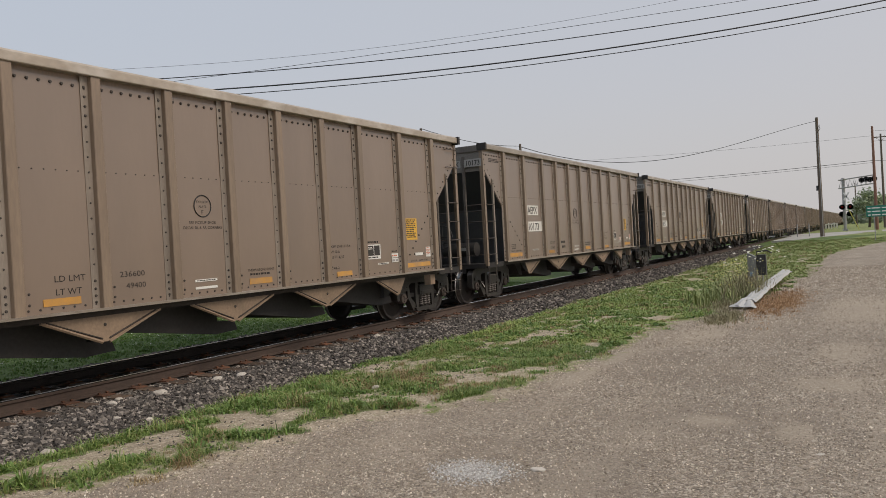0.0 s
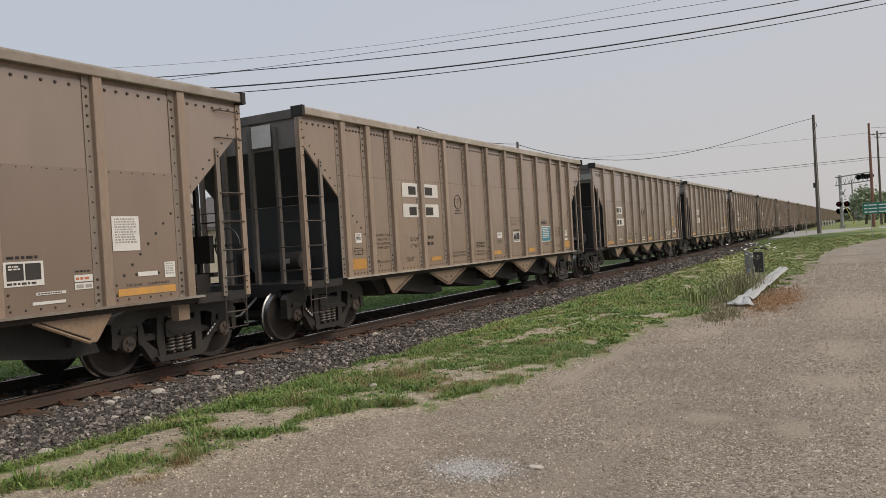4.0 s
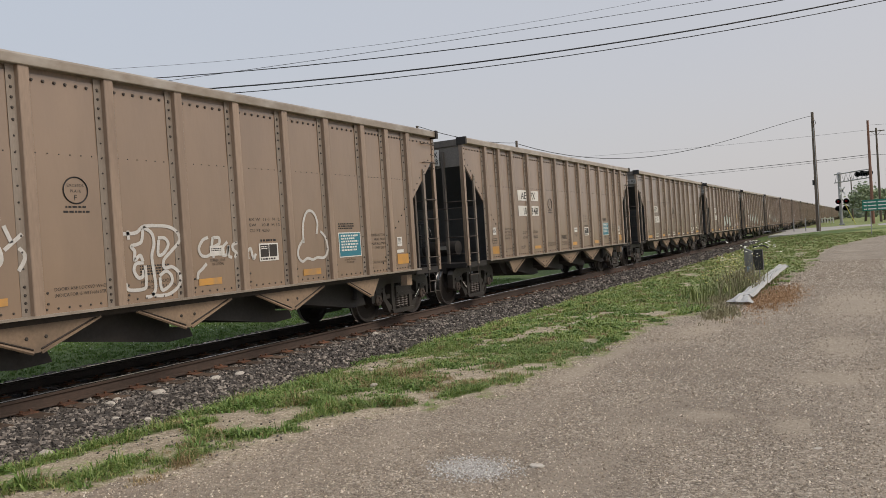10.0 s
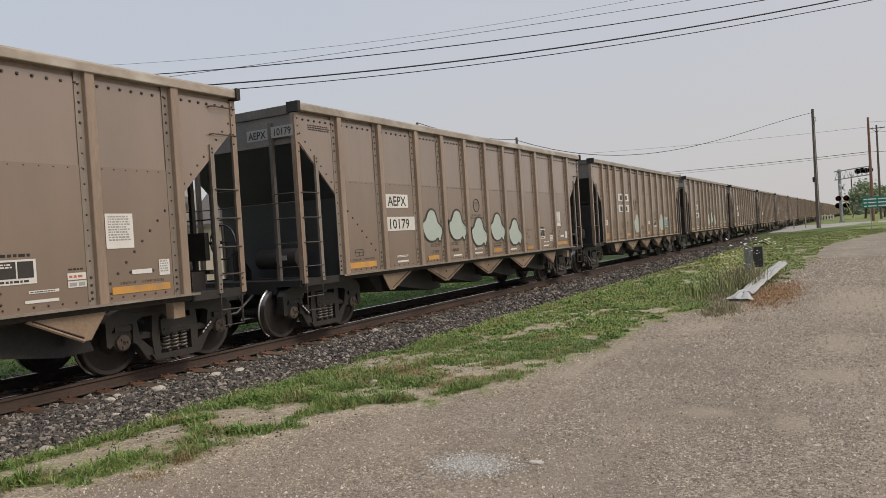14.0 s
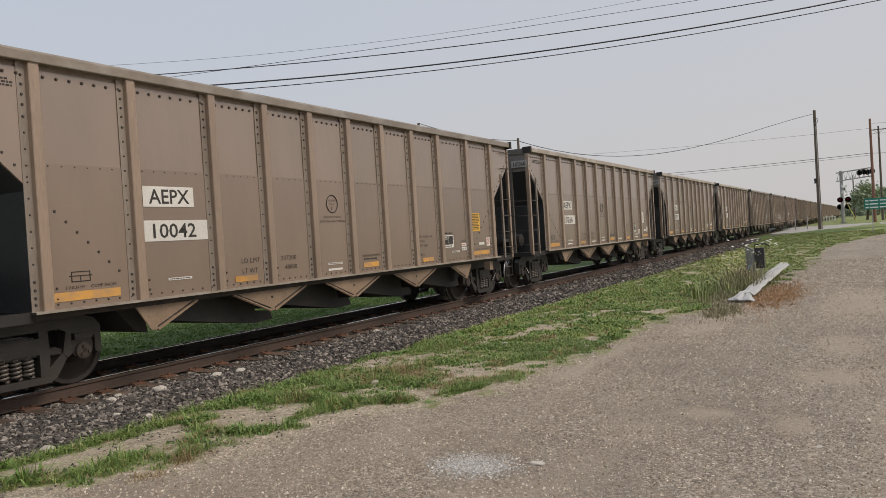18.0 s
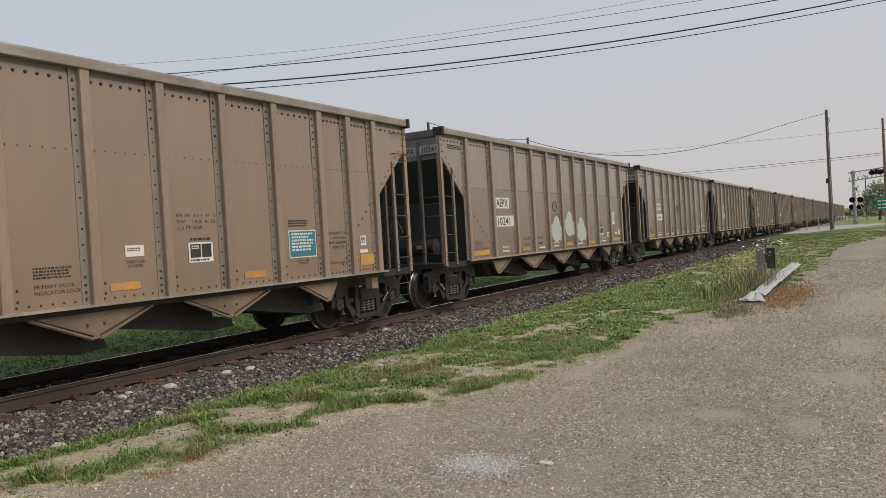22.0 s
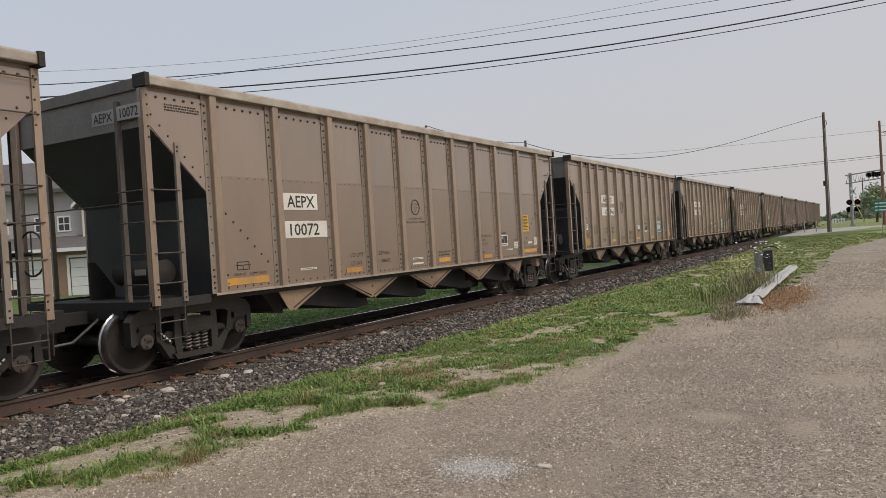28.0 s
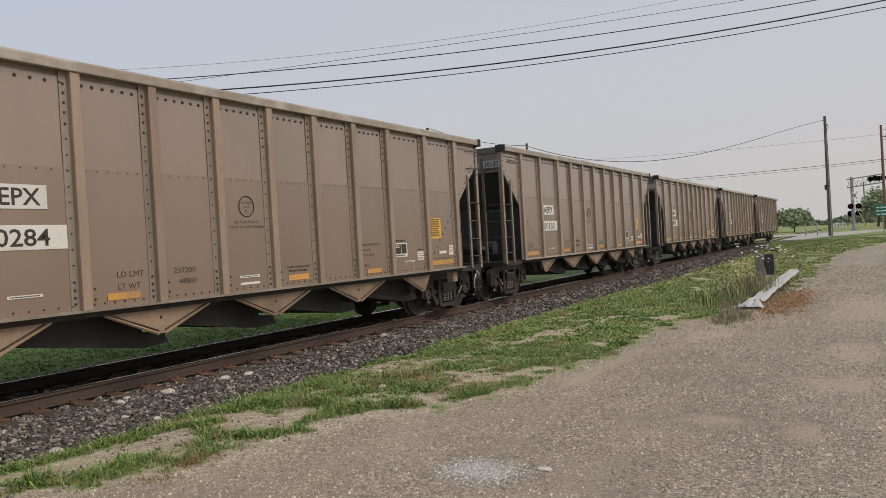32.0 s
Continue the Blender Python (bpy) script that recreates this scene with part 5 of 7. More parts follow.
                        tube(bm, [(1.53, e * (HALF - 0.02), z), (1.60, e * (HALF - 0.04), z), (1.60, e * (HALF - 0.50), z), (1.53, e * (HALF - 0.52), z)], 0.011)
                        part("grab_iron", bm, M["bar"], car)
            # sill step
            bm = bmesh.new()
            ya, yb = e * (HALF - 0.06), e * (HALF - 0.50)
            tube(bm, [(side * 1.52, ya, 1.0), (side * 1.52, ya, 0.50), (side * 1.52, yb, 0.50), (side * 1.52, yb, 1.0)], 0.012)
            tube(bm, [(side * 1.52, ya, 0.74), (side * 1.52, yb, 0.74)], 0.012)
            part("sill_step", bm, M["bar"], car)
        # platform, end sill, coupler, hose
        bm = bmesh.new()
        y0, y1 = sorted((e * (HALF + 0.05), e * (HALF - 1.15)))
        box(bm, -1.48, 1.48, y0, y1, 0.97, 1.03)
        y0, y1 = sorted((e * (HALF + 0.06), e * (HALF - 0.02)))
        box(bm, -1.48, 1.48, y0, y1, 0.93, 1.04)
        box(bm, -0.9, 0.9, y0, y1, 0.80, 0.93)
        for side in (1, -1):
            y0, y1 = sorted((e * HALF, e * (HALF - 1.05)))
            box(bm, *sorted((side * 1.46, side * 1.52)), y0, y1, 0.93, 1.06)
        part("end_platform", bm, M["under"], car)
        bm = bmesh.new()
        y0, y1 = sorted((e * (HALF - 0.3), e * (HALF + 0.52)))
        box(bm, -0.10, 0.10, y0, y1, 0.74, 0.92)
        prism(bm, [(-0.19, e * (HALF + 0.44)), (0.13, e * (HALF + 0.44)), (0.18, e * (HALF + 0.60)), (0.10, e * (HALF + 0.76)), (-0.03, e * (HALF + 0.70)), (-0.04, e * (HALF + 0.62)), (-0.19, e * (HALF + 0.70))], 0.68, 0.98, "z")
        part("coupler", bm, M["under"], car, bevel=0.015)
        bm = bmesh.new()
        tube(bm, [(0.33, e * (HALF + 0.02), 0.82), (0.33, e * (HALF + 0.2), 0.70), (0.30, e * (HALF + 0.45), 0.52), (0.24, e * (HALF + 0.70), 0.50)], 0.025)
        part("air_hose", bm, M["blackmetal"], car)
        truck(car, e * TRUCK_Y)
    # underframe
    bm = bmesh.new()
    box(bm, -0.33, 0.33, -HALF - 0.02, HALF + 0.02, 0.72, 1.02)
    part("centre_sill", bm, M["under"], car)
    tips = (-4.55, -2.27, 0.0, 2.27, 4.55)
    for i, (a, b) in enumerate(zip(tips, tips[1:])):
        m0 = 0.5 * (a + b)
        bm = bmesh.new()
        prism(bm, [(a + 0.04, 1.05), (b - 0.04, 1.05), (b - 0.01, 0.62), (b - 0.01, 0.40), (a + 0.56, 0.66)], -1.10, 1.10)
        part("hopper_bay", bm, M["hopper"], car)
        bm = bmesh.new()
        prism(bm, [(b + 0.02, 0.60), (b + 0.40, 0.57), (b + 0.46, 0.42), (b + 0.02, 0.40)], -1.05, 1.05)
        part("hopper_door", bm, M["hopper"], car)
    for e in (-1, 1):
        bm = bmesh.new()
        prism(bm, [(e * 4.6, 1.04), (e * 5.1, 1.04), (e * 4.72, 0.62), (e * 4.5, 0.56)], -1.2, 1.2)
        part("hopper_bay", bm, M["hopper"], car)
    for side in (1, -1):
        x0, x1 = sorted((side * 1.48, side * 1.50))
        for tp in tips:
            bm = bmesh.new()
            if abs(tp) < 4:
                prism(bm, [(tp - 0.86, 0.958), (tp + 0.86, 0.958), (tp + 0.06, 0.62), (tp - 0.06, 0.62)], x0, x1)
                edges = [((tp - 0.86, 0.95), (tp - 0.05, 0.615)), ((tp + 0.86, 0.95), (tp + 0.05, 0.615))]
            else:
                s = 1 if tp < 0 else -1
                prism(bm, [(tp - s * 0.36, 0.958), (tp + s * 0.70, 0.958), (tp - s * 0.02, 0.62), (tp - s * 0.12, 0.62)], x0, x1)
                edges = [((tp + s * 0.70, 0.95), (tp - s * 0.02, 0.615))]
            for (ya, za), (yb, zb) in edges:
                tube(bm, [(side * 1.50, ya, za), (side * 1.50, yb, zb)], 0.022, 5)
            n0 = len(bm.faces)
            for (ya, za), (yb, zb) in edges:
                d = 1 if yb > ya else -1
                tube(bm, [(side * 1.503, ya + d * 0.07, za - 0.002), (side * 1.503, yb + d * 0.0, zb + 0.045)], 0.012, 4)
            bm.faces.ensure_lookup_table()
            for f in bm.faces[n0:]:
                f.material_index = 1
            part("hopper_gusset", mesh_from("hopper_gusset", bm, [M["gusset"], M["dark_line"]]), None, car)
            if side == 1 and abs(tp) < 4:
                rivet_rows(rv, [(tp, 0.84)] if kind == "A" else [(tp - 0.12, 0.80), (tp + 0.12, 0.80)], 1.50, r=0.025)
    part("bolts", rv, M["rivet"], car, "rows of dark bolt heads")["kind"] = "stuff"
    # inside: sloped floor ridges and far wall liner
    bm = bmesh.new()
    for tp in tips[1:-1]:
        prism(bm, [(tp - 0.8, 1.06), (tp + 0.8, 1.06), (tp, 1.9)], -1.5, 1.5)
    part("floor_ridges", bm, M["black"], car)
    # air tank, brake cylinder and brake wheel on the trailing end, tank on the leading end
    bm = bmesh.new()
    lathe_x(bm, [(-0.55, 0.05), (-0.5, 0.19), (0.5, 0.19), (0.55, 0.05)], 18)
    tank = part("air_tank", bm, M["under"], car, "near-black air reservoir", at=pose(0.35, -HALF + 0.75, 1.42), smooth=True)
    bm = bmesh.new()
    box(bm, 0.05, 0.30, -0.196, -0.19, -0.03, 0.06)
    part("tank_label", bm, M["end_mark"], tank, "grimy pale label")
    bm = bmesh.new()
    prism(bm, [(0.0, 1.03), (0.42, 1.03), (0.42, 1.20), (0.10, 1.62), (0.0, 1.62)], -0.72, -0.66)
    part("tank_bracket", bm, M["under"], car, at=pose(0, -HALF + 0.55, 0))
    bm = bmesh.new()
    box(bm, -0.28, 0.28, -0.2, 0.2, 0.0, 0.55)
    box(bm, 0.40, 0.48, -0.25, 0.25, 0.0, 0.75)
    part("brake_valve", bm, M["under"], car, at=pose(-0.3, HALF - 0.7, 1.03), bevel=0.03)
    bm = bmesh.new()
    pts = [(0.28 * math.cos(a), 0, 0.28 * math.sin(a)) for a in np.linspace(0, 2 * math.pi, 19)]
    tube(bm, pts, 0.014, 5)
    for a in (0, 1.57, 3.14, 4.71):
        tube(bm, [(0, 0, 0), (0.28 * math.cos(a), 0, 0.28 * math.sin(a))], 0.01, 5)
    part("brake_wheel", bm, M["blackmetal"], car, "black spoked brake wheel", at=pose(0.98, HALF + 0.13, 1.78))
    bm = bmesh.new()
    box(bm, 0.44, 0.86, HALF - 0.14, HALF - 0.05, 1.50, 1.95)
    for x in (0.10, 0.52):
        box(bm, x, x + 0.07, HALF - 0.12, HALF - 0.05, 1.03, 3.55 if x > 0.3 else 3.0)
    prism(bm, [(0.05, 1.03), (0.13, 1.03), (0.30, 1.90), (0.23, 1.90)], HALF - 0.2, HALF - 0.14, "y")
    box(bm, 0.05, 0.92, HALF - 0.13, HALF - 0.05, 1.28, 1.35)
    box(bm, 0.46, 0.80, HALF - 0.40, HALF - 0.12, 1.03, 1.33)
    tube(bm, [(0.66, HALF - 0.05, 1.78), (0.98, HALF + 0.13, 1.78)], 0.03)
    tube(bm, [(0.0, HALF - 0.02, 2.16), (0.95, HALF - 0.02, 2.16)], 0.013)
    part("brake_stand", bm, M["under"], car, "near-black brake gear stand", bevel=0.008)
    bm = bmesh.new()
    for z in (1.28, 1.70, 2.14, 2.58):
        tube(bm, [(-1.45, HALF + 0.05, z), (-0.95, HALF + 0.05, z)], 0.011)
        tube(bm, [(-1.56, HALF - 0.03, z), (-1.56, HALF - 0.51, z)], 0.011)
    part("rungs", bm, M["bar"], car)["kind"] = "stuff"
    bm = bmesh.new()
    tube(bm, [(1.28, HALF + 0.02, 1.0), (1.30, HALF + 0.1, 0.96), (0.4, HALF + 0.22, 0.93), (0.1, HALF + 0.5, 0.96)], 0.014)
    tube(bm, [(1.28, HALF + 0.05, 0.95), (1.32, HALF + 0.12, 0.8), (1.32, HALF + 0.12, 0.52)], 0.014)
    part("uncoupling_lever", bm, M["under"], car)
    bm = bmesh.new()
    tube(bm, [(1.45, -HALF - 0.04, 2.42), (-1.45, -HALF - 0.04, 2.42)], 0.011)
    part("grab_iron", bm, M["bar"], car)
    bm = bmesh.new()
    box(bm, 1.3, 1.46, HALF - 1.35, HALF - 1.15, 0.72, 0.94)
    part("bracket", bm, M["gusset"], car)
    # stencils and reflectors common to the kind
    ink = M["faint"]

    def pictogram(a, z):
        bm = bmesh.new()
        for y0, y1, z0, z1 in ((0, 0.26, 0, 0.012), (0, 0.26, 0.12, 0.132), (0.0, 0.012, 0, 0.13), (0.25, 0.262, 0, 0.13), (0.12, 0.132, 0, 0.08), (-0.03, 0.29, 0.07, 0.082)):
            box(bm, y0, y1, z0, z1, 0, 0.001)
        tagged(part("pictogram", bm, ink, car, at=Matrix.Translation((1.528, a - HALF, z)) @ ON_SIDE), kind="stuff")

    def plate_ring(a, z, r):
        bm = bmesh.new()
        tube(bm, [(r * math.cos(q), r * math.sin(q), 0) for q in np.linspace(0, 2 * math.pi, 33)], 0.0095, 4)
        part("stencil_ring", bm, ink, car, at=Matrix.Translation((1.53, a - HALF, z)) @ ON_SIDE)
        lettering(car, "EXCEEDS", a - 0.115, z + 0.045, 0.035, ink, width=0.23)
        lettering(car, "PLATE", a - 0.075, z - 0.025, 0.035, ink, width=0.15)
        lettering(car, "F", a - 0.03, z - 0.125, 0.07, ink)

    def decal(a, z, w, h):
        sticker(car, "routing_decal", a, z, w, h, M["white"], label="black and white routing decal")
        for q, v in ((0.07, 0.42), (0.53, 0.40)):
            sticker(car, "routing_decal", a + q * w, z + 0.24 * h, v * w, 0.68 * h, M["ink"], x=1.5345)
        text_bars(car, a + 0.12 * w, z + 0.78 * h, 0.3 * w, 2, 0.018, M["white"], x=1.537)
        text_bars(car, a + 0.07 * w, z + 0.07 * h, 0.8 * w, 1, 0.026, M["ink"], x=1.5345)
        text_bars(car, a + 0.05, z + h + 0.03, 0.8 * w, 1, 0.035, ink)

    if kind == "A":
        sticker(car, "reflector_strip", 1.28, 1.145, 0.94, 0.11, M["orange"], label="amber reflector strip")
        lettering(car, "2 INCH HF", 1.45, 1.285, 0.042, ink, width=0.27)
        lettering(car, "COMP SHOES", 1.80, 1.285, 0.042, ink, width=0.37)
        pictogram(1.54, 1.37)
        text_bars(car, 0.35, 3.78, 0.70, 3, 0.022, ink)
        lettering(car, "LD LMT", 4.42, 1.43, 0.078, ink, width=0.42)
        lettering(car, "LT WT", 4.43, 1.27, 0.078, ink, width=0.35)
        plate_ring(6.80, 2.39, 0.16)
        lettering(car, "SEE PICKUP SHOE", 6.53, 2.125, 0.042, ink, width=0.51)
        lettering(car, "DECAL BL & AR CORNERS", 6.42, 2.05, 0.042, ink, width=0.74)
        lettering(car, "THERMALBOND PAINT", 7.65, 1.36, 0.042, ink, width=0.60)
        text_bars(car, 7.70, 1.30, 0.48, 1, 0.03, ink)
        sticker(car, "reflector_strip", 7.68, 1.155, 0.51, 0.095, M["orange"])
        lettering(car, "EXW 10-8 H 13-6", 9.73, 1.665, 0.052, ink, width=0.64)
        lettering(car, "EW 10-8", 9.73, 1.565, 0.052, ink, width=0.30)
        lettering(car, "CU FT 4257", 9.73, 1.465, 0.052, ink, width=0.43)
        lettering(car, "IL 48-2", 9.73, 1.27, 0.045, ink, width=0.27)
        sticker(car, "reflector_strip", 9.92, 1.13, 0.46, 0.09, M["orange"])
        decal(10.88, 1.40, 0.48, 0.29)
        sticker(car, "paper_label", 11.25, 1.278, 0.38, 0.034, M["white"])
        text_bars(car, 11.27, 1.288, 0.34, 1, 0.014, ink, x=1.5345)
        sticker(car, "paper_label", 11.75, 1.40, 0.25, 0.085, M["white"])
        text_bars(car, 11.77, 1.425, 0.2, 1, 0.03, M["red_label"], x=1.5345)
        sticker(car, "paper_label", 11.75, 1.305, 0.25, 0.08, M["white"])
        text_bars(car, 11.77, 1.32, 0.21, 1, 0.045, M["end_mark"], x=1.5345)
        text_bars(car, 11.77, 1.52, 0.24, 1, 0.022, ink)
        sticker(car, "reflector_strip", 12.36, 1.16, 0.93, 0.095, M["orange"])
        lettering(car, "2 INCH HF", 12.49, 1.28, 0.036, ink, width=0.25)
        lettering(car, "COMP SHOES", 12.83, 1.28, 0.036, ink, width=0.36)
        sticker(car, "small_plate", 12.68, 1.405, 0.32, 0.06, M["white"], label="small white plate on two bolts")
        extra = bmesh.new()
        rivet_rows(extra, [(1.38 + 0.141 * k - HALF, 2.25 - 0.13 * k) for k in range(7)] + [(13.29 - 0.137 * k - HALF, 2.26 - 0.138 * k) for k in range(7)]
                   + [(12.66 - HALF, 1.435), (13.02 - HALF, 1.435)], 1.525, r=0.022)
    else:
        sticker(car, "reflector_strip", 1.31, 1.19, 0.48, 0.20, M["orange"], label="amber reflector block")
        pictogram(1.42, 1.47)
        sticker(car, "paper_label", 1.46, 1.70, 0.20, 0.19, M["white"])
        text_bars(car, 1.48, 1.85, 0.15, 5, 0.014, ink, x=1.5345)
        for a in (2.13, 12.06):
            for q, (words, off, w) in enumerate((("RADIANT THAW", 0.0, 0.58), ("HEAT ONLY", 0.09, 0.40), ("MAX ALUMINUM", -0.02, 0.62), ("TEMP 250\u00b0 F", 0.08, 0.42))):
                lettering(car, words, a + off, 1.81 - 0.086 * q, 0.052, ink, width=w)
            lettering(car, "2 INCH HF COMP SHOES", a - 0.02, 1.27, 0.04, ink, width=0.61)
        lettering(car, "LD LMT", 3.44, 1.68, 0.082, ink, width=0.40)
        lettering(car, "LT WT", 3.45, 1.53, 0.082, ink, width=0.35)
        lettering(car, "STAND CLEAR", 3.24, 1.30, 0.042, ink, width=0.35)
        lettering(car, "OF DOORS", 3.28, 1.245, 0.042, ink, width=0.26)
        sticker(car, "reflector_strip", 4.30, 1.21, 0.47, 0.09, M["orange"])
        plate_ring(5.71, 2.56, 0.165)
        text_bars(car, 5.56, 2.34, 0.32, 1, 0.025, ink)
        text_bars(car, 5.53, 2.28, 0.38, 1, 0.025, ink)
        lettering(car, "DOORS ARE LOCKED WHEN", 5.34, 1.325, 0.042, ink, width=0.74)
        lettering(car, "INDICATOR IS WITHIN STRIPE", 5.34, 1.25, 0.042, ink, width=0.78)
        text_bars(car, 6.58, 1.54, 0.52, 4, 0.022, ink)
        lettering(car, "PRIMARY DOOR", 6.58, 1.31, 0.046, ink, width=0.52)
        lettering(car, "INDICATOR LOCK", 6.58, 1.235, 0.046, ink, width=0.60)
        sticker(car, "paper_label", 7.83, 1.63, 0.29, 0.15, M["white"])
        text_bars(car, 7.86, 1.73, 0.22, 2, 0.016, ink, x=1.5345)
        lettering(car, "STAND CLEAR", 7.83, 1.54, 0.042, ink, width=0.30)
        lettering(car, "OF DOORS", 7.86, 1.485, 0.042, ink, width=0.24)
        sticker(car, "reflector_strip", 7.58, 1.20, 0.45, 0.10, M["orange"])
        lettering(car, "EX W  11-1  H  2-8", 8.69, 2.15, 0.048, ink, width=0.80)
        lettering(car, "EW    10-8  H 13-2", 8.69, 2.06, 0.048, ink, width=0.80)
        lettering(car, "CU FT 4200", 8.69, 1.97, 0.048, ink, width=0.46)
        decal(8.87, 1.49, 0.45, 0.29)
        sticker(car, "reflector_strip", 9.93, 1.18, 0.48, 0.11, M["orange"])
        sticker(car, "notice_label", 10.98, 1.44, 0.70, 0.47, M["white"], label="teal notice label with a white border")
        sticker(car, "notice_label", 11.0, 1.46, 0.66, 0.43, M["teal"], x=1.5345)
        text_bars(car, 11.05, 1.83, 0.54, 6, 0.032, M["white"], x=1.537)
        text_bars(car, 11.0, 2.06, 0.55, 3, 0.025, ink)
        lettering(car, "STAND CLEAR", 11.14, 1.375, 0.036, ink, width=0.34)
        lettering(car, "OF DOORS", 11.19, 1.325, 0.036, ink, width=0.25)
        sticker(car, "reflector_strip", 12.96, 1.20, 0.42, 0.21, M["orange"])
        sticker(car, "paper_label", 12.98, 1.58, 0.18, 0.19, M["white"])
        text_bars(car, 13.0, 1.73, 0.13, 5, 0.014, ink, x=1.5345)
        sticker(car, "small_plate", 12.95, 1.44, 0.25, 0.065, M["white"])
        extra = bmesh.new()
        rivet_rows(extra, [(1.3 + 0.125 * k - HALF, 2.35 - 0.12 * k) for k in range(5)] + [(2.15 + 0.06 * k - HALF, 1.42 - 0.1 * k) for k in range(3)] + [(13.35 - 0.13 * k - HALF, 2.36 - 0.13 * k) for k in range(5)]
                   + [(12.72 - 0.1 * k - HALF, 1.6 - 0.115 * k) for k in range(4)], 1.525, r=0.021)
    part("bolts", extra, M["rivet"], car)["kind"] = "stuff"
    join_print(car)
    return car


def mark_car(car, kind, digits, weights):
    """White plates with the reporting mark, and the stencilled weights; digits None: cannot be read, left as bars."""
    if kind == "A":
        sticker(car, "marking_plate", 2.66, 2.315, 0.88, 0.285, M["plate"], label="white plate with black lettering")
        sticker(car, "marking_plate", 2.65, 1.835, 1.12, 0.29, M["plate"], label="white plate with black digits")
        if digits:
            lettering(car, "AEPX", 2.76, 2.36, 0.20, M["ink"], x=1.5355, width=0.70)
            lettering(car, digits, 2.73, 1.88, 0.20, M["ink"], x=1.5355, width=0.82)
        else:
            text_bars(car, 2.76, 2.365, 0.62, 1, 0.18, M["ink"], x=1.5355)
            text_bars(car, 2.76, 1.885, 0.72, 1, 0.18, M["ink"], x=1.5355)
        if weights:
            lettering(car, weights[0], 5.33, 1.43, 0.075, M["faint"], width=0.39)
            lettering(car, weights[1], 5.42, 1.275, 0.075, M["faint"], width=0.31)
        else:
            text_bars(car, 5.33, 1.43, 0.38, 1, 0.07, M["faint"])
            text_bars(car, 5.42, 1.275, 0.30, 1, 0.07, M["faint"])
        part("end_marking_plate", END_PLATE, None, car, at=Matrix.Translation((1.0, -HALF - 0.024, 3.58)) @ ON_END)
        part("end_marking_plate", END_PLATE, None, car, at=Matrix.Translation((0.36, -HALF - 0.024 + 0.06, 3.58)) @ ON_END)
        if digits:
            for text, x, y in (("AEPX", 0.40, -HALF + 0.03), (digits, 1.04, -HALF - 0.029)):
                ob = lettering(car, text, 0, 0, 0.13, M["ink"], width=0.42)
                ext = max(v.co.x for v in ob.data.vertices)
                ob.matrix_basis = Matrix.Translation((x, y, 3.615)) @ ON_END @ Matrix.Diagonal((0.42 / ext, 1, 1, 1))
    else:
        for a, w in ((3.23, 0.62), (4.13, 0.62)):
            sticker(car, "marking_plate", a, 2.64, w, 0.30, M["plate"], label="white plate with black lettering")
            sticker(car, "marking_plate", a, 2.195, w, 0.295, M["plate"], label="white plate with black digits")
        if digits:
            lettering(car, "AE", 3.46, 2.69, 0.20, M["ink"], x=1.5355, width=0.37)
            lettering(car, "PX", 4.15, 2.69, 0.20, M["ink"], x=1.5355, width=0.36)
            lettering(car, digits[:2], 3.56, 2.24, 0.20, M["ink"], x=1.5355, width=0.26)
            lettering(car, digits[2:], 4.15, 2.24, 0.20, M["ink"], x=1.5355, width=0.54)
        else:
            for a, w in ((3.48, 0.3), (4.17, 0.34)):
                text_bars(car, a, 2.69, w, 1, 0.18, M["ink"], x=1.5355)
                text_bars(car, a, 2.24, w, 1, 0.18, M["ink"], x=1.5355)
        if weights:
            lettering(car, weights[0], 4.15, 1.68, 0.08, M["faint"], width=0.42)
            lettering(car, weights[1], 4.21, 1.53, 0.08, M["faint"], width=0.36)
        else:
            text_bars(car, 4.10, 1.71, 0.36, 1, 0.07, M["faint"])
            text_bars(car, 4.14, 1.57, 0.3, 1, 0.07, M["faint"])
        part("end_marking_plate", END_PLATE_B, None, car, at=Matrix.Translation((0.42, -HALF - 0.024, 3.52)) @ ON_END)
        if digits:
            for text, z in (("AEPX", 3.73), (digits, 3.56)):
                ob = lettering(car, text, 0, 0, 0.13, M["ink"], width=0.38)
                ext = max(v.co.x for v in ob.data.vertices)
                ob.matrix_basis = Matrix.Translation((0.46, -HALF - 0.029, z)) @ ON_END @ Matrix.Diagonal((0.38 / ext, 1, 1, 1))


END_PLATE, END_PLATE_B = patch(0.50, 0.20, M["end_mark"]), patch(0.46, 0.40, M["plate"])


BLOB = [(0.0, 0.64), (0.03, 0.50), (0.07, 0.30), (0.17, 0.13), (0.30, 0.03), (0.45, 0.0), (0.60, 0.02), (0.74, 0.09), (0.79, 0.02), (0.87, 0.0), (0.92, 0.12), (1.0, 0.26), (0.98, 0.42), (0.88, 0.52),
        (0.78, 0.63), (0.73, 0.80), (0.65, 0.94), (0.50, 1.0), (0.36, 0.95), (0.26, 0.80), (0.18, 0.68), (0.08, 0.62)]


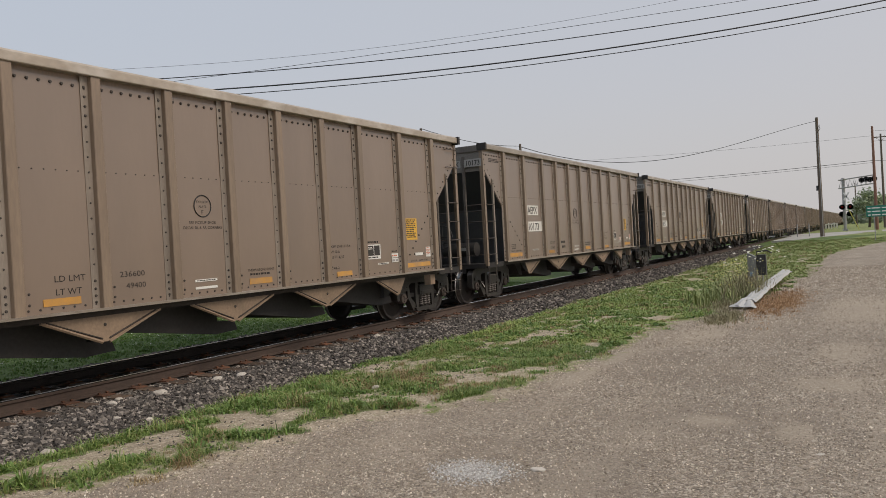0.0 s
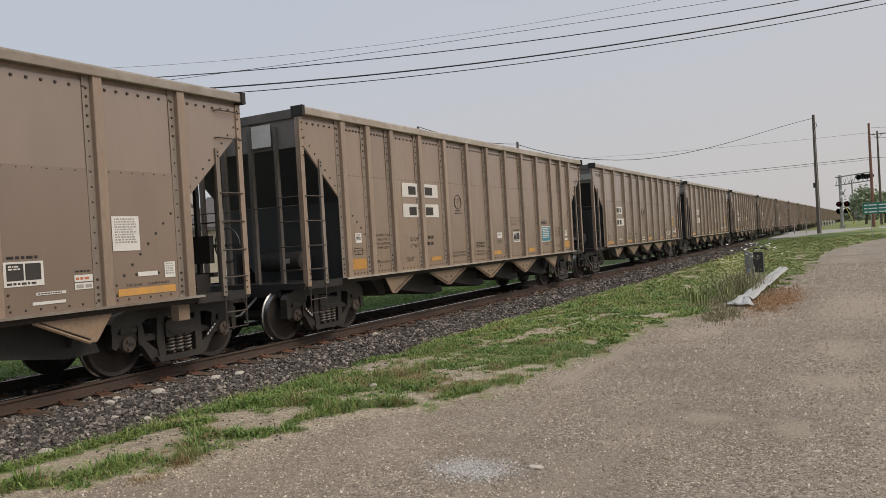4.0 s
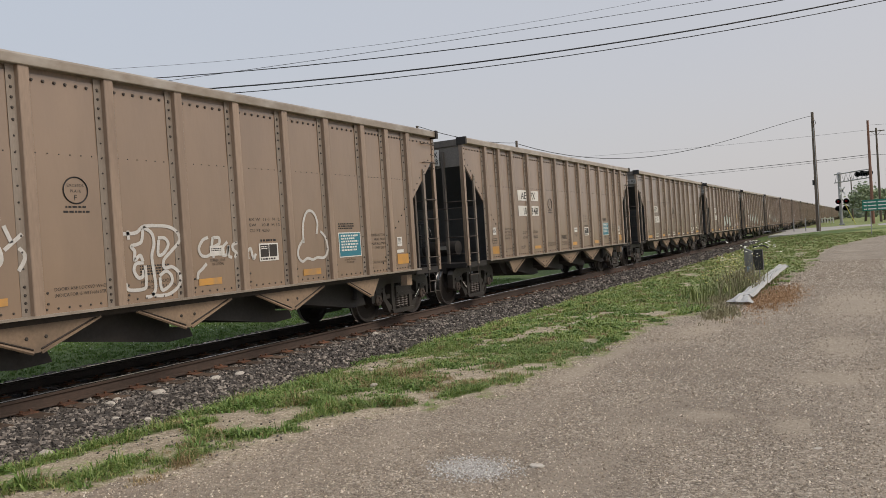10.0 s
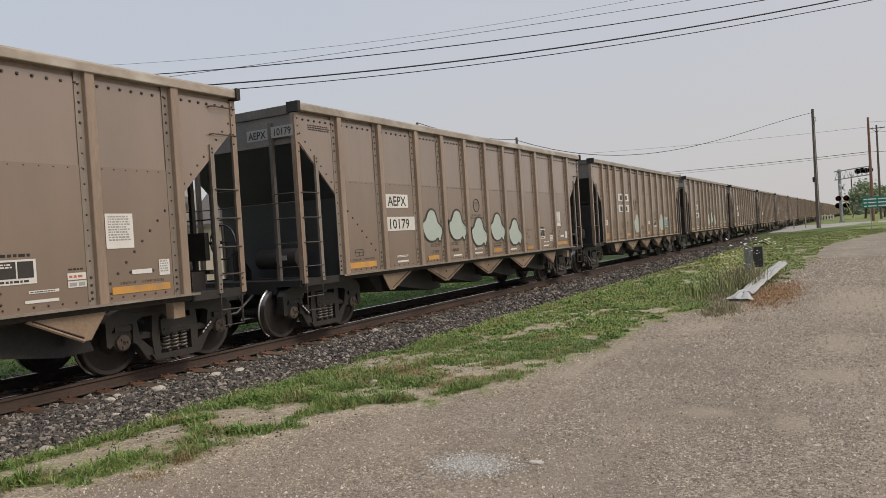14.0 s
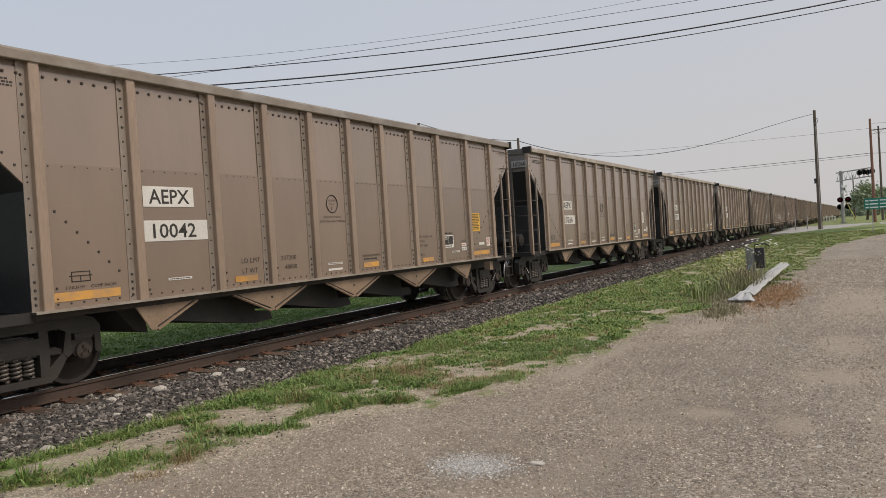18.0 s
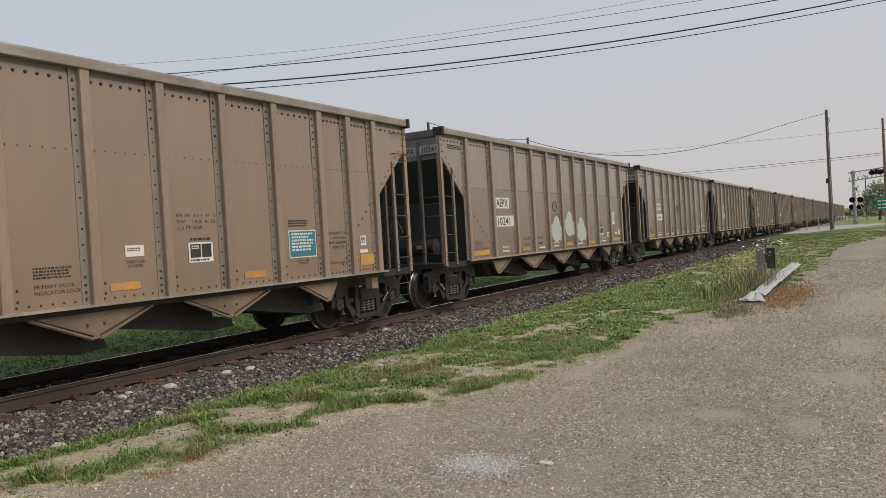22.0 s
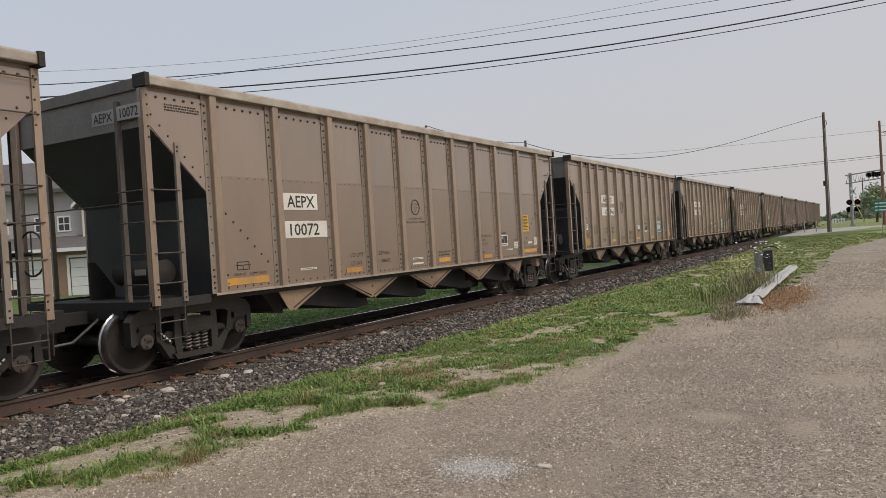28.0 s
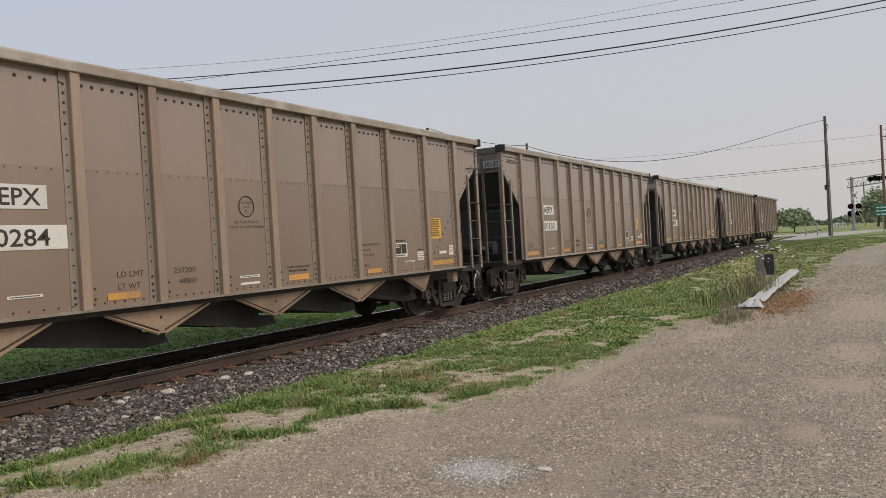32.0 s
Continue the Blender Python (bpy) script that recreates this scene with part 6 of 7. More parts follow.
def blob(car, a, z, w, h, body=True):
    """A plain mint blob of spray paint with a sprayed outline."""
    key = ("blob", w, h)
    if key not in PATCHES:
        bm = bmesh.new()
        f = bm.faces.new([bm.verts.new((p * w, q * h, 0)) for p, q in BLOB])
        bmesh.ops.triangulate(bm, faces=[f])
        PATCHES[key] = mesh_from("spray_paint", bm, M["mint"])
    part("spray_paint", PATCHES[key], None, car, "plain mint spray-painted blob", at=Matrix.Translation((1.5345, a - HALF, z)) @ ON_SIDE)
    line = M["spray_black"] if body else M["spray_white"]
    stroke(car, [(a + p * w, z + q * h) for p, q in BLOB + BLOB[:1]], line, 0.022, 1.5355)
    if body:
        stroke(car, [(a + p * w, z + q * h) for p, q in ((-0.03, 0.70), (0.03, 0.60), (0.02, 0.50))], line, 0.035, 1.5355)


def stroke(car, pts, mat, r=0.02, x=1.532):
    """One spray-painted line; pts are (a, z)."""
    cu = [Vector((p, q, 0)) for p, q in pts]
    bm = bmesh.new()
    dens = []
    for i in range(len(cu) - 1):
        p0, p1, p2, p3 = cu[max(i - 1, 0)], cu[i], cu[i + 1], cu[min(i + 2, len(cu) - 1)]
        for t in np.linspace(0, 1, 6, endpoint=False):
            dens.append(0.5 * ((2 * p1) + (p2 - p0) * t + (2 * p0 - 5 * p1 + 4 * p2 - p3) * t * t + (3 * p1 - p0 - 3 * p2 + p3) * t ** 3))
    dens.append(cu[-1])
    prev = None
    for i, p in enumerate(dens):
        d = (dens[min(i + 1, len(dens) - 1)] - dens[max(i - 1, 0)]).normalized()
        s = Vector((-d.y, d.x, 0)) * r
        cur = [bm.verts.new(p + s), bm.verts.new(p - s)]
        if prev:
            bm.faces.new((prev[0], prev[1], cur[1], cur[0]))
        prev = cur
    me = mesh_from("spray_paint", bm, mat)
    return part("spray_paint", me, None, car, at=Matrix.Translation((x + 0.002, -HALF, 0)) @ ON_SIDE)


LONG = "tan coal hopper car with ribbed sides and white marking plates"
#       kind, digits, weights, trailing label
CARS = [
    ("A", None, ("236600", "49400"), "yellow"), ("A", "10173", None, "yellow"), ("A", "10057", None, "yellow"), ("A", "10008", None, "yellow"),
    ("A", "10153", ("237200", "48800"), "white"), ("B", None, None, ""), ("A", None, None, "yellow"), ("A", "10102", ("237200", "48800"), "yellow"),
    ("A", "10151", ("237200", "48800"), "white"), ("A", "10028", ("236600", "49400"), "yellow"), ("A", "10133", ("237300", "48700"), "yellow"),
    ("B", "10356", ("237600", "48400"), ""), ("B", "10348", ("237200", "48800"), ""), ("A", "10193", None, "white"), ("A", "10263", None, "yellow"), ("A", "10182", None, "white"),
    ("A", "10179", ("237200", "48800"), "white"), ("B", None, None, ""), ("A", None, None, "white"), ("A", "10297", ("237300", "48700"), "white"),
    ("A", "10042", ("237200", "48800"), "yellow"), ("A", "10266", ("237500", "48500"), "white"), ("A", "10090", ("237400", "48600"), "yellow"),
    ("A", "10013", ("236600", "49400"), "yellow"), ("B", "10381", None, ""), ("A", "10241", ("237200", "48800"), "white"), ("A", "10144", None, "white"),
    ("A", "10191", ("237400", "48600"), "white"), ("A", "10239", ("237400", "48600"), "white"), ("A", "10119", None, "white"), ("A", None, None, "yellow"),
    ("A", "10072", ("237400", "48600"), "yellow"), ("B", "10346", ("237000", "49000"), ""), ("B", "10362", ("237100", "48900"), ""),
    ("B", "10323", ("237300", "48700"), ""), ("A", "10284", ("237200", "48800"), "yellow"), ("A", "10130", None, "yellow"), ("A", None, None, "yellow"),
    ("A", None, None, "yellow"), ("A", None, None, "yellow"),
]


# how far each car stands off its even place, by the play of its couplers
SLACK = [-0.098, -0.080, -0.037, -0.037, -0.020, -0.020, -0.015, 0.0, -0.018, -0.068, -0.039, -0.060, -0.066, -0.036, -0.060, -0.045, -0.046, -0.030, -0.010, 0.012,
         -0.047, -0.049, -0.044, -0.097, -0.071, -0.064, -0.039, -0.057, -0.054, -0.050, -0.030, 0.0, 0.047, 0.014, -0.037, -0.017]


def rear_end(k, t):
    """Where the trailing end of car k stands along the track at t seconds."""
    return (SLACK[k] if k < len(SLACK) else -0.03) + 15.84425 - 1.82245657 * t + 1.17246633e-2 * t * t - 4.76761e-5 * t ** 3 - PITCH * t + PITCH * k


AGED = (0, 1, 2, 3, 27)
AGED_PAINT = {M["tan"]: M["tan_dark"], M["tan_upper"]: M["tan_dark"], M["rib"]: M["rib_dark"]}
template = {"A": hopper_car("A"), "B": hopper_car("B")}
train = []
copies = []
for k, (kind, digits, weights, tail) in enumerate(CARS):
    copies.append(copy_thing(template[kind], pose(0, rear_end(k, 0) - HALF, 0)))
for q in template.values():
    for o in (*q.children_recursive, q):
        bpy.data.objects.remove(o)
for k, (car, (kind, digits, weights, tail)) in enumerate(zip(copies, CARS)):
    mark_car(car, kind, digits, weights)
    if tail == "yellow":
        sticker(car, "notice_label", 12.30, 1.75, 0.50, 0.46, M["yellow"], label="yellow notice label")
        text_bars(car, 12.33, 2.165, 0.42, 10, 0.024, M["ink"], x=1.5345)
        sticker(car, "paper_label", 13.12, 1.36, 0.20, 0.22, M["white"], label="small printed paper label")
        text_bars(car, 13.14, 1.545, 0.15, 5, 0.02, M["red_label"], x=1.5345)
    elif tail == "white":
        sticker(car, "notice_label", 12.32, 1.76, 0.42, 0.46, M["white"], label="white notice label")
        text_bars(car, 12.36, 2.17, 0.33, 10, 0.02, M["end_mark"], x=1.5345)
        sticker(car, "paper_label", 13.12, 1.36, 0.18, 0.22, M["white"], label="small printed paper label")
        text_bars(car, 13.14, 1.545, 0.13, 5, 0.02, M["end_mark"], x=1.5345)
    if kind == "A":
        slips = ((3.0, 1.275), (3.0, 1.165), (5.45, 1.165), (6.58, 1.272), (6.58, 1.165), (8.75, 1.165), (11.2, 1.165)) if tail == "white" else ((3.0, 1.275), (6.58, 1.272), (6.58, 1.165))
        for a, z in slips:
            sticker(car, "paper_label", a, z, 0.42, 0.036, M["white"])
            if z > 1.2:
                text_bars(car, a + 0.03, z + 0.011, 0.36, 1, 0.014, M["faint"], x=1.5345)
        sticker(car, "reflector_strip", 4.27, 1.145, 0.49, 0.09, M["orange"])
    tagged(car, LONG if kind == "A" else LONG.replace("white marking", "split white"))
    train.append(car)
    if k in AGED:
        for o in car.children_recursive:
            for s in o.material_slots:
                if s.material in AGED_PAINT:
                    new_paint = AGED_PAINT[s.material]
                    s.link = "OBJECT"
                    s.material = new_paint

for k, spots in ((14, ((6.42, 1.34), (7.52, 1.46), (8.65, 1.28))), (15, ((4.06, 1.54), (5.27, 1.54), (6.42, 1.34), (7.5, 1.46), (8.65, 1.28))),
                 (16, ((4.06, 1.55), (5.27, 1.54), (6.42, 1.35), (7.53, 1.45), (8.65, 1.29))), (18, ((6.36, 1.32), (7.44, 1.44), (8.55, 1.25))),
                 (25, ((6.42, 1.34), (7.54, 1.48), (8.62, 1.28))), (17, ((5.45, 1.32), (9.9, 1.32)))):
    for a, z in spots:
        blob(train[k], a, z, 0.92, 0.74, k not in (25, 17))
    tagged(train[k], "tan coal hopper car with mint spray-painted blobs on its side")
# sprayed tags
stroke(train[7], [(8.56, 1.40), (8.52, 1.60), (8.60, 1.82), (8.85, 2.0), (9.08, 2.02), (9.12, 1.92), (8.95, 1.82), (8.72, 1.74), (8.66, 1.6), (8.68, 1.46)], M["spray_white"], 0.042)
bm = bmesh.new()
f = bm.faces.new([bm.verts.new((a, z, 0)) for a, z in ((7.62, 1.50), (7.75, 1.48), (7.80, 1.80), (8.12, 1.95), (8.12, 2.15), (7.9, 2.14), (7.62, 1.95))])
part("spray_paint", bm, M["spray_yellow"], train[8], "pale yellow sprayed shape", at=Matrix.Translation((1.534, -HALF, 0)) @ ON_SIDE)
tagged(train[8], "tan coal hopper car with a pale yellow sprayed shape")
for pts in ([(1.34, 2.95), (1.44, 2.75), (1.42, 2.5), (1.62, 2.46), (1.75, 2.36), (1.84, 2.24), (1.86, 2.02)], [(1.36, 2.32), (1.42, 2.42), (1.56, 2.38), (1.68, 2.26), (1.8, 2.3), (1.84, 2.42)],
            [(3.6, 1.85), (3.44, 1.8), (3.26, 1.85), (3.1, 1.79), (3.02, 1.6), (3.03, 1.2)], [(3.68, 1.6), (3.39, 1.63), (3.2, 1.55), (3.2, 1.4), (3.35, 1.28), (3.5, 1.34)],
            [(4.09, 1.67), (3.98, 1.5), (3.84, 1.63), (3.72, 1.54), (3.73, 1.36), (3.9, 1.34), (3.95, 1.6)], [(4.09, 1.62), (4.03, 1.25)],
            [(4.44, 2.02), (4.46, 1.94)], [(4.34, 1.82), (4.46, 1.9), (4.5, 1.72), (4.38, 1.67)], [(4.58, 1.93), (4.7, 1.89), (4.73, 1.73), (4.64, 1.62)],
            [(4.78, 2.13), (4.86, 1.93)], [(4.99, 2.03), (4.77, 1.85)], [(4.94, 1.87), (5.01, 1.76), (4.92, 1.6)],
            [(6.34, 2.0), (6.55, 2.01), (6.67, 2.09), (6.88, 2.1), (7.1, 2.08), (7.24, 2.0), (7.27, 1.88), (7.12, 1.74), (6.98, 1.62), (6.98, 1.51), (7.12, 1.51), (7.24, 1.4), (7.22, 1.25), (7.05, 1.14), (6.84, 1.13), (6.74, 1.17)],
            [(6.42, 2.04), (6.43, 1.92)], [(6.67, 2.08), (6.8, 2.0), (6.83, 1.85), (6.78, 1.68), (6.8, 1.45), (6.81, 1.24), (6.74, 1.14), (6.64, 1.13)],
            [(6.66, 2.06), (6.62, 1.88), (6.46, 1.83), (6.51, 1.76), (6.5, 1.64), (6.59, 1.7), (6.63, 1.62)], [(6.64, 1.6), (6.52, 1.59), (6.48, 1.5), (6.54, 1.4), (6.62, 1.42), (6.63, 1.5)],
            [(6.66, 1.56), (6.66, 1.3), (6.6, 1.24), (6.38, 1.25), (6.34, 1.34)], [(6.9, 1.93), (7.02, 1.92), (7.07, 1.83), (6.98, 1.71), (6.89, 1.7), (6.91, 1.9)],
            [(6.89, 1.4), (7.0, 1.46), (7.09, 1.39), (7.08, 1.28), (6.92, 1.2), (6.89, 1.38)],
            [(7.81, 1.91), (7.7, 1.87), (7.62, 1.75), (7.66, 1.65), (7.77, 1.63), (7.88, 1.68)], [(7.9, 1.91), (7.87, 1.75), (7.9, 1.6)], [(7.9, 1.9), (8.02, 1.9), (8.02, 1.81), (7.91, 1.76), (8.0, 1.7), (8.04, 1.63)],
            [(8.19, 1.83), (8.08, 1.74), (8.07, 1.64), (8.16, 1.64), (8.21, 1.77), (8.2, 1.62), (8.27, 1.59)], [(8.4, 1.81), (8.3, 1.78), (8.3, 1.71), (8.37, 1.65), (8.32, 1.58)],
            [(8.54, 1.88), (8.59, 1.7), (8.62, 1.54)], [(8.61, 1.66), (8.68, 1.71), (8.73, 1.54), (8.79, 1.62)], [(7.75, 1.52), (7.65, 1.44), (7.58, 1.39), (7.56, 1.3)],
            [(9.98, 1.75), (9.99, 2.05), (10.08, 2.26), (10.2, 2.32), (10.32, 2.26), (10.39, 2.1), (10.35, 1.9)],
            [(9.97, 1.81), (9.84, 1.67), (9.82, 1.52), (9.92, 1.43), (10.06, 1.48), (10.2, 1.45), (10.34, 1.48), (10.52, 1.47), (10.64, 1.6), (10.6, 1.82), (10.46, 1.95)]):
    stroke(train[11], pts, M["spray_white"], 0.024)
tagged(train[11], "tan coal hopper car with white sprayed scribbles along its side")
for pts in ([(4.55, 1.81), (4.57, 1.95), (4.44, 2.12), (4.24, 2.14), (4.08, 1.96), (4.06, 1.79), (4.25, 1.62), (4.55, 1.68), (4.54, 1.86)],
            [(4.19, 1.58), (4.36, 1.66), (4.56, 1.7)],
            [(4.17, 1.87), (4.34, 1.78), (4.49, 1.88)],
            [(5.59, 2.16), (5.42, 2.07), (5.35, 1.83), (5.44, 1.65), (5.63, 1.61), (5.79, 1.76), (5.79, 2.04), (5.61, 2.15)],
            [(6.87, 1.86), (6.93, 2.02), (6.84, 2.11), (6.66, 2.03), (6.54, 1.82), (6.57, 1.6), (6.72, 1.54), (6.86, 1.72), (6.89, 1.58), (6.88, 1.39)],
            [(8.07, 2.0), (7.77, 1.98), (7.66, 1.78), (7.76, 1.54), (8.11, 1.51), (8.23, 1.85), (8.01, 1.9), (7.75, 1.86)],
            [(8.1, 1.9), (8.33, 1.92), (8.63, 2.01)],
            [(8.33, 1.94), (8.26, 1.67)],
            [(8.74, 1.89), (8.79, 1.71), (8.76, 1.87), (8.96, 1.91), (8.9, 1.8), (9.04, 1.7)],
            [(9.06, 1.88), (9.2, 1.76), (9.27, 1.92), (9.33, 1.76)],
            [(8.78, 1.62), (9.03, 1.63)],
            [(8.91, 1.62), (8.9, 1.49)],
            [(9.02, 1.51), (9.13, 1.6), (9.22, 1.47)],
            [(8.86, 1.43), (8.71, 1.37), (8.85, 1.3), (8.75, 1.26)],
            [(8.96, 1.42), (9.0, 1.26), (9.16, 1.38)],
            [(9.22, 1.41), (9.25, 1.26), (9.42, 1.36)],
            [(9.48, 1.43), (9.71, 1.45), (9.75, 1.31), (9.57, 1.19)],
            [(2.94, 1.78), (2.83, 1.69), (2.83, 1.49), (2.91, 1.37), (3.06, 1.47), (3.06, 1.67), (2.96, 1.78)],
            [(3.29, 1.79), (3.16, 1.73), (3.19, 1.6), (3.31, 1.51), (3.26, 1.38), (3.13, 1.37)],
            [(3.39, 1.78), (3.33, 1.35)],
            [(3.58, 1.75), (3.37, 1.57), (3.68, 1.3)],
            [(3.75, 1.74), (3.66, 1.57), (3.73, 1.31), (3.91, 1.45), (3.91, 1.66), (3.76, 1.74)]):
    stroke(train[28], pts, M["spray_black"], 0.02)
tagged(train[28], "tan coal hopper car with black sprayed loops and scribbles")
for pts in ([(2.8, 1.7), (2.84, 1.5), (2.9, 1.66), (2.96, 1.5), (3.0, 1.62)], [(3.05, 1.5), (3.08, 1.66), (3.15, 1.64), (3.13, 1.56), (3.07, 1.57), (3.18, 1.49)], [(3.22, 1.68), (3.22, 1.5)], [(3.28, 1.5), (3.3, 1.68), (3.38, 1.6), (3.38, 1.5)], [(3.47, 1.7), (3.42, 1.56), (3.48, 1.48)],
            [(2.88, 1.45), (3.0, 1.47)], [(2.94, 1.46), (2.95, 1.32)], [(3.02, 1.42), (3.03, 1.3)], [(3.08, 1.44), (3.08, 1.3), (3.13, 1.29)], [(3.17, 1.43), (3.18, 1.29), (3.22, 1.28)],
            [(3.27, 1.41), (3.31, 1.27), (3.34, 1.38), (3.38, 1.26), (3.41, 1.39)], [(3.5, 1.25), (3.51, 1.38), (3.55, 1.29), (3.6, 1.37), (3.61, 1.24)], [(3.7, 1.36), (3.65, 1.35), (3.65, 1.24), (3.72, 1.23)], [(3.74, 1.35), (3.82, 1.34)], [(3.78, 1.34), (3.79, 1.22)],
            [(3.42, 1.1), (3.46, 1.22), (3.5, 1.1)], [(3.6, 1.2), (3.54, 1.16), (3.58, 1.09), (3.62, 1.14)], [(3.66, 1.09), (3.69, 1.2), (3.73, 1.09)], [(3.78, 1.19), (3.78, 1.09)], [(3.82, 1.08), (3.83, 1.19), (3.88, 1.08), (3.89, 1.18)]):
    stroke(train[27], pts, M["spray_red"], 0.013)
tagged(train[27], "aged tan coal hopper car with thin red sprayed script")



# ---- beyond the track: houses ----
def house_frame(px_s, depth, z=0.0):
    """A frame facing the lot: x along the house front, y away from it."""
    yaw = radians(29.66)
    r, f = Vector((math.cos(yaw), math.sin(yaw), 0)), Vector((-math.sin(yaw), math.cos(yaw), 0))
    o = Vector((EYE[0], EYE[1], 0)) + r * px_s + f * depth
    return Matrix.Translation((o.x, o.y, z)) @ Matrix.Rotation(yaw, 4, "Z")


def siding(bm, x0, x1, y, z0, z1, step=0.13):
    """Lapped boards, each leaning out at its foot."""
    z, face = z0, []
    while z < z1 - 0.01:
        h = min(step, z1 - z)
        face += [(y - 0.022, z), (y - 0.004, z + h)]
        z += step
    prism(bm, face + [(y + 0.02, z1), (y + 0.02, z0)], x0, x1)


def window(parent, x, y, z, w, h):
    bm = bmesh.new()
    for a in ((x - 0.08, x, z - 0.08, z + h + 0.08), (x + w, x + w + 0.08, z - 0.08, z + h + 0.08), (x, x + w, z - 0.08, z), (x, x + w, z + h, z + h + 0.08), (x, x + w, z + h / 2 - 0.025, z + h / 2 + 0.025), (x + w / 2 - 0.015, x + w / 2 + 0.015, z, z + h)):
        box(bm, a[0], a[1], y - 0.06, y + 0.02, a[2], a[3])
    wf = part("window_frame", bm, M["trim"], parent)
    bm = bmesh.new()
    box(bm, x, x + w, y - 0.02, y, z, z + h)
    part("pane", bm, M["glass"], wf)


house = thing("house", None, None, "two-storey house with grey and beige siding and a garage wing", "house", house_frame(-24.0, 40.0))
GZ0 = -0.15
bm = bmesh.new()
siding(bm, -9.0, 2.9, 3.0, 2.3, 5.9)
part("wall", bm, M["siding_grey"], house, "grey lapped siding wall")
bm = bmesh.new()
siding(bm, 2.9, 7.4, 2.6, 2.3, 7.3)
for s in (-1, 1):
    bmesh.ops.bisect_plane(bm, geom=bm.verts[:] + bm.edges[:] + bm.faces[:], plane_co=(5.15, 2.6, 7.3), plane_no=(s * 2.4, 0, 2.25), clear_outer=True)
part("wall", bm, M["siding_light"], house, "beige lapped siding gable wall")
bm = bmesh.new()
box(bm, -9.0, 7.4, 3.05, 11.0, GZ0, 5.9)
part("wall", bm, M["siding_grey"], house)
bm = bmesh.new()
prism(bm, [(2.4, 5.75), (6.9, 7.9), (11.4, 5.75), (11.4, 5.95), (6.9, 8.1), (2.4, 5.95)], -9.4, 5.0)
part("roof", bm, M["roof"], house, "grey shingle roof")
bm = bmesh.new()
prism(bm, [(2.5, 4.75), (5.15, 7.45), (7.8, 4.75), (7.8, 4.95), (5.15, 7.68), (2.5, 4.95)], 2.3, 9.0, "y")
part("roof", bm, M["roof"], house)
for s in (-1, 1):
    bm = bmesh.new()
    prism(bm, [(5.15 + s * 2.68, 4.72), (5.15, 7.42), (5.15, 7.62), (5.15 + s * 2.68, 4.92)], 2.24, 2.3, "y")
    part("rake_board", bm, M["trim"], house)
for x in (-2.3, 0.0, 1.35):
    window(house, x, 2.98, 3.55, 0.62, 0.75)
window(house, 5.75, 2.58, 3.75, 0.34, 0.45)
bm = bmesh.new()
for a, b in ((-9.0, -3.0), (-0.35, 0.1), (2.55, 3.3), (5.65, 8.6)):
    box(bm, a, b, 0.0, 0.25, GZ0, 2.35)
for a, b in ((-3.0, -0.35), (0.1, 2.55), (3.3, 5.65)):
    box(bm, a, b, 0.0, 0.25, 1.95, 2.35)
part("garage_wall", bm, M["brick"], house, "brown garage wall")
bm = bmesh.new()
box(bm, -9.0, 8.6, 0.3, 3.0, GZ0, 2.3)
part("garage_wall", bm, M["brick"], house)
bm = bmesh.new()
prism(bm, [(-0.45, 2.33), (3.0, 3.1), (3.0, 3.2), (-0.45, 2.45)], -9.4, 9.0)
part("garage_roof", bm, M["roof"], house, "low grey shingle garage roof")
bm = bmesh.new()
box(bm, -9.4, 9.0, -0.52, -0.45, 2.26, 2.46)
part("fascia", bm, M["trim"], house)
for a, b in ((-3.0, -0.35), (0.1, 2.55), (3.3, 5.65)):
    bm = bmesh.new()
    for k in range(4):
        box(bm, a + 0.06, b - 0.06, 0.08, 0.14, GZ0 + 0.02 + k * 0.5, GZ0 + 0.50 + k * 0.5)
    door = part("garage_door", bm, M["trim"], house, "white sectional garage door")
    bm = bmesh.new()
    for x0, x1, z0, z1 in ((a - 0.1, a + 0.02, GZ0, 2.05), (b - 0.02, b + 0.1, GZ0, 2.05), (a - 0.1, b + 0.1, 1.93, 2.05)):
        box(bm, x0, x1, -0.03, 0.06, z0, z1)
    part("door_trim", bm, M["trim"], door)

house2 = thing("house", None, None, "pale sided house with a grey gable roof", "house", house_frame(-13.6, 46.0))
bm = bmesh.new()
siding(bm, -1.6, 6.0, 0.0, GZ0, 3.3)
part("wall", bm, M["siding_light"], house2)
bm = bmesh.new()
box(bm, -1.6, 6.0, 0.03, 8.0, GZ0, 3.3)
part("wall", bm, M["siding_light"], house2)
bm = bmesh.new()
prism(bm, [(-0.5, 3.15), (4.0, 5.3), (8.5, 3.15), (8.5, 3.35), (4.0, 5.5), (-0.5, 3.35)], -2.0, 6.4)
part("roof", bm, M["roof"], house2, "grey shingle roof")
window(house2, 0.2, -0.02, 1.1, 0.9, 1.2)
window(house2, 3.4, -0.02, 1.1, 0.9, 1.2)


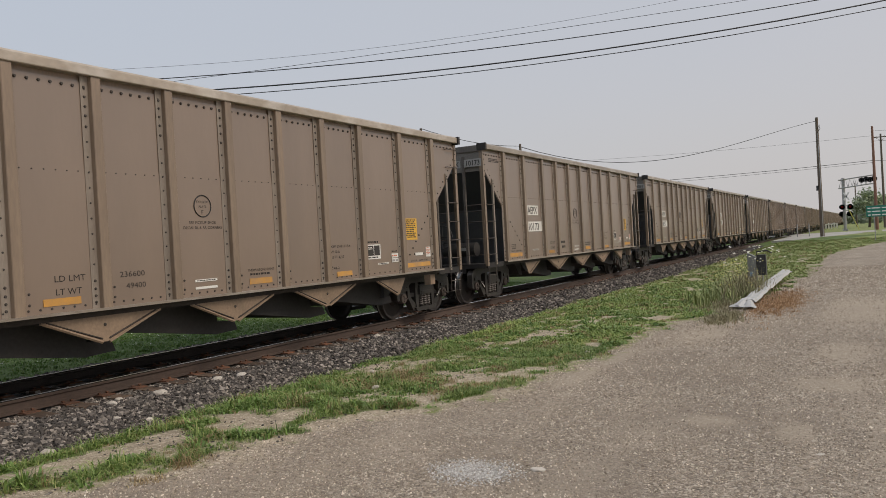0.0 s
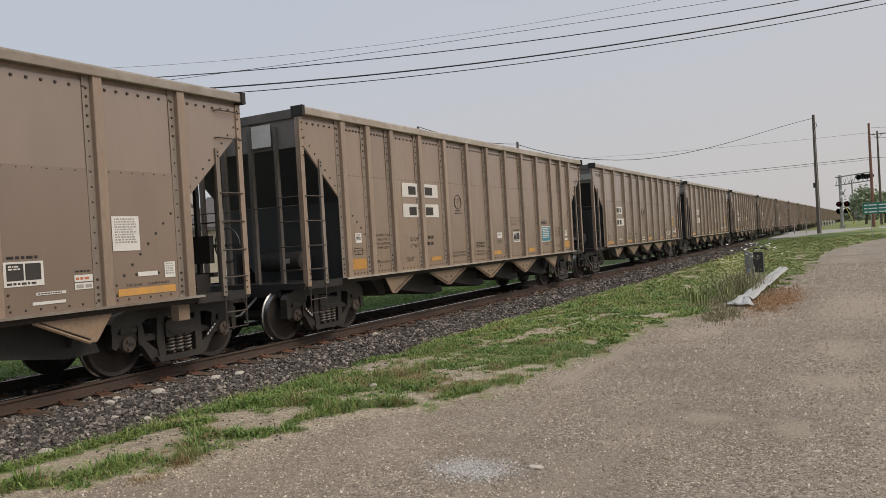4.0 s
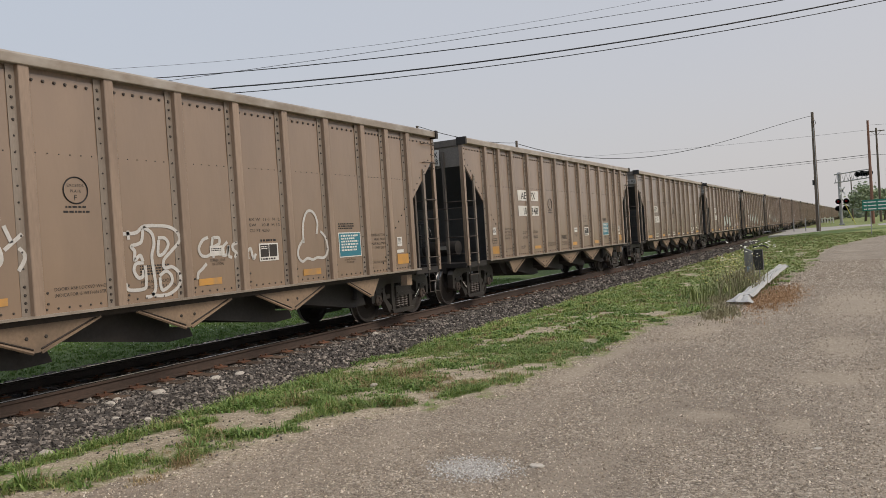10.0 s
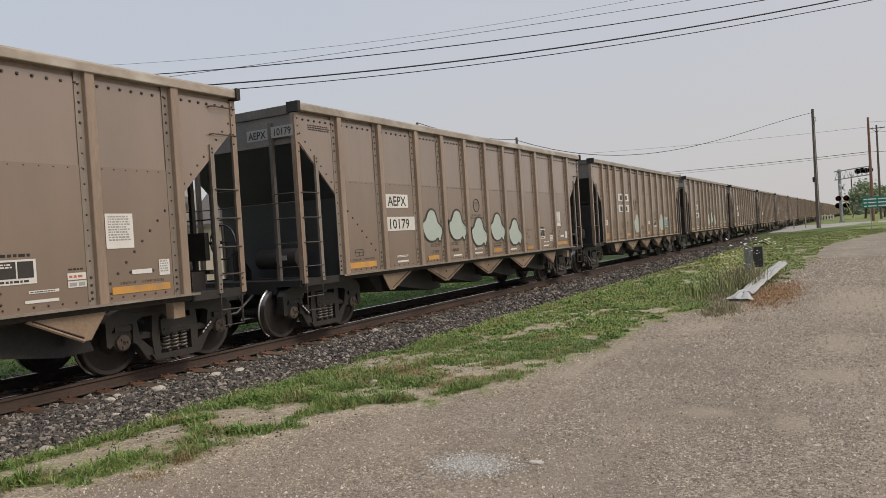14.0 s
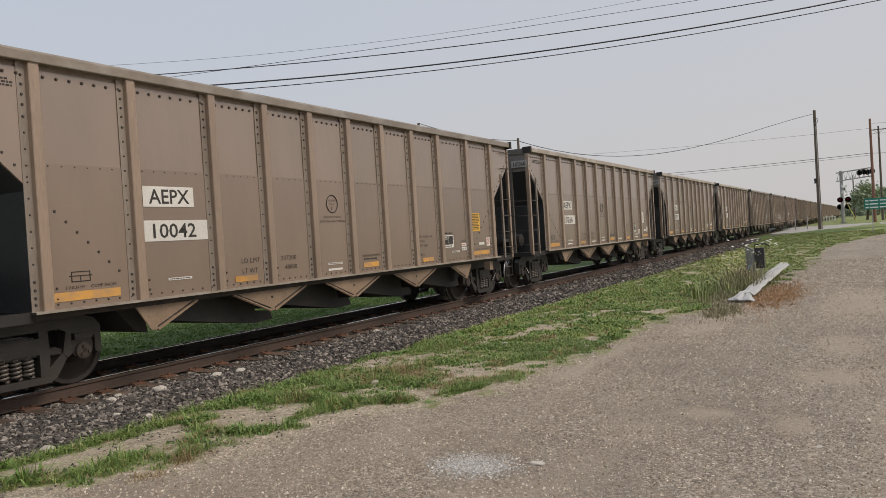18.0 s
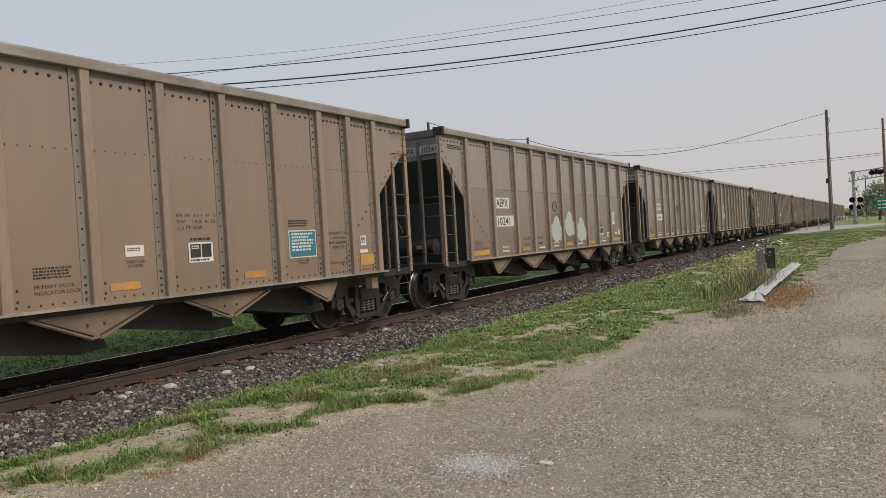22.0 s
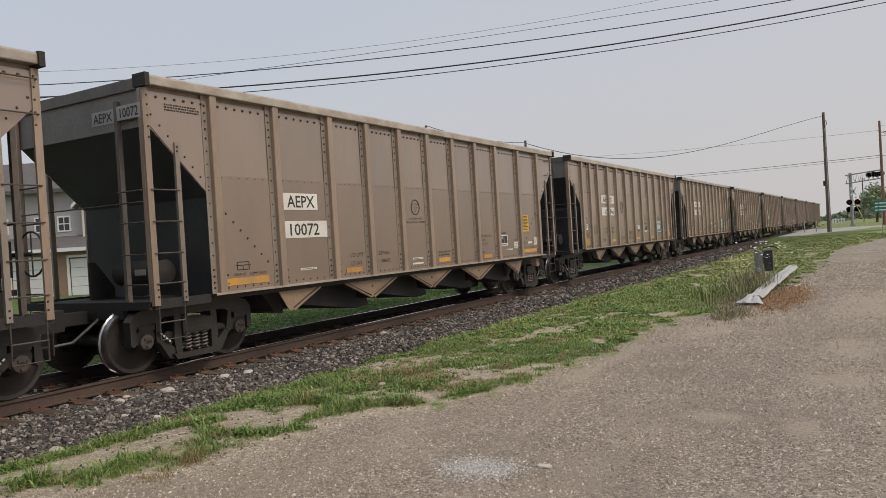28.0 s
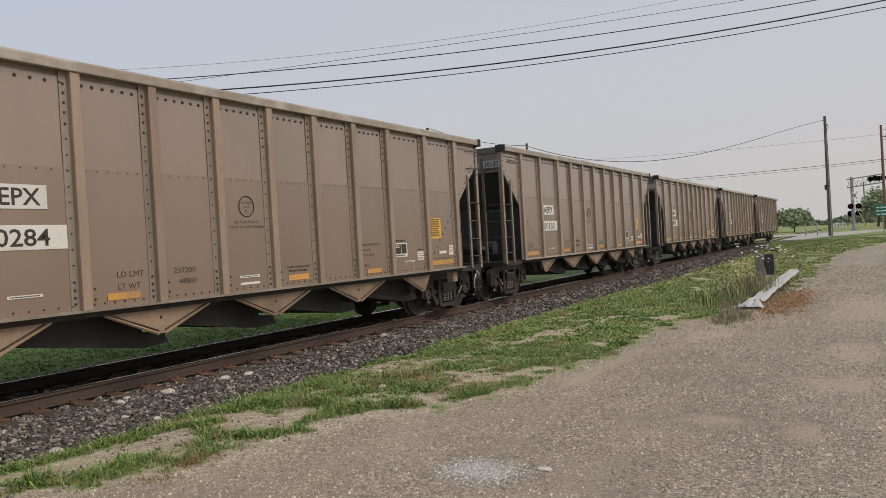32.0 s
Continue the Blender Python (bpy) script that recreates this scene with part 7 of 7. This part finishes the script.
# ---- poles and wires ----
def utility_pole(x, y, z0, h, r, mat, label, arm=0.0, lean=0.0):
    p = thing("utility_pole", None, None, label, "utility pole", pose(x, y, z0, 0, lean, 0), group="wooden utility poles")
    bm = bmesh.new()
    tube(bm, [(0, 0, -0.5), (0, 0, h * 0.5), (0, 0, h)], r, 12, r * 0.62)
    part("pole", bm, mat, p, smooth=True)
    if arm:
        bm = bmesh.new()
        box(bm, -arm, arm, -0.12, 0.0, h - 0.62, h - 0.48)
        tube(bm, [(-arm * 0.6, -0.06, h - 0.6), (0, -0.06, h - 1.3)], 0.03)
        tube(bm, [(arm * 0.6, -0.06, h - 0.6), (0, -0.06, h - 1.3)], 0.03)
        ar = part("crossarm", bm, mat, p)
        for q in (-0.9, -0.45, 0.45, 0.9):
            bm = bmesh.new()
            tube(bm, [(q * arm, -0.06, h - 0.48), (q * arm, -0.06, h - 0.33)], 0.05, 8, 0.03)
            part("insulator", bm, M["alu"], ar)
    return p


pole_a = utility_pole(5.72, 92.0, -0.1, 13.25, 0.23, M["pole"], "tall weathered wooden utility pole by the crossing")
bm = bmesh.new()
tube(bm, [(0.0, -0.18, 12.0), (0.25, -0.28, 12.35), (0.30, -0.28, 11.95), (0.0, -0.2, 11.55)], 0.035)
part("cable_loop", bm, M["wire"], pole_a)
bm = bmesh.new()
box(bm, -0.36, -0.16, -0.2, 0.12, 5.2, 5.75)
part("junction_box", bm, M["blackmetal"], pole_a)
bm = bmesh.new()
tube(bm, [(0.1, -0.24, 0.0), (0.08, -0.2, 6.0), (0.06, -0.17, 11.5)], 0.035)
part("conduit", bm, M["alu"], pole_a)
utility_pole(11.3, 127.0, 0.0, 15.3, 0.24, M["pole_red"], "tall reddish wooden utility pole beyond the road")
utility_pole(12.75, 151.0, 0.0, 16.4, 0.22, M["pole"], "wooden utility pole with a crossarm", arm=1.3)
utility_pole(7.9, 205.0, 0.0, 10.6, 0.18, M["pole"], "distant wooden utility pole")
utility_pole(-12.0, 50.9, -0.1, 8.75, 0.14, M["pole"], "wooden utility pole behind the train")
utility_pole(-13.65, 39.5, -0.1, 8.9, 0.13, M["pole"], "wooden utility pole behind the train")


def wire(p0, p1, sag, r, label="black cable strung between utility poles", n=24, skew=0.0):
    p0, p1 = Vector(p0), Vector(p1)
    bm = bmesh.new()
    tube(bm, [p0.lerp(p1, i / n) - Vector((0, 0, 4 * sag * (i / n) * (1 - i / n) * (1 + skew * (i / n - 0.5)))) for i in range(n + 1)], r, 5)
    return thing("overhead_wire", bm, M["wire"], label, "wire", group="overhead wires")


def wire3(a, m, b, ends, r):
    """A hanging wire through three known points, prolonged to the distances ends along its line."""
    a, m, b = Vector(a), Vector(m), Vector(b)
    h = (b - a).to_2d()
    L = h.length
    tm = (m - a).to_2d().length
    A = np.array([[tm * tm, tm], [L * L, L]])
    c2, c1 = np.linalg.solve(A, [m.z - a.z, b.z - a.z])
    d = h.normalized()
    bm = bmesh.new()
    tube(bm, [(a.x + d.x * s, a.y + d.y * s, a.z + c1 * s + c2 * s * s) for s in np.linspace(ends[0], ends[1], 30)], r, 5)
    return thing("overhead_wire", bm, M["wire"], "black overhead cable strung across the track", "wire", group="overhead wires")


wire3((-19.46, 22.43, 10.44), (-9.31, 28.21, 10.74), (2.02, 34.68, 12.0), (-15, 42), 0.007)
wire3((-17.24, 23.68, 9.73), (-9.32, 28.20, 10.43), (4.72, 36.22, 11.86), (-17.5, 39.5), 0.011)
wire3((-17.69, 23.43, 9.89), (-5.95, 30.12, 10.33), (7.53, 37.81, 11.65), (-17, 40), 0.022)
wire3((-15.58, 24.62, 9.25), (-3.72, 31.38, 9.77), (9.88, 39.15, 11.38), (-19.4, 37.6), 0.033)
wire3((-14.69, 25.13, 8.98), (-3.73, 31.37, 9.51), (11.23, 39.91, 11.28), (-20.4, 36.6), 0.02)
utility_pole(-32.5, 15.0, -0.1, 11.6, 0.17, M["pole"], "wooden utility pole carrying cables across the track", arm=1.2)
utility_pole(17.1, 43.25, -0.25, 14.4, 0.17, M["pole"], "wooden utility pole carrying cables across the track", arm=1.2)
wire((5.62, 91.9, 12.75), (-12.0, 50.9, 8.45), 2.043, 0.024, skew=1.256)
wire((-12.0, 50.9, 8.5), (-13.65, 39.5, 8.8), 0.3, 0.02)
wire((11.3, 127.0, 13.9), (-70, 127, 17.2), 0.9, 0.016)
wire((11.3, 127.0, 13.1), (80, 143, 14.0), 1.0, 0.02)
wire((11.3, 127.0, 10.25), (-70, 127, 11.7), 0.8, 0.035)
wire((11.3, 127.0, 9.95), (-70, 127, 11.2), 0.8, 0.02)
wire((11.3, 127.0, 14.6), (80, 143, 16), 1.0, 0.02)
wire((11.3, 127.0, 10.2), (80, 143, 11), 1.0, 0.03)
utility_pole(-70, 127, 0.0, 17.6, 0.2, M["pole"], "wooden utility pole along the cross road")
utility_pole(80, 143, 0.0, 17.0, 0.2, M["pole"], "wooden utility pole along the cross road")

# ---- crossing signal with a cantilever ----
signal = thing("crossing_signal", None, None, "railway crossing signal with cantilever arm and red lamps", "crossing signal", pose(7.05, 133.0, 0.0))
bm = bmesh.new()
tube(bm, [(0, 0, 0), (0, 0, 8.3)], 0.24, 12)
box(bm, -0.4, 0.4, -0.4, 0.4, 0, 0.25)
part("mast", bm, M["alu"], signal, "galvanised steel mast")
bm = bmesh.new()
for z in (6.75, 8.05):
    for y in (-0.35, 0.35):
        tube(bm, [(-0.7, y, z - 0.05), (4.5, y, z + 0.4)], 0.08)
for k in range(8):
    x = -0.6 + 0.62 * k
    up = 0.08 * (x + 0.6)
    for y in (-0.35, 0.35):
        tube(bm, [(x, y, 6.7 + up), (x + 0.31, y, 8.05 + up), (x + 0.62, y, 6.75 + up)], 0.045)
part("cantilever_truss", bm, M["alu"], signal)


def lamp_pair(x, z, lit, y=-0.3):
    for s in (-1, 1):
        bm = bmesh.new()
        n = 18
        c = [bm.verts.new((x + s * 0.55 + 0.42 * math.cos(2 * math.pi * k / n), y, z + 0.42 * math.sin(2 * math.pi * k / n))) for k in range(n)]
        bm.faces.new(c)
        bmesh.ops.solidify(bm, geom=bm.faces[:], thickness=0.03)
        disc = part("lamp_target", bm, M["blackmetal"], signal, "round black lamp backboard")
        bm = bmesh.new()
        c = [bm.verts.new((x + s * 0.55 + 0.17 * math.cos(2 * math.pi * k / n), y - 0.08, z + 0.17 * math.sin(2 * math.pi * k / n))) for k in range(n)]
        bm.faces.new(c)
        bmesh.ops.solidify(bm, geom=bm.faces[:], thickness=0.03)
        part("lens", bm, M["red_lamp"] if lit else M["blackmetal"], disc, "red lamp lens" if lit else "")
        bm = bmesh.new()
        prism(bm, [(x + s * 0.55 - 0.2, z + 0.05), (x + s * 0.55 - 0.15, z + 0.17), (x + s * 0.55, z + 0.23), (x + s * 0.55 + 0.15, z + 0.17), (x + s * 0.55 + 0.2, z + 0.05), (x + s * 0.55, z + 0.20)], y - 0.35, y - 0.02, "y")
        part("hood", bm, M["blackmetal"], disc)


lamp_pair(0.25, 3.75, True)
lamp_pair(0.15, 2.65, False, 0.3)
lamp_pair(3.1, 7.75, False)
lamp_pair(3.7, 7.85, False, 0.2)
for s in (-1, 1):
    bm = bmesh.new()
    w = bmesh.ops.create_cube(bm, size=1.0, matrix=pose(0.35, -0.25, 5.4, 0, s * 60, 0) @ Matrix.Diagonal((1.4, 0.03, 0.23, 1)))
    part("crossbuck", bm, M["trim"], signal, "white crossbuck blade")
bm = bmesh.new()
tube(bm, [(0.6, -0.2, 3.3), (1.9, -0.6, 0.1)], 0.055)
part("gate_arm", bm, M["yflower"], signal, "pale yellow gate arm")

# ---- signs and posts by the road ----
sign = thing("direction_sign", None, None, "green direction sign with white lines on two posts", "road sign", pose(10.75, 70.0, float(ground_z(10.75, 70.0)), 0, 0, 4))
bm = bmesh.new()
box(bm, -0.72, 1.35, -0.03, 0.0, 1.93, 2.83)
part("sign_panel", bm, M["green_sign"], sign, bevel=0.006)
bm = bmesh.new()
for k in range(3):
    for q, w in ((-0.62, 0.22), (-0.32, 0.6), (0.4, 0.7)):
        box(bm, q, q + w, -0.036, -0.03, 2.03 + 0.28 * k, 2.12 + 0.28 * k)
part("sign_lines", bm, M["trim"], sign)
for x in (-0.15, 1.1):
    bm = bmesh.new()
    tube(bm, [(x, 0.04, -0.3), (x, 0.04, 2.8)], 0.04)
    part("sign_post", bm, M["alu"], sign)
board = thing("roadside_sign", None, None, "dark sign with a green panel on two posts", "road sign", pose(13.6, 92.0, -0.05, 0, 0, 4))
bm = bmesh.new()
box(bm, -1.2, 2.0, -0.1, 0.0, 5.0, 6.3)
part("sign_panel", bm, M["blackmetal"], board)
bm = bmesh.new()
box(bm, -0.8, 1.8, -0.1, 0.0, 6.35, 7.8)
part("sign_panel", bm, M["green_sign"], board)
for x in (-0.7, 1.4):
    bm = bmesh.new()
    tube(bm, [(x, 0.06, -0.3), (x, 0.06, 6.4)], 0.12)
    part("sign_post", bm, M["box_grey"], board)
for x, y in ((2.9, 96.5), (4.15, 96.5)):
    bm = bmesh.new()
    tube(bm, [(0, 0, -0.2), (0, 0, 1.55)], 0.06, 8)
    thing("marker_post", bm, M["alu"], "slim pale marker post beside the track", "post", pose(x, y, -0.03), group="marker posts at the crossing")

# low white fence beyond the crossing
fence = thing("fence", None, None, "low white fence panels far along the track", "fence", pose(1.95, 185.0, 0.0))
for k in range(5):
    bm = bmesh.new()
    box(bm, k * 0.55, k * 0.55 + 0.28, -0.05, 0.05, 0, 1.3 if k % 2 else 1.1)
    part("fence_post", bm, M["trim"], fence)
bm = bmesh.new()
box(bm, 0, 2.5, 0.06, 0.1, 0.9, 1.1)
part("fence_rail", bm, M["trim"], fence)


# ---- trees ----
def tree(x, y, h, w, seed, leaf, n=2600, size=0.35, name="tree", label="leafy green tree beyond the road", z0=0.0):
    g = np.random.default_rng(seed)
    t = thing(name, None, None, label, "tree", pose(x, y, z0))
    bm = bmesh.new()
    tube(bm, [(0, 0, -0.3), (0.05 * w, 0, h * 0.3), (0, 0.03 * w, h * 0.6)], h * 0.035, 8, h * 0.012)
    for k in range(6):
        a = k * 1.05 + g.uniform(0, 0.5)
        z = h * g.uniform(0.25, 0.5)
        tube(bm, [(0, 0, z), (0.25 * w * math.cos(a), 0.25 * w * math.sin(a), z + 0.14 * h), (0.42 * w * math.cos(a), 0.42 * w * math.sin(a), z + 0.3 * h)], h * 0.014, 5, h * 0.004)
    part("trunk", bm, M["bark"], t)
    cl = g.normal(0, 1, (26, 3))
    cl = cl / np.linalg.norm(cl, axis=1)[:, None] * g.uniform(0.45, 1.0, (26, 1)) * np.array([w * 0.42, w * 0.42, h * 0.32]) + np.array([0, 0, h * 0.62])
    c = cl[g.integers(0, 26, n)] + g.normal(0, 1, (n, 3)) * np.array([w * 0.11, w * 0.11, h * 0.075])
    d = g.normal(0, 1, (n, 3))
    d /= np.linalg.norm(d, axis=1)[:, None]
    e = np.cross(d, g.normal(0, 1, (n, 3)))
    e /= np.linalg.norm(e, axis=1)[:, None]
    s = size * g.uniform(0.6, 1.3, n)[:, None]
    v = np.stack([c + d * s, c + e * s * 0.55, c - d * s, c - e * s * 0.55], 1)
    part("crown", raw_mesh("crown", v.reshape(-1, 3), np.arange(4 * n).reshape(-1, 4), leaf), None, t)
    return t


tree(10.4, 172.0, 7.9, 6.4, 1, M["leaf"], 2600, 0.32)
tree(13.8, 178.0, 6.8, 6.4, 2, M["leaf"], 2200, 0.32)
tree(-3.0, 150.0, 4.3, 6.0, 3, M["leaf"], 3600, 0.32, label="dense green tree beside the far track")
tree(-7.5, 156.0, 4.2, 6.0, 4, M["leaf"], 2600, 0.32, label="dense green tree beside the far track")
k = 9000
g = np.random.default_rng(5)
cx = np.concatenate([g.uniform(-420, 420, k), g.uniform(-20, 90, 5000)])
cy = np.concatenate([g.uniform(600, 720, k), g.uniform(330, 420, 5000)])
top = 4.5 + 3.0 * np.sin(cx * 0.045) + 2.0 * np.sin(cx * 0.13 + 1)
top[k:] *= 0.55
c = np.stack([cx, cy, np.abs(top) * g.random(k + 5000) ** 0.6], -1)
d = g.normal(0, 1, c.shape)
d /= np.linalg.norm(d, axis=1)[:, None]
e = np.cross(d, g.normal(0, 1, c.shape))
e /= np.linalg.norm(e, axis=1)[:, None]
s = np.where(np.arange(len(c)) < k, 2.2, 1.0)[:, None] * g.uniform(0.6, 1.3, (len(c), 1))
v = np.stack([c + d * s, c + e * s * 0.7, c - d * s, c - e * s * 0.7], 1)
thing("tree_line", raw_mesh("tree_line", v.reshape(-1, 3), np.arange(4 * len(c)).reshape(-1, 4), M["far_leaf"]), None, "hazy distant line of trees and bushes on the horizon", "tree line", kind="stuff")

# ---- the cut-off posts and fallen rail by the lot ----
GPX, GPY = 7.42, 22.0
gz0 = float(ground_z(GPX, GPY))
post = thing("meter_post", None, None, "weathered grey post with a dark meter box", "post", pose(7.24, 22.2, gz0))
bm = bmesh.new()
prism(bm, [(-0.12, -0.2), (0.12, -0.2), (0.11, 1.02), (0.02, 1.08), (-0.10, 1.13)], -0.11, 0.11, "y")
part("post", bm, M["box_grey"], post, bevel=0.015)
bm = bmesh.new()
box(bm, 0.15, 0.37, -0.12, 0.06, 0.52, 1.08)
box(bm, 0.10, 0.18, -0.05, 0.05, 0.7, 1.0)
part("meter_box", bm, M["blackmetal"], post, bevel=0.02)
bm = bmesh.new()
tube(bm, [(0.26, -0.02, 0.54), (0.28, -0.02, -0.1)], 0.02)
part("conduit", bm, M["alu"], post)
bm = bmesh.new()
tube(bm, [(0.1, 0.08, 1.0), (0.12, 0.1, 1.16), (0.40, 0.12, 1.18), (0.5, 0.14, 1.1)], 0.022)
part("pipe", bm, M["blackmetal"], post)
bm = bmesh.new()
box(bm, -0.05, 0.05, -0.118, -0.111, 0.48, 0.62)
part("tag", bm, M["blue_tag"], post)

guard = thing("guard_rail_beam", None, None, "pale weathered steel guard rail lying in the grass", "guard rail", pose(7.52, 18.75, float(ground_z(7.4, 18.7)) + 0.02, 1.5, 0, -1.0))
prof = [(-0.15, 0.01), (-0.11, 0.085), (-0.04, 0.09), (0.0, 0.035), (0.04, 0.09), (0.11, 0.085), (0.15, 0.01)]


def bent_beam(y0, y1, steps, crush, seed):
    """A W-section beam along y, dented and twisted; crush: how much its near end is flattened out."""
    bm = bmesh.new()
    rows = []
    for i in range(steps + 1):
        q = i / steps
        y = y0 + (y1 - y0) * q
        tw = 0.25 * noise.noise(Vector((y * 0.35, seed, 0)))
        off = 0.05 * noise.noise(Vector((y * 0.5, 0, seed)))
        fl = crush * (1 - q) ** 2
        ring = []
        for j, (x, z) in enumerate(prof + [(x * 0.97, z - 0.012) for x, z in prof[::-1]]):
            d = 0.03 * noise.noise(Vector((x * 6, y * 1.6, seed + z)))
            x, z = x * (1 + 0.9 * fl) + off, z * (1 - 0.6 * fl) + d + 0.02
            ring.append(bm.verts.new((x * math.cos(tw) - z * math.sin(tw), y + (0.12 * fl * math.sin(j * 2.3)), x * math.sin(tw) + z * math.cos(tw) + 0.03)))
        rows.append(ring)
    k = len(rows[0])
    for a, b in zip(rows, rows[1:]):
        for j in range(k):
            bm.faces.new((a[j], a[(j + 1) % k], b[(j + 1) % k], b[j]))
    bm.faces.new(rows[0][::-1])
    bm.faces.new(rows[-1])
    return bm


part("beam", bent_beam(0.0, 8.2, 40, 0.3, 3.0), M["concrete"], guard, smooth=True)
part("end_terminal", bent_beam(-0.75, 0.15, 8, 1.0, 9.0), M["concrete"], guard, "crumpled pale end plate")
bm = bmesh.new()
prism(bm, [(0.19 * math.cos(a), 8.2 + 0.32 * math.sin(a)) for a in np.linspace(0, math.pi, 9)], 0.03, 0.06, "z")
part("end_terminal", bm, M["concrete"], guard, "rounded end plate")

# weeds round the post, with yellow and white blossoms
rng = np.random.default_rng(91)
k = 300
px, py = rng.normal(6.8, 0.32, k), rng.normal(21.8, 1.4, k)
blades("post_weeds", px, py, ground_z(px, py), 0.10 + 0.50 * rng.random(k) ** 1.6, M["bush"], "tall pale leafy weeds round the post", "weeds", 92, 12, 0.012, 0.12, 1.3)
px, py = rng.normal(6.75, 0.3, 200), rng.normal(22.0, 1.3, 200)
blossoms("weed_blossoms", px, py, ground_z(px, py) + 0.35 + 0.6 * rng.random(200), 0.02, M["yflower"], "pale yellow blossoms on the weeds", "weeds", 93)
px, py = rng.normal(7.4, 0.35, 40), rng.normal(22.0, 0.8, 40)
blossoms("wild_carrot_blossoms", px, py, ground_z(px, py) + 0.95 + 0.4 * rng.random(40), 0.04, M["flower"], "white umbels of wild carrot", "weeds", 94)
k = 900
px, py = rng.normal(8.12, 0.27, k), rng.normal(19.6, 1.5, k)
blades("dry_weeds", px, py, ground_z(px, py), 0.02 + 0.05 * rng.random(k), M["rust_grass"], "dry orange-brown grass beside the guard rail", "dry grass", 95, 8, 0.007, 0.08, 1.4)
k = 200
px, py = rng.normal(6.9, 0.25, k), rng.normal(19.0, 1.0, k)
blades("brown_weeds", px, py, ground_z(px, py), 0.05 + 0.16 * rng.random(k), M["twig"], "brown withered weeds before the post", "dry grass", 96, 8, 0.006, 0.1, 1.3)


k = 260
px, py = rng.normal(7.1, 0.22, k), rng.normal(21.6, 1.0, k)
blades("twiggy_weeds", px, py, ground_z(px, py), 0.35 + 0.6 * rng.random(k), M["twig"], "tall brown twiggy weeds round the post", "weeds", 97, 4, 0.006, 0.08, 0.7)
px, py = rng.normal(7.1, 0.3, 260), rng.normal(21.6, 1.0, 260)
blossoms("weed_seed_heads", px, py, ground_z(px, py) + 0.3 + 0.7 * rng.random(260), 0.018, M["yflower"], "pale seed heads on the tall weeds", "weeds", 98)


# ---- what moves ----
def motions():
    for k, car in enumerate(train):
        walk(car, [(t, pose(0, rear_end(k, t) - HALF, 0)) for t in range(0, 33, 2)])
    axles = {1: [], -1: []}
    for car in train:
        for o in car.children_recursive:
            if o.name.startswith("wheelset"):
                axles[1 if o.matrix_basis.translation.y > 0 else -1].append(o)
    for s, obs in axles.items():
        turn = [(i / FPS, pose(0, s * AXLE_Y, WHEEL_R, math.degrees((rear_end(0, 0) - rear_end(0, i / FPS)) / WHEEL_R))) for i in range(32 * FPS + 1)]
        walk(obs[0], turn)
        keys = obs[0].animation_data
        for o in obs[1:]:
            o.rotation_mode = "QUATERNION"
            o.animation_data_create()
            o.animation_data.action = keys.action
            o.animation_data.action_slot = keys.action_slot


motions()
